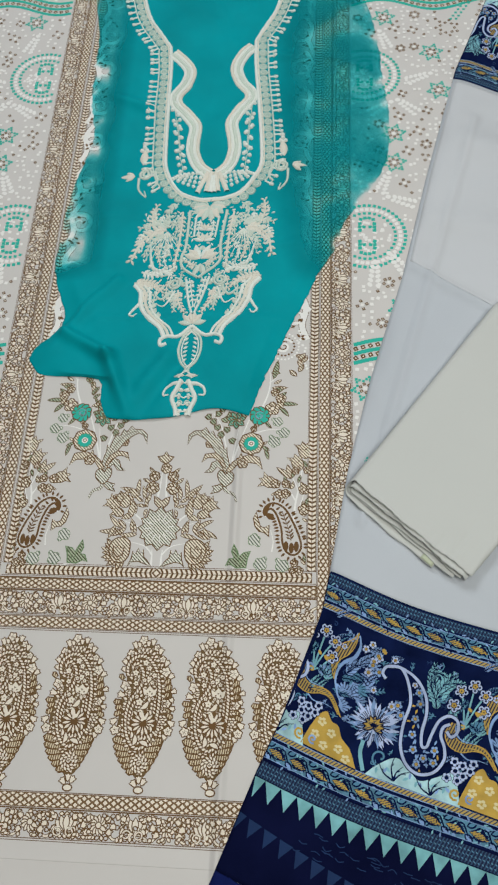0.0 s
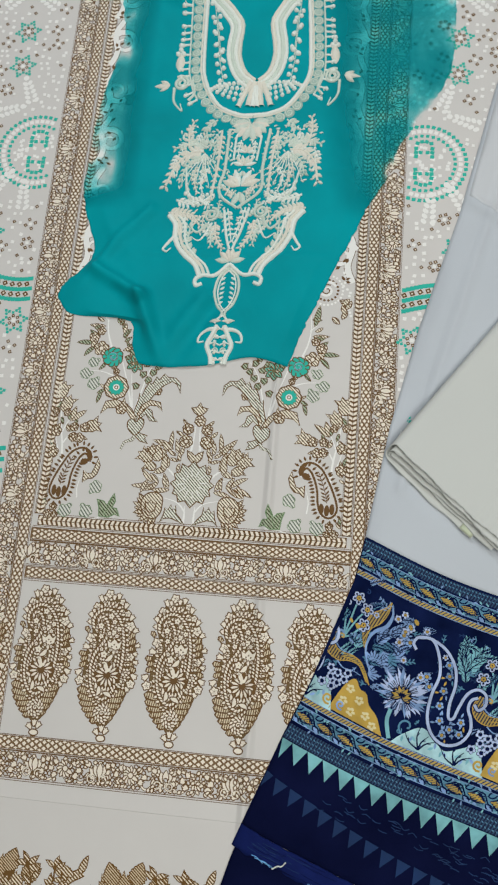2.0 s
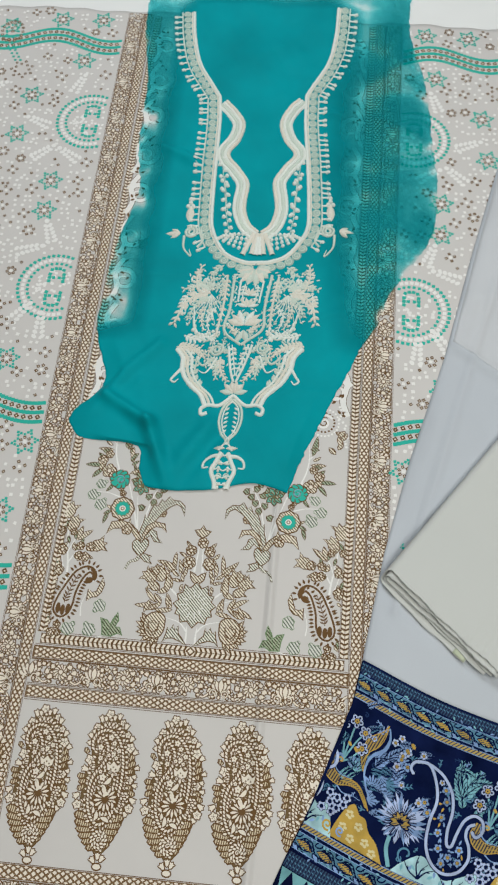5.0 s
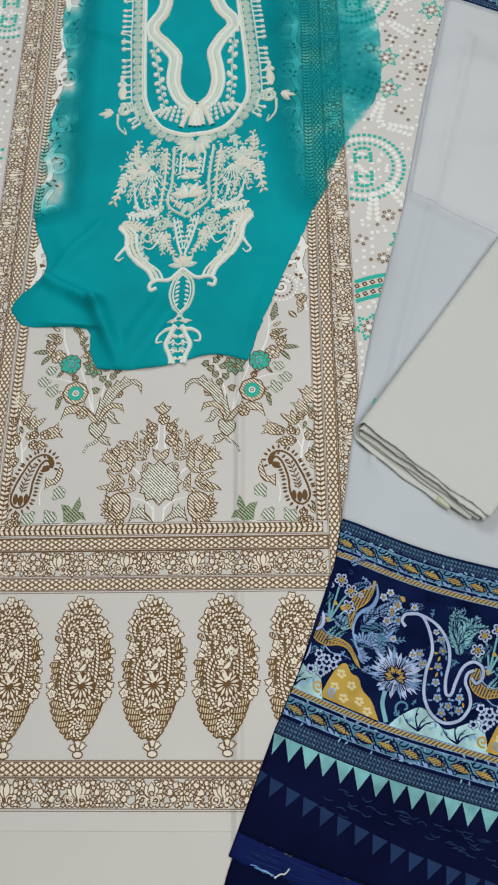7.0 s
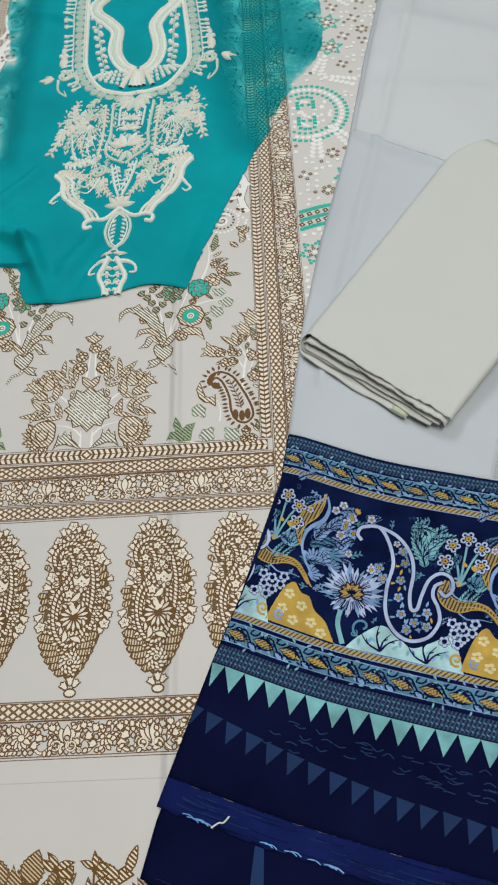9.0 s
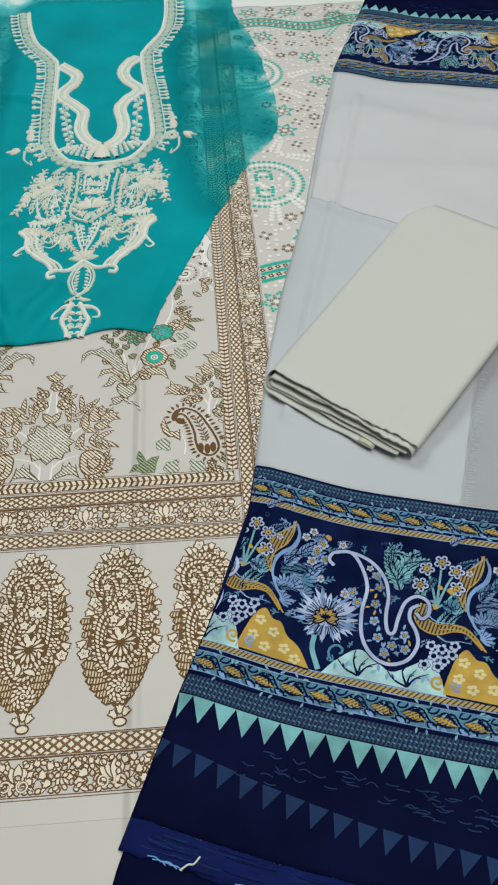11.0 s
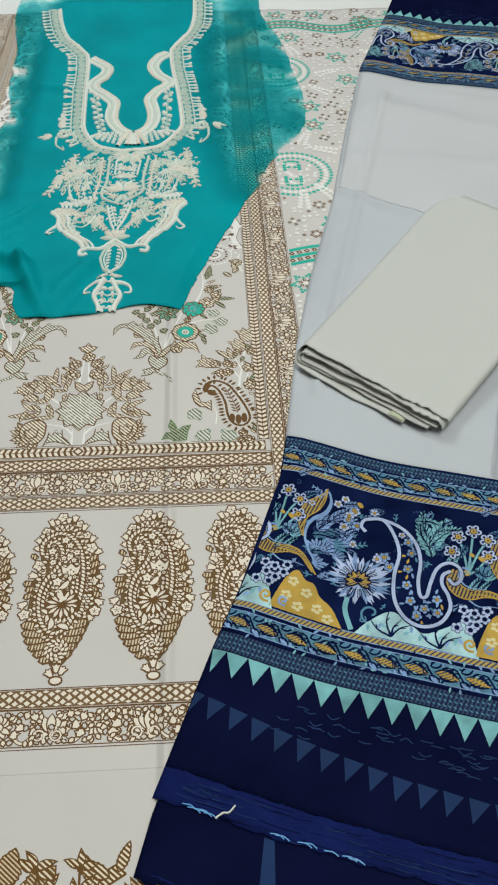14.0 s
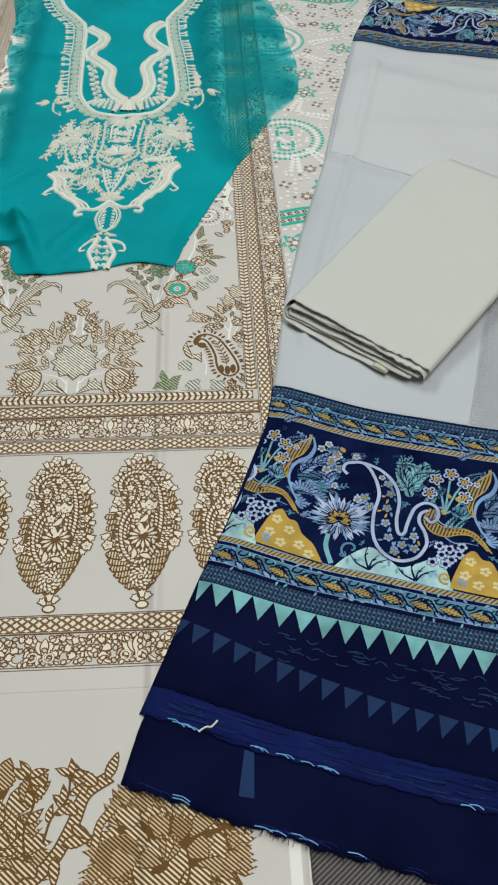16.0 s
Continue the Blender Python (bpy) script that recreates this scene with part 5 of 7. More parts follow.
def neck_half(side, rng):
    k = Stitch()
    k.side = side
    strap = smooth([0.165 + 1.350j, 0.158 + 1.270j, 0.140 + 1.190j, 0.094 + 1.100j], 10)
    band = smooth([0.094 + 1.100j, 0.092 + 1.02j, 0.096 + 0.90j, 0.098 + 0.80j, 0.094 + 0.742j, 0.066 + 0.690j, 0.030 + 0.668j, 0.0 + 0.664j], 8)
    line = np.concatenate([strap, band[1:]])
    # white edging cords
    k.cord(line, 0.0060, "thread_white", 0.45, twist=0.12)
    t = np.gradient(line)
    t = t / np.abs(t)
    out = line + 1j * t * 0.0150
    k.cord(line + 1j * t * 0.0052, 0.0026, "thread_pale")
    # the band of wound circles outside it
    d = np.concatenate([[0], np.cumsum(np.abs(np.diff(out)))])
    end = d[np.argmax(out.imag < 0.705)] if (out.imag < 0.705).any() else d[-1]
    for s in np.arange(0.006, d[-1] - 0.01, 0.0185):
        c = np.interp(s, d, out.real) + 1j * np.interp(s, d, out.imag)
        k.pad(c + round_shape(0.0098, n=12), 0.0012, "thread_sage")
        k.cord(c + coil(0.0085, 1.7, 16, rng.uniform(0, 6), 0.15), 0.0024, "thread")
    edge = line + 1j * t * 0.0265
    k.cord(edge[d < end], 0.0030, "thread")
    # tassels with a bead at the end, each a piece of its own
    tassels = []
    for s in np.arange(0.012, end - 0.004, 0.0165):
        j = int(np.searchsorted(d, s))
        n = 1j * t[j]
        a = line[j] + n * 0.026
        b = a + n * 0.0165 + 0.002j * rng.uniform(-1, 1)
        o = Stitch()
        o.side = side
        o.cord(np.linspace(a, b, 4), 0.0034, "thread_white")
        o.pad(b + round_shape(0.0036, n=8), 0.0028, "thread_white")
        for e in (-1, 1):
            o.cord(np.linspace(a + n * 0.010, a + n * 0.014 + e * 0.0048 * t[j], 3), 0.0018, "thread")
        tassels.append(o)
    # the scalloped opening: four cords side by side
    scal = smooth([0.078 + 1.090j, 0.056 + 1.062j, 0.038 + 1.020j, 0.048 + 0.972j, 0.068 + 0.935j, 0.046 + 0.900j, 0.026 + 0.862j, 0.030 + 0.815j, 0.030 + 0.790j, 0.020 + 0.760j, 0.001 + 0.742j], 7)
    ts = np.gradient(scal)
    ts = ts / np.abs(ts)
    for j, ink in enumerate(("thread_pale", "thread_white", "thread", "thread_white")):
        p = scal + 1j * ts * 0.0068 * (j + 0.3)
        p = p[p.real < 0.094]
        k.cord(p, 0.0062, ink, 0.42, twist=0.14)
    # berry sprays between the opening and the band
    for a, b in ((0.083 + 0.925j, 0.070 + 0.800j), (0.076 + 0.880j, 0.066 + 0.780j), (0.072 + 0.800j, 0.060 + 0.730j)):
        k.cord(np.linspace(a, b, 6), 0.0014, "thread")
        for j in range(9):
            balls(k, [a + (b - a) * j / 8 + (0.0055 if j % 2 else -0.005)], 0.0044)
    for j in range(6):
        a = 0.024 + 0.742j + 0.008 * j - 0.002j * j
        e = 0.028 + 0.690j + 0.011 * j + 0.006j * j
        for i in range(4):
            balls(k, [a + (e - a) * (i + 0.5) / 4], 0.0040)
        k.cord(np.linspace(a, e, 5), 0.0012, "thread")
    for d0, d1 in ((0.004, 0.012), (0.011, 0.030)):
        k.cord(np.linspace(d0 + 0.738j, d1 + 0.684j, 8), 0.0085, "thread_pale", 0.35, twist=0.15)
    k.cord(np.linspace(0.002 + 0.728j, 0.004 + 0.682j, 8), 0.0080, "thread_white", 0.35, twist=0.15)
    # the finial beside the band
    k.pad(0.143 + 0.772j + petal(0.044, 0.017, 8, 0.9) * np.exp(1.62j) - 0.010j, 0.0030, "thread_pale")
    balls(k, (0.142 + 0.812j, 0.142 + 0.821j, 0.137 + 0.803j, 0.147 + 0.803j), 0.0048, "thread_white")
    k.cord(0.138 + 0.738j + coil(0.0150, 2.2, 30, 1.0), 0.0046, "thread")
    for a, s in ((0.0, 0.030), (0.55, 0.022), (-0.55, 0.022)):
        k.pad(0.158 + 0.735j + petal(s, s * 0.36, 6) * np.exp(1j * a), 0.0026, "thread_pale")
    k.cord(smooth([0.150 + 0.728j, 0.148 + 0.700j, 0.132 + 0.680j, 0.136 + 0.695j], 6), 0.0050, "thread", taper=True)
    k.cord(smooth([0.118 + 0.742j, 0.112 + 0.715j, 0.122 + 0.700j], 5), 0.0046, "thread")
    return k, tassels


def drop_half(side, rng):
    k = Stitch()
    k.side = side
    # lotus under the band
    for j in range(5):
        a = -math.pi / 2 + 0.2 + 0.36 * j
        k.pad(0.001 + 0.648j + petal(0.040 - 0.002 * j, 0.016, 7, 1.1) * np.exp(1j * a), 0.0030, "thread_pale" if j % 2 else "thread")
    for y, r in ((0.586, 0.018), (0.560, 0.022), (0.520, 0.036)):
        for a in (0.25, 0.75, 1.25):
            k.pad(0.0005 + 1j * y + petal(r, r * 0.34, 6) * np.exp(1j * (math.pi / 2 - a if y > 0.53 else 0.15 + a * 0.8)), 0.0024, "thread_pale" if a < 1 else "thread_white")
        k.pad(0.0005 + 1j * (y - 0.01) + petal(r * 0.8, r * 0.34, 6) * np.exp(-1.2j), 0.0024, "thread")
    # uprights with beads
    k.cord(smooth([0.036 + 0.632j, 0.033 + 0.560j, 0.036 + 0.510j, 0.0 + 0.478j], 8), 0.0048, "thread")
    k.cord(smooth([0.022 + 0.620j, 0.020 + 0.570j], 6), 0.0034, "thread_white")
    feather(k, [0.050 + 0.630j, 0.047 + 0.570j, 0.050 + 0.500j], 0.0110, 10, "thread_pale", 0.004)
    # the plumed bird shape: crest, tail fan and side plumes
    feather(k, [0.062 + 0.655j, 0.078 + 0.640j, 0.072 + 0.612j, 0.058 + 0.600j], 0.0130, 7, "thread")
    feather(k, [0.104 + 0.600j, 0.110 + 0.630j, 0.106 + 0.655j], 0.0140, 6, "thread_pale", 0.0034)
    for j in range(9):
        a = -2.35 + 0.19 * j
        k.cord(smooth([0.074 + 0.588j, 0.074 + 0.588j + 0.035 * np.exp(1j * a), 0.074 + 0.588j + 0.068 * np.exp(1j * (a - 0.06))], 4), 0.0024, "thread_white" if j % 2 else "thread", taper=True)
    feather(k, [0.076 + 0.592j, 0.100 + 0.590j, 0.122 + 0.566j, 0.134 + 0.525j], 0.0185, 11, "thread_pale", 0.0040)
    feather(k, [0.072 + 0.598j, 0.095 + 0.612j, 0.128 + 0.602j], 0.0150, 9, "thread", 0.0036)
    feather(k, [0.080 + 0.584j, 0.100 + 0.566j, 0.108 + 0.540j], 0.0120, 7, "thread")
    for e in (0.0, 0.007):
        k.cord(smooth([0.102 + 0.560j, 0.092 + 0.515j - 1j * e, 0.068 + 0.495j - 1j * e, 0.044 + 0.508j - 1j * e], 7), 0.0030, "thread" if e else "thread_white")
    balls(k, [0.050 + 0.046 * j / 7 + 1j * (0.512 - 0.012 * math.sin(3.1 * j / 7)) for j in range(8)], 0.0036)
    # scroll, wing and its filling
    k.cord(0.044 + 0.468j + coil(0.0135, 2.0, 28, 1.6), 0.0042, "thread")
    feather(k, [0.110 + 0.500j, 0.088 + 0.492j, 0.064 + 0.496j, 0.050 + 0.486j], 0.0120, 9, "thread_white", 0.0036)
    wing = smooth([0.118 + 0.470j, 0.104 + 0.452j, 0.100 + 0.425j, 0.084 + 0.395j, 0.060 + 0.372j, 0.050 + 0.350j], 7)
    k.cord(wing, 0.0075, "thread_white", 0.4, twist=0.12)
    k.cord(wing - 0.009, 0.0052, "thread_pale")
    k.cord(wing - 0.017, 0.0040, "thread_white")
    k.cord(smooth([0.101 + 0.430j, 0.112 + 0.412j, 0.118 + 0.402j, 0.110 + 0.396j, 0.104 + 0.404j], 6), 0.0056, "thread_white", taper=True)
    feather(k, [0.120 + 0.474j, 0.100 + 0.476j, 0.080 + 0.470j, 0.062 + 0.450j], 0.0140, 9, "thread_pale", 0.0036)
    feather(k, [0.060 + 0.385j, 0.076 + 0.410j, 0.078 + 0.445j], 0.0130, 8, "thread")
    k.cord(smooth([0.050 + 0.450j, 0.064 + 0.436j, 0.078 + 0.452j, 0.066 + 0.466j], 6), 0.0052, "thread", taper=True)
    k.cord(smooth([0.040 + 0.452j, 0.056 + 0.420j, 0.074 + 0.428j], 6), 0.0040, "thread_white", taper=True)
    feather(k, [0.034 + 0.452j, 0.030 + 0.425j, 0.016 + 0.402j], 0.0120, 7, "thread_pale", 0.0036)
    feather(k, [0.052 + 0.454j, 0.040 + 0.430j, 0.036 + 0.408j], 0.0110, 6, "thread")
    k.cord(smooth([0.022 + 0.476j, 0.012 + 0.430j, 0.002 + 0.398j], 6), 0.0040, "thread_white")
    feather(k, [0.016 + 0.478j, 0.008 + 0.445j, 0.001 + 0.415j], 0.0100, 6, "thread_white", 0.0020)
    # fine filling between the larger forms
    for a, b, c0, leaf, n, ink in ((0.060 + 0.560j, 0.072 + 0.535j, 0.066 + 0.510j, 0.0085, 6, "thread_white"), (0.086 + 0.560j, 0.084 + 0.535j, 0.076 + 0.512j, 0.0085, 6, "thread_pale"),
                                   (0.012 + 0.500j, 0.020 + 0.515j, 0.032 + 0.520j, 0.0090, 5, "thread_pale"), (0.012 + 0.610j, 0.014 + 0.590j, 0.010 + 0.572j, 0.0075, 5, "thread_white"),
                                   (0.090 + 0.470j, 0.088 + 0.445j, 0.080 + 0.420j, 0.0085, 6, "thread_white"), (0.100 + 0.455j, 0.094 + 0.430j, 0.080 + 0.405j, 0.0075, 6, "thread_pale"),
                                   (0.052 + 0.478j, 0.058 + 0.460j, 0.052 + 0.440j, 0.0080, 5, "thread_pale"), (0.060 + 0.625j, 0.054 + 0.600j, 0.058 + 0.575j, 0.0085, 6, "thread"),
                                   (0.088 + 0.630j, 0.092 + 0.612j, 0.088 + 0.598j, 0.0090, 5, "thread_white"), (0.120 + 0.590j, 0.128 + 0.570j, 0.122 + 0.548j, 0.0100, 6, "thread_white"),
                                   (0.020 + 0.460j, 0.030 + 0.470j, 0.034 + 0.488j, 0.0075, 5, "thread"), (0.030 + 0.440j, 0.044 + 0.432j, 0.056 + 0.440j, 0.0075, 5, "thread_white")):
        feather(k, [a, b, c0], leaf, n, ink, 0.0022)
    for j in range(230):
        p = complex(rng.uniform(0.006, 0.100), rng.uniform(0.425, 0.640)) if j < 150 else complex(rng.uniform(0.060, 0.125), rng.uniform(0.525, 0.650))
        k.pad(p + petal(0.0080, 0.0032, 4) * np.exp(1j * rng.uniform(0, 6.28)), 0.0014, rng.choice(("thread", "thread_pale", "thread_white")))
    # crown, arms and the hanging pods
    for a in (0.0, 0.6, 1.2):
        k.pad(0.0005 + 0.376j + petal(0.026, 0.0105, 6) * np.exp(1j * (0.2 + a)), 0.0028, "thread_pale" if a else "thread")
    k.cord(smooth([0.0 + 0.372j, 0.024 + 0.352j, 0.044 + 0.352j, 0.056 + 0.344j, 0.054 + 0.332j, 0.044 + 0.336j], 6), 0.0058, "thread_white", twist=0.1)
    pod = smooth([0.0 + 0.364j, 0.016 + 0.348j, 0.020 + 0.322j, 0.014 + 0.298j, 0.003 + 0.282j, 0.004 + 0.270j], 6)
    k.cord(pod, 0.0040, "thread")
    k.cord(pod * 1.0 - 0.0052, 0.0022, "thread_white")
    for j in range(6):
        k.pad(0.0125 + 1j * (0.342 - 0.009 * j) + petal(0.0105, 0.0042, 5) * np.exp(2.5j), 0.0020, "thread_white")
    k.cord(smooth([0.0 + 0.275j, 0.008 + 0.266j, 0.012 + 0.258j], 4), 0.0034, "thread_white")
    k.pad(0.0 + 0.262j + petal(0.022, 0.008, 6) * np.exp(0.15j), 0.0026, "thread_pale")
    k.cord(smooth([0.006 + 0.248j, 0.022 + 0.248j, 0.034 + 0.240j, 0.036 + 0.228j, 0.026 + 0.228j], 6), 0.0066, "thread_white", taper=True)
    last = smooth([0.006 + 0.254j, 0.013 + 0.238j, 0.020 + 0.222j, 0.013 + 0.204j, 0.011 + 0.190j], 6)
    k.cord(last, 0.0066, "thread_white", 0.45, twist=0.12)
    k.cord(0.006 + 0.214j + coil(0.0052, 1.5, 16), 0.0020, "thread")
    for y0 in np.arange(0.198, 0.250, 0.0125):
        w0 = 0.011 + 0.008 * math.sin((y0 - 0.19) * 52)
        k.cord(smooth([0.0 + 1j * y0, 0.5 * w0 + 1j * (y0 + 0.004), w0 + 1j * y0], 3), 0.0022, "thread_white")
        k.pad(0.45 * w0 + 1j * y0 + round_shape(0.0026, n=6), 0.0016, "thread_pale")
    balls(k, (0.004 + 0.236j, 0.008 + 0.228j, 0.004 + 0.200j, 0.0065 + 0.193j), 0.0030)
    return k


rng = random.Random(8)
for sd in (1, -1):
    made, tassels = neck_half(sd, rng)
    frame_part = made.build("neck_embroidery", neck, teal_z, label="raised mint and cream thread embroidery with beaded tassels")
    for o in tassels:
        o.build("tassel", frame_part, teal_z)
    drop_half(sd, rng).build("hanging_embroidery", neck, teal_z, label="raised cream thread floral embroidery")

# ---- the grey-lilac scarf with blue printed ends ----
DO, DU, DV = 0.287 - 0.087j, np.exp(-1j * radians(19.0)), -1j * np.exp(-1j * radians(19.0))
EDGE_V = [-1.72, -1.5, -1.113, -0.816, -0.579, -0.35, -0.177, 0.0, 0.1, 0.2, 0.319, 0.5, 0.56]
EDGE_U = [-0.10, -0.112, -0.120, -0.094, -0.068, -0.056, -0.038, -0.008, 0.006, 0.001, -0.010, -0.019, -0.016]


def scarf_left(v):
    return np.interp(v, EDGE_V, EDGE_U)


def scarf_place(p):
    """From the scarf's own measure (across, along) to the table."""
    u, v = p.real, p.imag
    sag = 0.008 * np.sin(math.pi * np.clip(u / 0.26, -0.3, 1.6)) * np.exp(-((v + 0.0) / 0.5) ** 2) + 0.012 * np.sin(u * 17 + 1) * np.exp(-((v + 1.25) / 0.3) ** 2)
    return DO + u * DU + (v + sag - 0.004) * DV


def scarf_z(x, y):
    w = (x + 1j * y - DO) * np.conj(DU)
    u, v = w.real, -w.imag
    inside = np.clip((u - scarf_left(v)) / 0.022, 0, 1)
    z = 0.003 + 0.006 * np.sqrt(inside)
    z = z + inside * (0.0010 * np.sin(u * 38 + 2 * v) + 0.0012 * waves(x, y, 0.26, 2.4))
    plain = np.clip((-0.03 - v) / 0.05, 0, 1) * np.clip((v + 1.06) / 0.05, 0, 1)
    z = z + inside * plain * (ridge(u, v, -0.045 - 1.0j, 0.012 - 0.1j, 0.007, 0.006) + ridge(u, v, -0.09 - 0.62j, 0.12 - 0.56j, 0.010, 0.010) + 0.007 * waves(x, y, 0.30, 4.0) + 0.0018 * waves(x, y, 0.11, 1.0)
                              + ridge(u, v, 0.06 - 0.20j, 0.25 - 0.05j, 0.02, 0.005) + ridge(u, v, -0.05 - 0.93j, 0.35 - 0.90j, 0.035, 0.010)
                      + ridge(u, v, -0.1 - 0.72j, 0.3 - 0.78j, 0.03, 0.008) + ridge(u, v, -0.09 - 1.05j, 0.3 - 1.03j, 0.02, 0.006))
    return z + 0.035 * np.clip((-1.42 - v) / 0.2, 0, 1) ** 1.5 * np.clip(1 - np.abs(u + 0.05) / 0.22, 0.25, 1)


def scarf_sheet(name, v0, v1, width, material, drop=0.0, rag=0.0, inset=0.0, label="", slope=0.0, sink=0.0):
    rows, cols = max(8, int((v1 - v0) / 0.008)), 70
    v = np.linspace(v0, v1, rows)[:, None] + np.zeros((1, cols))
    s = np.linspace(0, 1, cols)[None, :]
    left = scarf_left(v) + inset
    u = left + (width - left) * s
    ragged = rag * (np.sin(u * 310) + np.sin(u * 173 + 1) + 0.8 * np.sin(u * 61 + 2))
    v = v + ragged * (v == v1) - 0.5 * ragged * (v == v0)
    v = v + slope * u * (v - v0) / (v1 - v0)
    p = scarf_place(u + 1j * v)
    tuck = sink * np.maximum((np.arange(rows) >= rows - 1)[:, None], s <= 0)
    return sheet(name, np.stack([p.real, p.imag, scarf_z(p.real, p.imag) - drop - tuck], -1), material, scarf, 0.0008, label)


scarf = thing("scarf", "grey-lilac chiffon scarf with navy paisley borders and frayed ends", "scarf")
scarf_sheet("lower_end", 0.46, 0.556, 0.41, M["navy"], 0.0022, 0.0012, 0.006, "navy chiffon under layer with a ragged edge")
scarf_sheet("body", -1.088, 0.0, 0.41, M["lilac"])
scarf_sheet("upper_layer", -1.08, -0.594, 0.41, M["lilac_light"], -0.0014, 0.0, 0.005, "paler doubled layer of the grey chiffon", 0.286, 0.0013)
scarf_sheet("border", 0.0, 0.455, 0.41, M["navy"], label="navy printed border with paisley and triangles")
scarf_sheet("frayed_end", 0.455, 0.486, 0.41, M["navy_mid"], 0.0, 0.001, label="frayed bright navy edge")
scarf_sheet("far_border", -1.64, -1.088, 0.41, M["navy"], 0.0, 0.0012, label="navy printed border with paisley and triangles")

# ---- the scarf's printed borders ----


class ScarfInk(Ink):
    def keep(self, lo=0.001, far=False):
        """Cuts the print at the scarf's folded edge."""
        out = []
        for p, ink, lay in self.shapes:
            v = p.imag if not far else -1.088 - p.imag
            u = p.real if not far else p.real - 0.076
            edge = scarf_left(v) + 0.0015
            if (u < edge).all() or (u > 0.408).all():
                continue
            shift = 0.0 if not far else 0.076
            out.append((np.clip(u, edge, 0.408) + shift + 1j * p.imag, ink, lay))
        self.shapes = out


def level(k, v, w, ink, lay=1, u0=-0.14, u1=0.50):
    k.stroke(np.linspace(u0, u1, 130) + 1j * v, w, ink, lay)


def leaf_band(k, v, h, rng):
    """Aqua ground with winding mustard leaves between navy lines."""
    level(k, v, h, "band", 1)
    for d in (-0.5, 0.5):
        level(k, v + d * h, 0.0028, "navy_ink", 3)
        level(k, v + d * h * 0.86, 0.0010, "sky", 4)
    for u in np.arange(-0.14, 0.50, 0.033):
        c = u + 1j * v
        k.stroke(c + np.linspace(0, 0.033, 8) + 1j * h * 0.30 * np.sin(np.linspace(0, 2 * math.pi, 8)), 0.0022, "navy_ink", 4)
        k.fill(c + 0.004 + petal(0.029, 0.0150, 8, 1.1, 0.2) * np.exp(-0.05j), "navy_ink", 4)
        for e, w in ((-0.24, 0.0050), (0.26, 0.0052), (0.0, 0.0042)):
            k.fill(c + 0.005 + petal(0.026 if e else 0.028, w, 7, 1.0, -0.9 * e + 0.15) * np.exp(1j * (e + 0.02)), "goldfine" if e else "gold", 5)
        for j in range(5):
            k.fill(c + 0.010 + 0.0040 * j + 0.0042j * (-1) ** j + petal(0.0055, 0.0013, 4) * np.exp(1j * (0.7 * (-1) ** j)), "navy_ink", 7)
        for j in range(7):
            k.fill(c + rng.uniform(0, 0.033) + 1j * h * rng.uniform(0.24, 0.42) * rng.choice((-1, 1)) + petal(0.0065, 0.0022, 5) * np.exp(1j * rng.uniform(-0.6, 0.6)), rng.choice(("sky", "navy_ink", "mint", "twist")), 2.5)
        for s in (-1, 1):
            k.lined(c + 0.001 + 1j * s * h * 0.22 + petal(0.011, 0.0052, 5) * np.exp(1j * s * 0.5), "sky" if s > 0 else "aqua", "navy_ink", 0.0009, 3)
            k.lined(c + 0.020 - 1j * s * h * 0.26 + petal(0.010, 0.0046, 5) * np.exp(1j * s * 2.4), "mint", "navy_ink", 0.0008, 3)
        k.stroke(c + 0.029 + coil(0.0048, 1.2, 10, u * 40), 0.0015, "navy_ink", 6)


def small_flower(k, at, r, rng, ink="sky", heart="gold"):
    for j in range(5):
        a = np.exp(I2PI * (j + rng.random() * 0.1) / 5)
        k.fill(at + 0.62 * r * a + round_shape(r * 0.47, n=9), "navy_ink", 6)
        k.fill(at + 0.62 * r * a + round_shape(r * 0.37, n=9), ink, 7)
        k.fill(at + 0.62 * r * a + round_shape(r * 0.17, n=7), "navy_ink" if r > 0.009 else ink, 7.4)
    k.fill(at + round_shape(r * 0.46, n=9), "navy_ink", 7.6)
    k.fill(at + round_shape(r * 0.36, 5, 0.2, n=15), heart, 8)
    k.fill(at + round_shape(r * 0.12, n=6), "navy_ink", 8.3)


def spray(k, at, turn, size, n, ink, rng, lay=5):
    k.stroke(smooth([at, at + size * 0.5 * np.exp(1j * turn) + size * 0.05, at + size * np.exp(1j * (turn + 0.15))], 4), 0.0014, ink, lay)
    for j in range(n):
        q = at + size * (j + 0.5) / n * np.exp(1j * (turn + 0.1 * j / n))
        for s in (-1, 1):
            f = size * 0.42 * (1 - 0.4 * j / n)
            k.fill(q + petal(f, f * 0.36, 5) * np.exp(1j * (turn + s * 0.75)), ink, lay)


GARDEN = np.array([[-0.0967, 0.0399], [0.1668, -0.0755], [0.0621, 0.2148], [-0.0186, 0.0099], [0.0005, 0.0088], [-0.0042, -0.0222]])


def sc(x, y):
    """Plan of the garden print, across and along the scarf."""
    x, y = x / 400, y / 400
    u, v = np.array([1, x, y, x * y, x * x, y * y]) @ GARDEN
    return complex(u, v)


def garden(x, y):
    """From the drawing of the garden to the scarf's own measure."""
    return complex(0.0011033 * x + 0.0003529 * y + -0.82737, -0.00031935 * x + 0.0014351 * y + -0.96487) / (-2.7673e-05 * x + 0.000747 * y + 1)


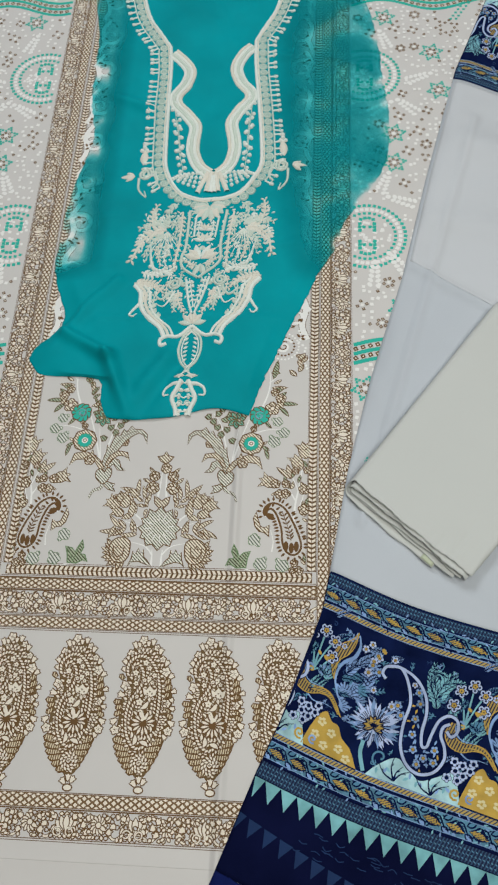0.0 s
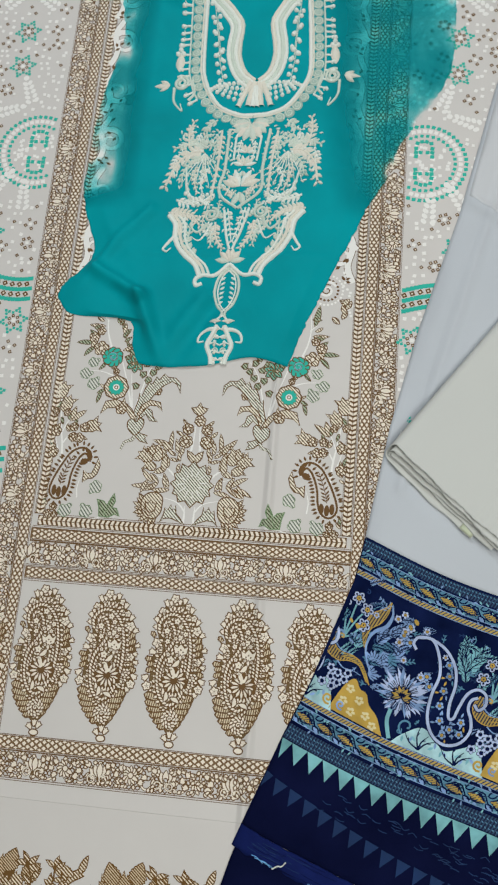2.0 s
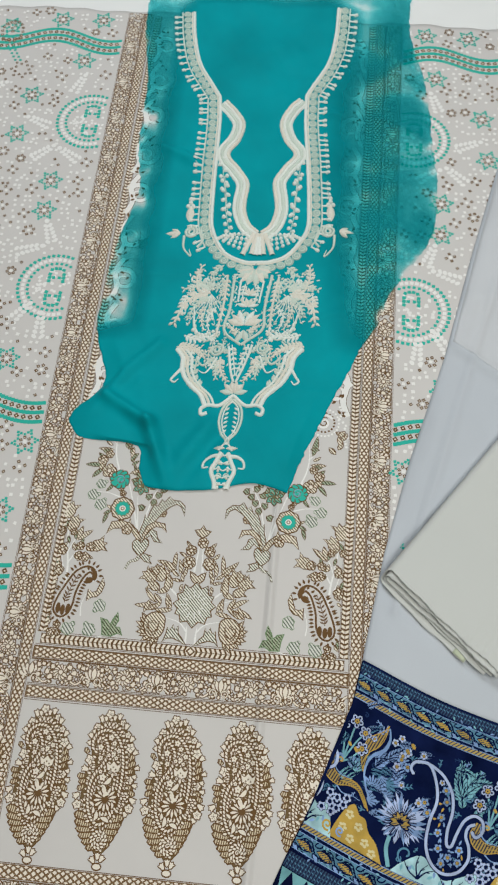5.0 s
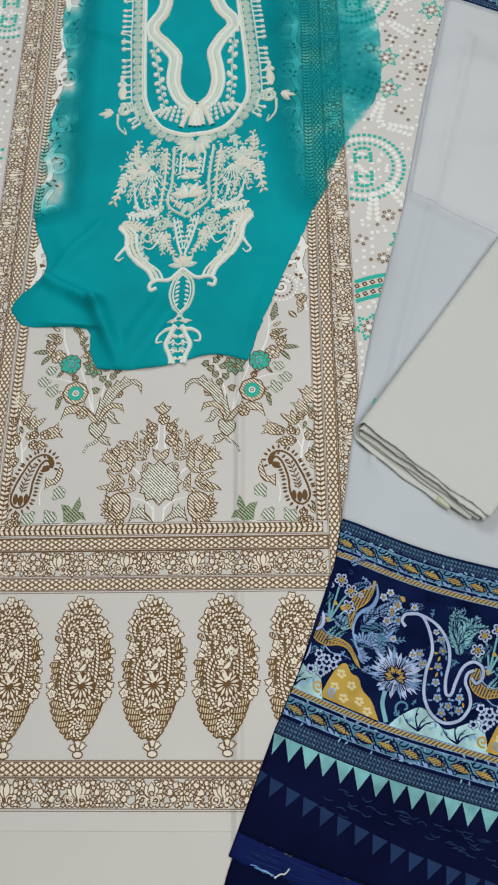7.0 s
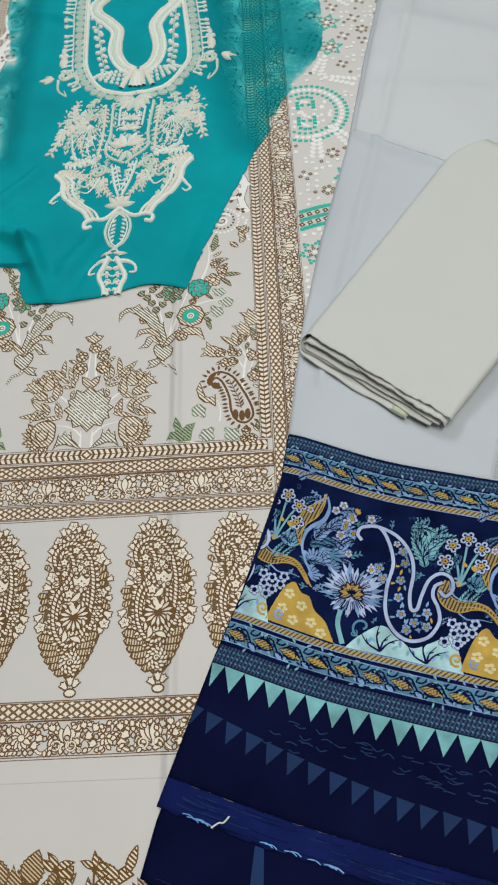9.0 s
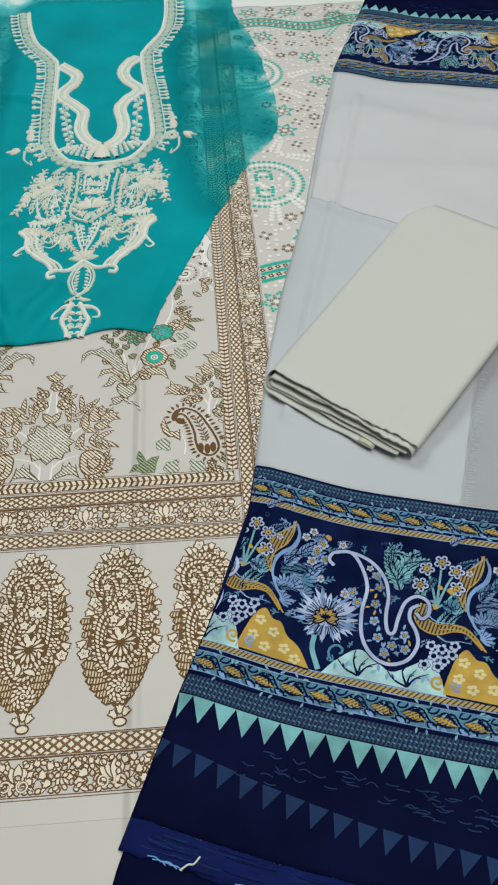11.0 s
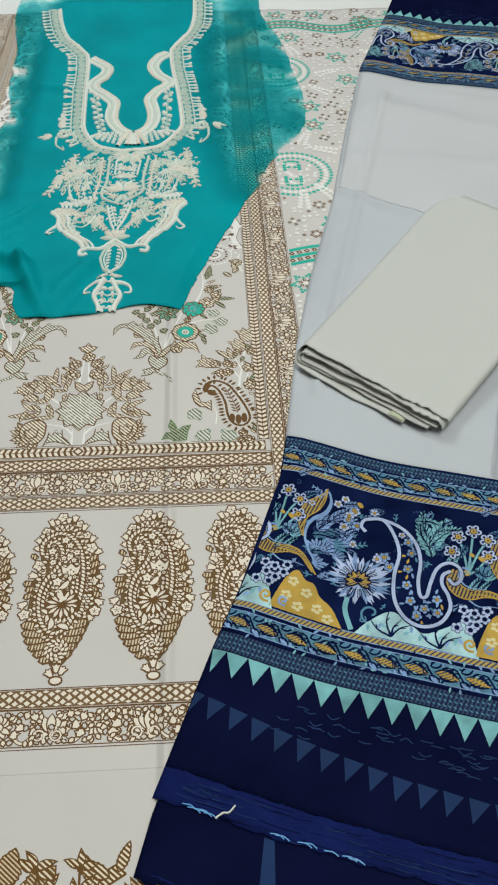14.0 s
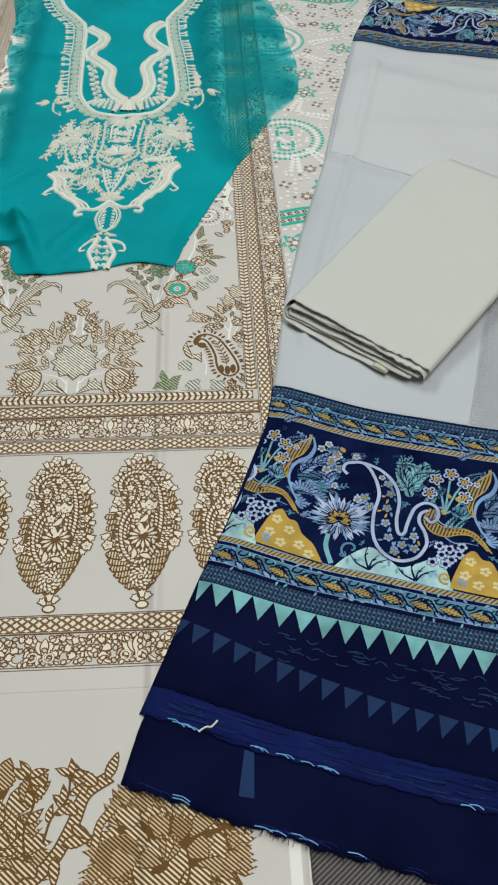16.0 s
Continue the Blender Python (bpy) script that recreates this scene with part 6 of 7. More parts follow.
def horn(k, left, right, ink="goldhatch", edge="gold"):
    """A curved leaf between two edges, hatched, with a bright rim."""
    a, c = smooth(left, 7), smooth(right, 7)
    for n in range(len(a) - 1):
        k.add(k.put(np.array([a[n], a[n + 1], c[n + 1], c[n]])), ink, 5)
    k.stroke(a, 0.0030, "navy_ink", 4)
    k.stroke(a, 0.0013, edge, 6)
    k.stroke(c, 0.0013, edge, 6)


def fern(k, at, turn, size, n, ink, spread=1.5):
    """A fan of slim outlined leaves."""
    for j in range(n):
        a = turn + spread * (j / (n - 1) - 0.5)
        k.fill(at + petal(size * (1 - 0.12 * abs(j - (n - 1) / 2)), size * 0.27, 6, 1.2, 0.2) * np.exp(1j * a), ink, 5)
        k.stroke(at + np.array([0.35, 0.85]) * size * np.exp(1j * (a + 0.03)), 0.0009, "navy_ink", 6)


def acanthus(k, at, turn, size, ink, edge="navy_ink"):
    """A lobed leaf with a dark rib."""
    q = at + size * np.linspace(0, 1, 6) * np.exp(1j * (turn + np.linspace(-0.1, 0.2, 6)))
    for n in range(5):
        for e in (-1, 1):
            f = size * (0.42 - 0.05 * n)
            k.fill(q[n] + petal(f, f * 0.34, 6, 1.2, -0.5 * e) * np.exp(1j * (turn + e * 0.8)), ink, 5)
            k.stroke(q[n] + np.array([0.1, 0.8]) * f * np.exp(1j * (turn + e * 0.62)), 0.0008, edge, 6)
    k.stroke(q, 0.0012, edge, 6)


def field(k, b, rng):
    """One repeat of the paisley garden; b: where it starts across the scarf."""
    def c(u, v):
        return b + u + 1j * v
    # mustard hill with blossoms
    hill = smooth([c(0.036, 0.252), c(0.041, 0.228), c(0.048, 0.206), c(0.058, 0.196), c(0.069, 0.206), c(0.080, 0.208), c(0.090, 0.222), c(0.106, 0.232), c(0.122, 0.254)], 4)
    k.fill(offset(hill, 0.0022), "navy_ink", 3.5)
    k.fill(hill, "gold", 4)
    for u, v in ((0.056, 0.212), (0.052, 0.232), (0.074, 0.222), (0.068, 0.242), (0.090, 0.238), (0.104, 0.247)):
        for j in range(5):
            k.fill(c(u, v) + 0.0042 * np.exp(I2PI * j / 5) + round_shape(0.0026, 2, 0.2, n=8), "goldpale", 5)
    # mint hill with twigs
    mint = smooth([c(0.136, 0.255), c(0.148, 0.238), c(0.170, 0.219), c(0.190, 0.226), c(0.210, 0.238), c(0.232, 0.226), c(0.252, 0.213), c(0.262, 0.228), c(0.273, 0.255)], 4)
    k.fill(mint, "hillmint", 4)
    for j in range(12):
        q = c(0.150 + 0.0095 * j, 0.249 - 0.004 * (j % 3))
        k.fill(q + petal(0.010, 0.004, 5) * np.exp(1j * rng.uniform(3.6, 5.8)), "sky" if j % 2 else "mint", 5)
    for u, v, s in ((0.176, 0.250, 1.9), (0.230, 0.252, 1.8)):
        for a, l in ((4.3, 0.020), (5.3, 0.016), (3.5, 0.018), (4.8, 0.013)):
            q = smooth([c(u, v), c(u, v) + 0.5 * s * l * np.exp(1j * a), c(u, v) + s * l * np.exp(1j * (a + 0.25))], 3)
            k.stroke(q, 0.0028, "navy_ink", 6, taper=True)
            k.stroke(np.array([q[3], q[3] + 0.006 * np.exp(1j * (a + 0.8))]), 0.0013, "navy_ink", 6)
    # the spiky blue flower
    f = c(0.128, 0.187)
    for j in range(58):
        a = 2 * math.pi * j / 58 + rng.uniform(-0.08, 0.08)
        l = 0.039 * rng.uniform(0.75, 1.08) * (1.0 if math.sin(a) < 0.5 else 0.85)
        k.fill(f + petal(l, 0.0078, 6, 0.7, rng.uniform(-0.25, 0.25)) * np.exp(1j * a), "pale" if j % 3 else "sky", 6 + j % 2)
        k.stroke(np.array([f + 0.012 * np.exp(1j * (a + 0.06)), f + 0.024 * np.exp(1j * (a + 0.06))]), 0.0010, "navy_ink", 9)
    for j in range(9):
        k.lined(f + 0.002j + petal(0.0150, 0.0050, 6) * np.exp(1j * (2.6 + 0.50 * j)), "gold" if j % 2 else "goldfine", "navy_ink", 0.0008, 10)
    for j in range(5):
        k.fill(f + 0.003j + petal(0.008, 0.003, 5) * np.exp(1j * (3.6 + 0.5 * j)), "navy_ink", 13)
    k.stroke(smooth([c(0.120, 0.212), c(0.121, 0.230), c(0.132, 0.252)], 5), 0.0058, "mint", 5)
    k.stroke(c(0.150, 0.226) + coil(0.016, 1.1, 18, 0.4), 0.0028, "aqua", 3)
    # the great scroll
    hook = [c(0.124, 0.117), c(0.117, 0.110), c(0.121, 0.099), c(0.140, 0.094)]
    inner = smooth(hook + [c(0.165, 0.101), c(0.185, 0.120), c(0.194, 0.145), c(0.195, 0.172), c(0.200, 0.191), c(0.207, 0.190), c(0.209, 0.172), c(0.214, 0.150), c(0.226, 0.139), c(0.239, 0.143), c(0.243, 0.157), c(0.236, 0.167), c(0.228, 0.161)], 5)
    outer = smooth(hook[2:] + [c(0.156, 0.110), c(0.168, 0.138), c(0.167, 0.170), c(0.172, 0.201), c(0.186, 0.222), c(0.206, 0.230), c(0.226, 0.221), c(0.235, 0.201), c(0.231, 0.184), c(0.222, 0.170), c(0.222, 0.157), c(0.230, 0.150)], 5)
    for path in (inner, outer):
        k.stroke(path, 0.0068, "navy_ink", 7)
        k.stroke(path, 0.0042, "pale", 8)
    for u, v in ((0.182, 0.135), (0.181, 0.158), (0.183, 0.180), (0.190, 0.200), (0.207, 0.207), (0.219, 0.192), (0.222, 0.209), (0.176, 0.120), (0.200, 0.218)):
        small_flower(k, c(u, v), 0.0062, rng)
        for a in (0.7, 2.4, 4.4):
            k.fill(c(u, v) + 0.007 * np.exp(1j * a) + petal(0.008, 0.003, 4) * np.exp(1j * (a + 0.5)), rng.choice(("sky", "aqua", "sky", "gold")), 6)
    # mustard leaf with its blue crescent, and the mustard wave
    def g(*p):
        return [b + sc(*q) for q in p]
    horn(k, g((346, 165), (325, 185), (280, 205), (258, 245), (262, 280), (272, 305)), g((346, 165), (338, 200), (318, 228), (286, 248), (274, 275), (273, 305)))
    k.stroke(smooth(g((350, 172), (356, 205), (340, 236), (305, 252), (284, 275), (278, 312), (296, 360)), 6), 0.0058, "sky", 7, swell=np.concatenate([np.linspace(0.3, 1, 12), np.linspace(1, 0.35, 25)]))
    k.stroke(smooth(g((286, 318), (288, 345), (305, 375), (318, 400)), 5), 0.0032, "sky", 7, taper=True)
    horn(k, g((150, 262), (126, 292), (140, 330), (180, 352), (230, 352), (270, 368), (310, 418)), g((166, 268), (160, 300), (180, 322), (215, 332), (250, 342), (285, 372), (312, 420)))
    horn(k, g((190, 340), (225, 345), (262, 362), (300, 412)), g((205, 330), (240, 336), (275, 358), (306, 412)), "goldfine")
    k.stroke(smooth(g((192, 270), (178, 262), (164, 274), (166, 298), (186, 318), (225, 330)), 5), 0.0036, "sky", 7, taper=True)
    k.stroke(b + sc(185, 280) + coil(0.0055, 1.1, 12, 2.0), 0.0022, "gold", 7)
    k.stroke(smooth(g((180, 355), (205, 375), (240, 380), (275, 392)), 5), 0.0020, "sky", 7, taper=True)
    # outlined foliage
    for x, y, a, s in ((310, 262, -0.5, 0.034), (362, 250, -0.9, 0.030), (300, 300, -0.3, 0.026), (340, 285, 0.1, 0.026), (268, 190, -0.8, 0.026), (240, 205, -1.0, 0.026), (395, 210, -0.4, 0.024), (470, 230, -0.5, 0.018), (500, 365, -0.6, 0.016), (300, 345, -0.2, 0.024), (425, 235, -1.2, 0.020), (120, 375, -0.8, 0.018)):
        acanthus(k, b + sc(x, y), a, s, rng.choice(("sky", "sky", "aqua")))
    for x, y, a in ((222, 300, -1.4), (326, 350, -1.0), (388, 330, -1.2), (360, 330, -0.4)):
        fern(k, b + sc(x, y), a, 0.022, 5, rng.choice(("sky", "aqua")))
    for x, y, a, s in ((655, 345, -1.1, 0.046), (640, 300, -1.9, 0.034), (670, 300, -0.5, 0.034), (610, 262, -0.2, 0.030), (140, 250, -1.2, 0.034)):
        acanthus(k, b + sc(x, y), a, s, "mint")
    for x, y, r in ((245, 245, 0.0060), (430, 232, 0.0068), (400, 195, 0.0058), (396, 276, 0.0068)):
        small_flower(k, b + sc(x, y), r, rng, "pale")
    for x, y, r in ((210, 230, 0.003), (235, 245, 0.0036), (445, 212, 0.0038)):
        k.fill(b + sc(x, y) + round_shape(r, 2, 0.3, 9, 0.7), "gold", 8)
    # feathered foliage in the open ground
    for x, y, x1, y1, ink in ((548, 952, 592, 918, "sky"), (578, 950, 606, 960, "sky"), (572, 925, 556, 948, "sky"), (598, 962, 622, 945, "sky"), (520, 892, 548, 882, "sky"), (478, 905, 462, 930, "aqua"), (600, 985, 622, 992, "sky"), (640, 930, 668, 912, "sky"),
                              (752, 1002, 742, 962, "mint"), (748, 985, 722, 942, "mint"), (750, 975, 778, 930, "mint"), (745, 965, 735, 925, "mint"), (470, 985, 492, 958, "mint"), (488, 985, 510, 965, "mint"), (842, 930, 870, 915, "sky"), (826, 1030, 850, 1042, "aqua")):
        q, q1 = b + garden(x, y), b + garden(x1, y1)
        acanthus(k, q, np.angle(q1 - q), abs(q1 - q), ink)
    for x, y, a, ink in ((545, 988, -1.9, "sky"), (560, 968, 0.3, "sky"), (538, 1012, -0.5, "sky"), (502, 968, -1.6, "mint"), (655, 1008, -1.2, "pale"), (575, 1000, -0.6, "sky")):
        fern(k, b + garden(x, y), a, 0.018, 5, ink)
    for x, y, r in ((586, 904, 0.0060), (606, 924, 0.0064), (652, 918, 0.0056), (655, 1002, 0.0060), (612, 975, 0.0050), (700, 960, 0.0046), (538, 905, 0.0048)):
        small_flower(k, b + garden(x, y), r, rng, "pale")
    # flower clusters on a mint stem
    for u, v, r in ((0.250, 0.087, 0.0104), (0.268, 0.097, 0.0104), (0.271, 0.120, 0.0104), (0.228, 0.122, 0.0104), (0.233, 0.099, 0.0100)):
        small_flower(k, c(u, v), r, rng, "pale")
        k.stroke(smooth([c(u, v), c((u + 0.25) / 2, v + 0.02), c(0.250, 0.150)], 4), 0.0026, "mint", 4)
    spray(k, c(0.203, 0.112), -1.5, 0.030, 4, "mint", rng)
    spray(k, c(0.200, 0.128), -2.3, 0.020, 3, "mint", rng)
    spray(k, c(0.206, 0.126), -0.9, 0.020, 3, "aqua", rng)
    spray(k, c(0.285, 0.088), -0.9, 0.020, 3, "sky", rng)
    for u, v, a, s in ((0.088, 0.090, -0.6, 0.020), (0.078, 0.118, -0.9, 0.026), (0.100, 0.122, -1.3, 0.022), (0.072, 0.148, -0.3, 0.022), (0.092, 0.150, -0.9, 0.022), (0.066, 0.168, 0.5, 0.020), (0.110, 0.098, -0.2, 0.016), (0.112, 0.144, -0.6, 0.018), (0.098, 0.168, 0.1, 0.018)):
        spray(k, c(u, v), a, s, 3, rng.choice(("sky", "sky", "aqua")), rng)
    for u, v in ((0.104, 0.090), (0.112, 0.112), (0.100, 0.106), (0.152, 0.148), (0.160, 0.160)):
        small_flower(k, c(u, v), 0.0070, rng)
    spray(k, c(0.040, 0.152), -1.7, 0.024, 3, "aqua", rng)
    for u, v in ((0.030, 0.200), (0.042, 0.205), (0.022, 0.210), (0.034, 0.214), (0.018, 0.198), (0.044, 0.194), (0.028, 0.222), (0.013, 0.222)):
        small_flower(k, c(u, v), 0.0068, rng, "pale", "navy_ink")
    k.stroke(c(0.030, 0.240) + coil(0.0085, 1.3, 14, 1.0), 0.0030, "gold", 5)
    k.stroke(c(0.283, 0.240) + coil(0.0070, 1.3, 14, 1.0), 0.0026, "sky", 5)
    for j in range(46):
        q = c(rng.uniform(0.0, 0.23), rng.uniform(0.068, 0.215))
        spray(k, q, rng.uniform(0, 6.28), rng.uniform(0.009, 0.016), 2, rng.choice(("sky", "aqua", "aqua", "tri_dark")), rng, 2.2)
    for j in range(16):
        q = c(rng.uniform(0.0, 0.23), rng.uniform(0.07, 0.24))
        k.stroke(q + coil(rng.uniform(0.004, 0.009), 1.0, 9, rng.uniform(0, 6)), 0.0016, "aqua" if j % 3 == 0 else "tri_dark", 2)


def border_print(far):
    rng = random.Random(17)
    k = ScarfInk(0.00012)
    level(k, 0.008, 0.020, "twist", 1)
    level(k, 0.0, 0.0030, "navy_ink", 2)
    leaf_band(k, 0.0315, 0.026, rng)
    for v in (0.0515, 0.2590):
        level(k, v, 0.0066, "rope", 2)
        level(k, v - 0.0040, 0.0012, "sky", 3)
        level(k, v + 0.0040, 0.0012, "sky", 3)
    level(k, 0.157, 0.199, "navy_ink", 1)
    for j in (-1, 0, 1):
        field(k, 0.232 * j, rng)
    leaf_band(k, 0.2805, 0.028, rng)
    level(k, 0.309, 0.022, "twist", 1)
    for v in (0.3025, 0.3085, 0.3145):
        for u in np.arange(-0.14, 0.5, 0.0056):
            k.fill(u + 1j * v + petal(0.0042, 0.0018, 4) * np.exp(0.5j), "aqua" if int(u * 180) % 2 == 0 else "band", 3)
    for v in (0.003, 0.009):
        for u in np.arange(-0.14, 0.5, 0.0056):
            k.fill(u + 1j * v + petal(0.0042, 0.0019, 4) * np.exp(0.5j), "aqua", 3)
    for j in range(26):
        u = -0.14 + 0.0246 * j
        k.fill(np.array([u, u + 0.0246, u + 0.0135]) + 1j * np.array([0.3215, 0.3215, 0.3490]), "tri", 3)
    for u in np.arange(-0.14, 0.5, 0.011):
        for v in (0.0185, 0.0445, 0.2675, 0.2935):
            k.fill(u + rng.uniform(-0.002, 0.002) + 1j * v + petal(0.0068, 0.0026, 4) * np.exp(1j * rng.uniform(0, 6.28)), rng.choice(("sky", "mint", "navy_ink")), 3.5)
    # a second, deeper row that shows dimly through the weave
    for j in range(0 if far else 24):
        u = -0.12 + 0.0248 * j
        v = 0.3790 + 0.12 * (u - 0.03) if u < 0.2 else 0.3995 + 0.04 * (u - 0.2)
        k.fill(np.array([u, u + 0.0205, u + 0.006]) + 1j * np.array([v, v + 0.002, v + 0.024]), "tri_dark", 3)
    for j in range(70):
        u, v = rng.uniform(0.06, 0.40), rng.uniform(0.355, 0.385)
        k.stroke(smooth([u + 1j * v, u + 0.006 + 1j * (v + rng.uniform(-0.004, 0.004)), u + 0.013 + 1j * v], 3), 0.0012, "tri_dark", 2)
    k.keep(far=far)
    if far:
        k.build("border_print", scarf, scarf_z, lambda p: scarf_place(p.real - 0.076 + 1j * (-1.088 - p.imag)), "blue, mint and mustard paisley garden print")
    else:
        k.build("border_print", scarf, scarf_z, scarf_place, "blue, mint and mustard paisley garden print")


border_print(False)
border_print(True)

# loose threads along the torn ends
rng = random.Random(41)
k = ScarfInk()
for j in range(150):
    u = rng.uniform(0.0, 0.40)
    v = 0.4565 + rng.uniform(0, 0.028)
    k.stroke(np.linspace(u, u + rng.uniform(0.01, 0.05), 7) + 1j * (v + 0.001 * np.sin(np.linspace(0, 3, 7))), 0.0006, rng.choice(("navy_mid", "navy", "navy_mid", "tri_dark")), 2)
# short bright strokes: the frayed edge's glints put in as colour
for j in range(16):
    u = rng.choice((0.02, 0.10, 0.12, 0.16, 0.30)) + rng.uniform(-0.015, 0.02)
    k.stroke(smooth([u + 0.4845j, u + 0.008 + 0.4835j, u + 0.014 + 0.486j], 4) + 1j * rng.uniform(-0.002, 0.001), 0.0010, "glint", 4)
k.keep()
k.build("frayed_threads", scarf, scarf_z, scarf_place, "loose blue threads with painted bright glints")
k = ScarfInk()
# every third stroke here is a painted glint, the others are threads
for j in range(26):
    u = rng.choice((0.03, 0.15, 0.17, 0.24, 0.36)) + rng.uniform(-0.03, 0.03)
    k.stroke(smooth([u + 0.552j, u + 0.010 + 0.551j, u + 0.018 + 0.553j], 4) + 1j * rng.uniform(-0.003, 0.002), 0.0010, "glint" if j % 3 == 0 else "navy_mid", 4)
for j in range(120):
    u = rng.uniform(0.005, 0.40)
    k.stroke(np.array([u + 0.550j, u + rng.uniform(-0.004, 0.004) + 1j * rng.uniform(0.556, 0.562)]), 0.0006, "navy", 2)
k.fill(np.array([0.096 + 0.488j, 0.106 + 0.488j, 0.118 + 0.530j, 0.103 + 0.532j]), "tri_dark", 2)
k.keep()
k.build("torn_edge_threads", scarf, lambda x, y: scarf_z(x, y) - 0.0022, scarf_place, "loose navy threads at the torn edge")
k = Cords()
k.at(0)
q = scarf_place(smooth([0.047 + 0.487j, 0.053 + 0.480j, 0.058 + 0.478j, 0.062 + 0.470j], 5))
k.cord(q, 0.0016, "thread_white", 1.0)
k.build("white_thread", scarf, lambda x, y: scarf_z(x, y) + 0.001, label="short white loose thread")
k = ScarfInk()
for u in np.arange(0.268, 0.408, 0.004):
    k.stroke(np.linspace(u - 1.05j, u - 0.004j, 130), 0.0042, "lilac_dim", 1)
for v in np.arange(-0.40, -0.004, 0.0022):
    k.stroke(np.array([0.262 + 1j * v, 0.276 + rng.uniform(-0.003, 0.004) + 1j * (v + rng.uniform(-0.002, 0.002))]), 0.0007, "lilac", 4)
k.build("fringed_selvage", scarf, scarf_z, scarf_place, "single grey layer beside a fringed selvage")

k = ScarfInk()
for j in range(90):
    u = rng.uniform(-0.08, 0.40)
    k.stroke(np.array([u - 1.636j, u + rng.uniform(-0.005, 0.005) - 1j * rng.uniform(1.642, 1.654)]), 0.0008, "navy", 2)
k.build("far_frayed_threads", scarf, scarf_z, scarf_place, "loose navy threads at the torn edge")

# ---- cloths that peep out below the scarf ----
under = thing("dark_cloth", "grey-brown hatched cloth lying under the scarf end", "fabric")
gx, gy = np.meshgrid(np.linspace(0.276, 0.500, 40), np.linspace(-0.98, -0.60, 50))
sheet("cloth", np.stack([gx, gy, 0.0012 + 0.0006 * waves(gx, gy, 0.1, 1.0)], -1), M["dark_weave"], under)
pale = thing("peach_cloth", "peach and brown printed cloth beside the scarf end", "fabric")
gx, gy = np.meshgrid(np.linspace(0.506, 1.0, 40), np.linspace(-0.98, -0.575, 50))
sheet("cloth", np.stack([gx, gy, 0.0012 + 0.0006 * waves(gx, gy, 0.1, 2.0)], -1), M["peach"], pale)

# ---- the folded sage cloth ----


stack = thing("folded_trouser_fabric", "neatly folded pale sage cotton cloth lying on the scarf", "fabric")
SA, SB, ST, SD = 0.313 + 0.066j, 0.494 - 0.088j, 0.605 + 0.458j, 0.815 + 0.290j
OUT = (SB - SA) / abs(SB - SA) * -1j  # away from the pile, across its open side
WIDE = abs(SB - SA)


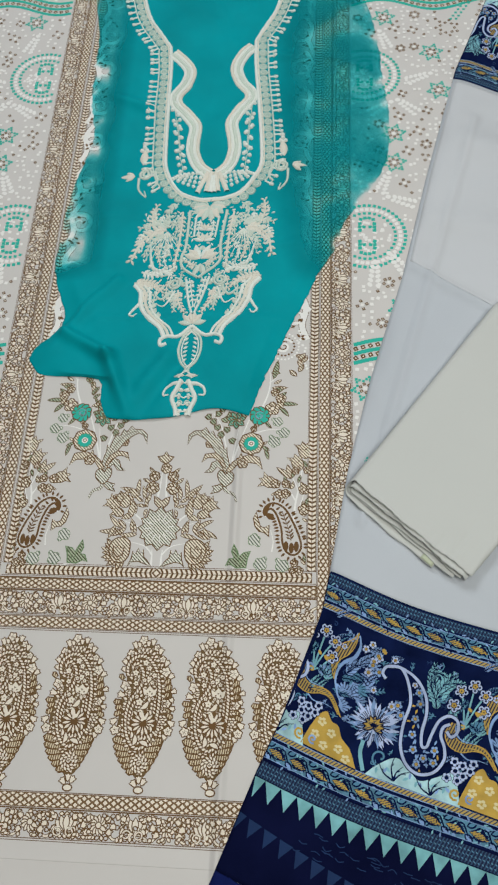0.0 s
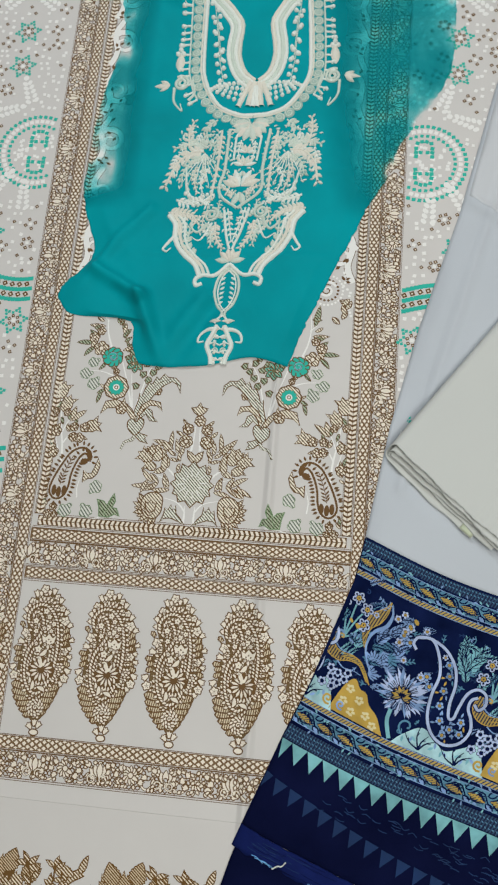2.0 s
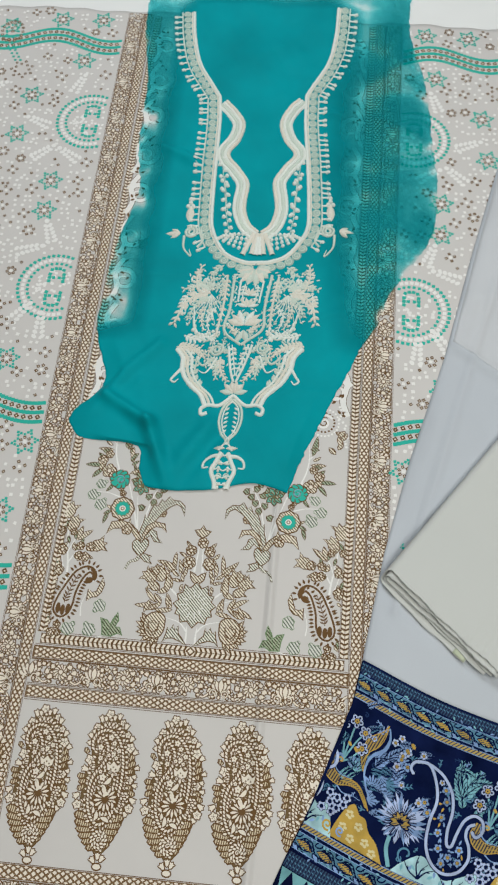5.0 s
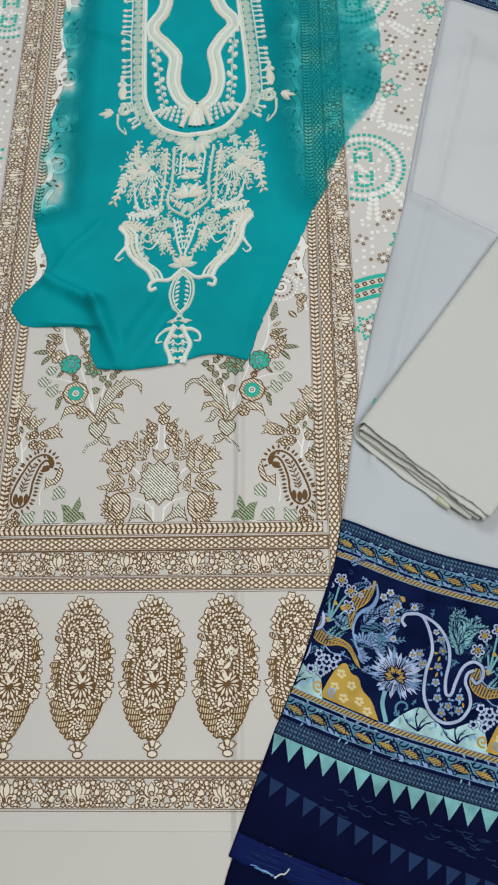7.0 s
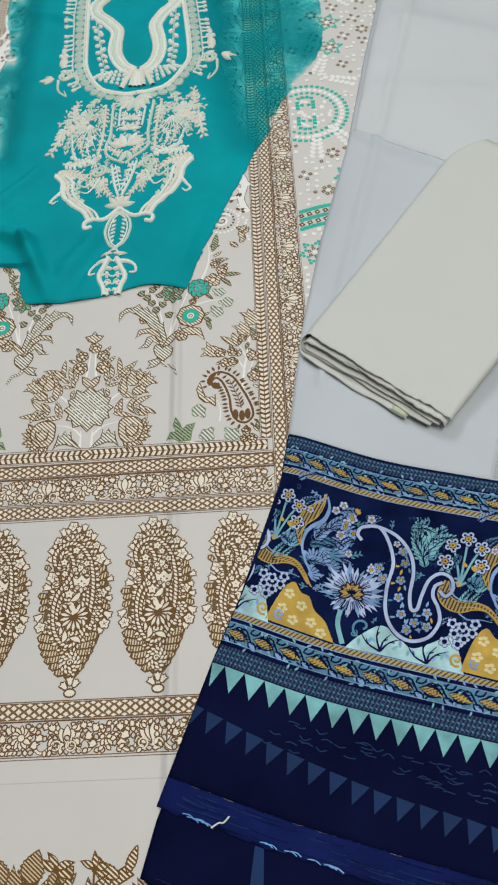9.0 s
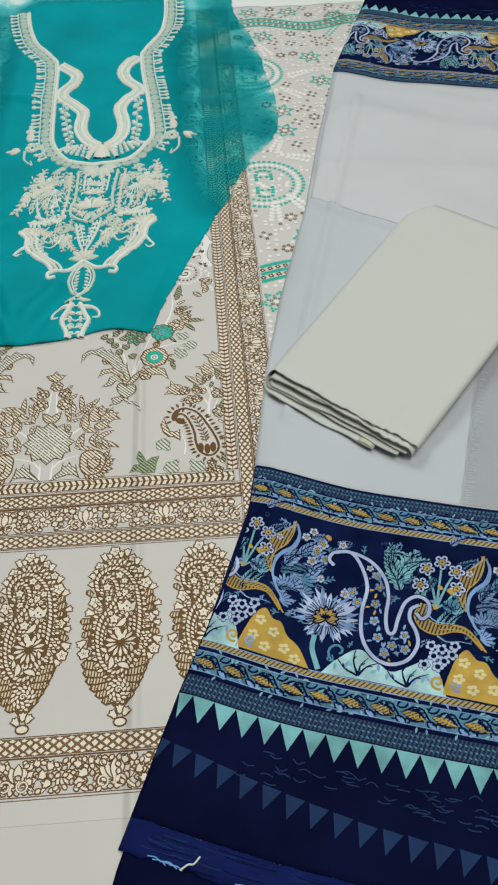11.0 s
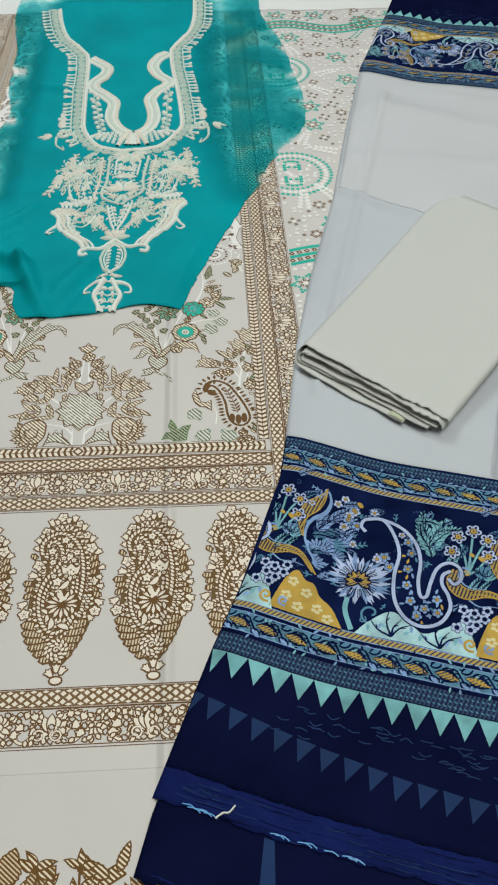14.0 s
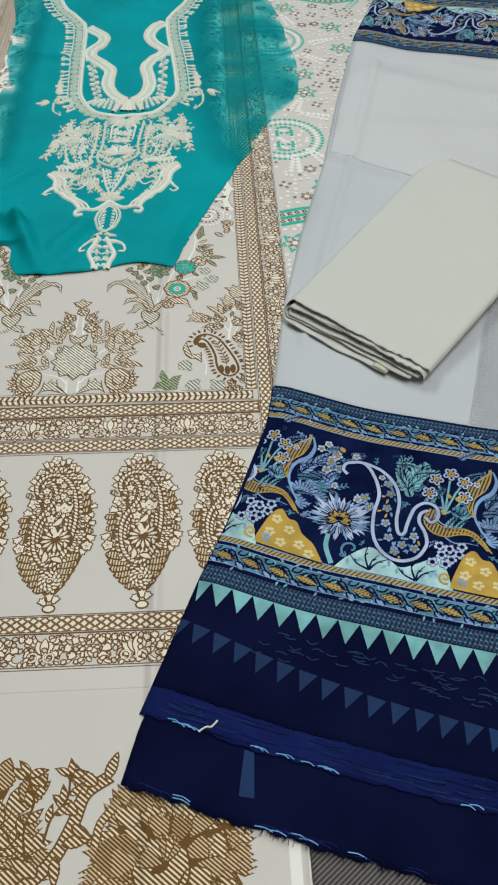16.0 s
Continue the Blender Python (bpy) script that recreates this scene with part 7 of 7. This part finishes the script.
def folded_sheet(name, low, high, left, right, low_right, shift, low_shift, seed, label=""):
    """One cloth of the pile, folded over along the pile's long edge: under side, round fold, upper side and a pressed-down end.
    low, high: heights of both sides; left, right, low_right: reach across the pile; shift, low_shift: how far the open end sticks out."""
    r = (high - low) / 2
    turn = [radians(a) for a in range(-80, 81, 20)]
    under = [(u, low, 0.0) for u in np.linspace(low_right, left + 0.8 * r, 14)]
    bend = [(left + 0.8 * r * (1 - math.cos(a)), low + r + r * math.sin(a), 0.5 + 0.5 * math.sin(a)) for a in turn]
    over = [(u, high, 1.0) for u in np.linspace(left + 0.8 * r, right - 0.006, 54)]
    close = [(right - 0.002, high - 0.0010, 1.0), (right + 0.0012, high - 0.0040, 1.0), (right + 0.0018, high - 0.008, 1.0)]
    rows = []
    for v in np.concatenate([np.linspace(0, 0.16, 26), np.linspace(0.18, 1, 34)]):
        row = []
        for u, z, up in under + bend + over + close:
            a = u / WIDE
            ragged = (0.0011 * math.sin(u * 95 + seed) + 0.0006 * math.sin(u * 410 + 2 * seed) + 0.0016 * math.sin(u * 21 + 1.3 * seed)) * math.exp(-v / 0.02)
            p = SA * (1 - a) * (1 - v) + SB * a * (1 - v) + ST * (1 - a) * v + SD * a * v
            p = p + OUT * ((low_shift + (shift - low_shift) * up) * (1 - v) + ragged)
            y = v * abs(ST - SA)
            pucker = float(np.clip((a - 0.45) / 0.25, 0, 1)) * math.exp(-y / 0.022)
            z = z + pucker * up * (0.0017 * math.sin(u * 330 + 3 * math.sin(u * 80 + seed) + y * 60) - 0.0012)
            z = z + up * (0.0009 * math.sin(u * 24 + 1.7 * seed) + 0.0010 * math.sin(y * 15 + 2 * seed) + 0.0008 * math.sin(y * 7 + u * 19))
            z = z - up * 0.0016 * math.exp(-((u - 0.20 + 0.10 * y) / 0.004) ** 2) * math.exp(-((y - 0.05) / 0.05) ** 2)
            row.append((p.real, p.imag, z - (1 - up) * 0.0008 * math.sin(u * 33 + seed)))
        rows.append(row)
    g = np.array(rows)
    # the far corner by the fold is tucked round
    far = np.clip((np.linspace(0, 1, len(rows))[:, None] - 0.90) / 0.10, 0, 1) ** 2 * np.clip(1 - np.abs(g[..., 0] - g[:, 20:21, 0]) / 0.06, 0, 1)
    g[..., 0] += 0.024 * far
    g[..., 1] -= 0.018 * far
    return sheet(name, g, M["sage"], stack, 0.0012, label)


folded_sheet("outer_fold", 0.0150, 0.0390, 0.0, WIDE, WIDE * 0.78, 0.0, 0.021, 4.1)
folded_sheet("middle_fold", 0.0195, 0.0350, 0.005, WIDE * 0.985, WIDE * 0.92, 0.006, 0.014, 2.3)
folded_sheet("inner_fold", 0.0240, 0.0310, 0.009, WIDE * 0.975, WIDE * 0.96, 0.004, 0.010, 0.6)
corner_at = SA + OUT * 0.0215 + (SB - SA) * 0.68
strip = np.linspace(0, 1, 6)
along, inward = (SB - SA) / abs(SB - SA) * 0.022, -OUT * 0.020
gx = np.array([[(corner_at + along * a + inward * b) for a in strip] for b in strip])
sheet("selvage_strip", np.stack([gx.real, gx.imag, np.full(gx.shape, 0.0166) + 0.0008 * np.sin(np.linspace(0, 3, 6))[None, :]], -1), M["sage_strip"], stack, 0.0006, "shiny green selvage strip")
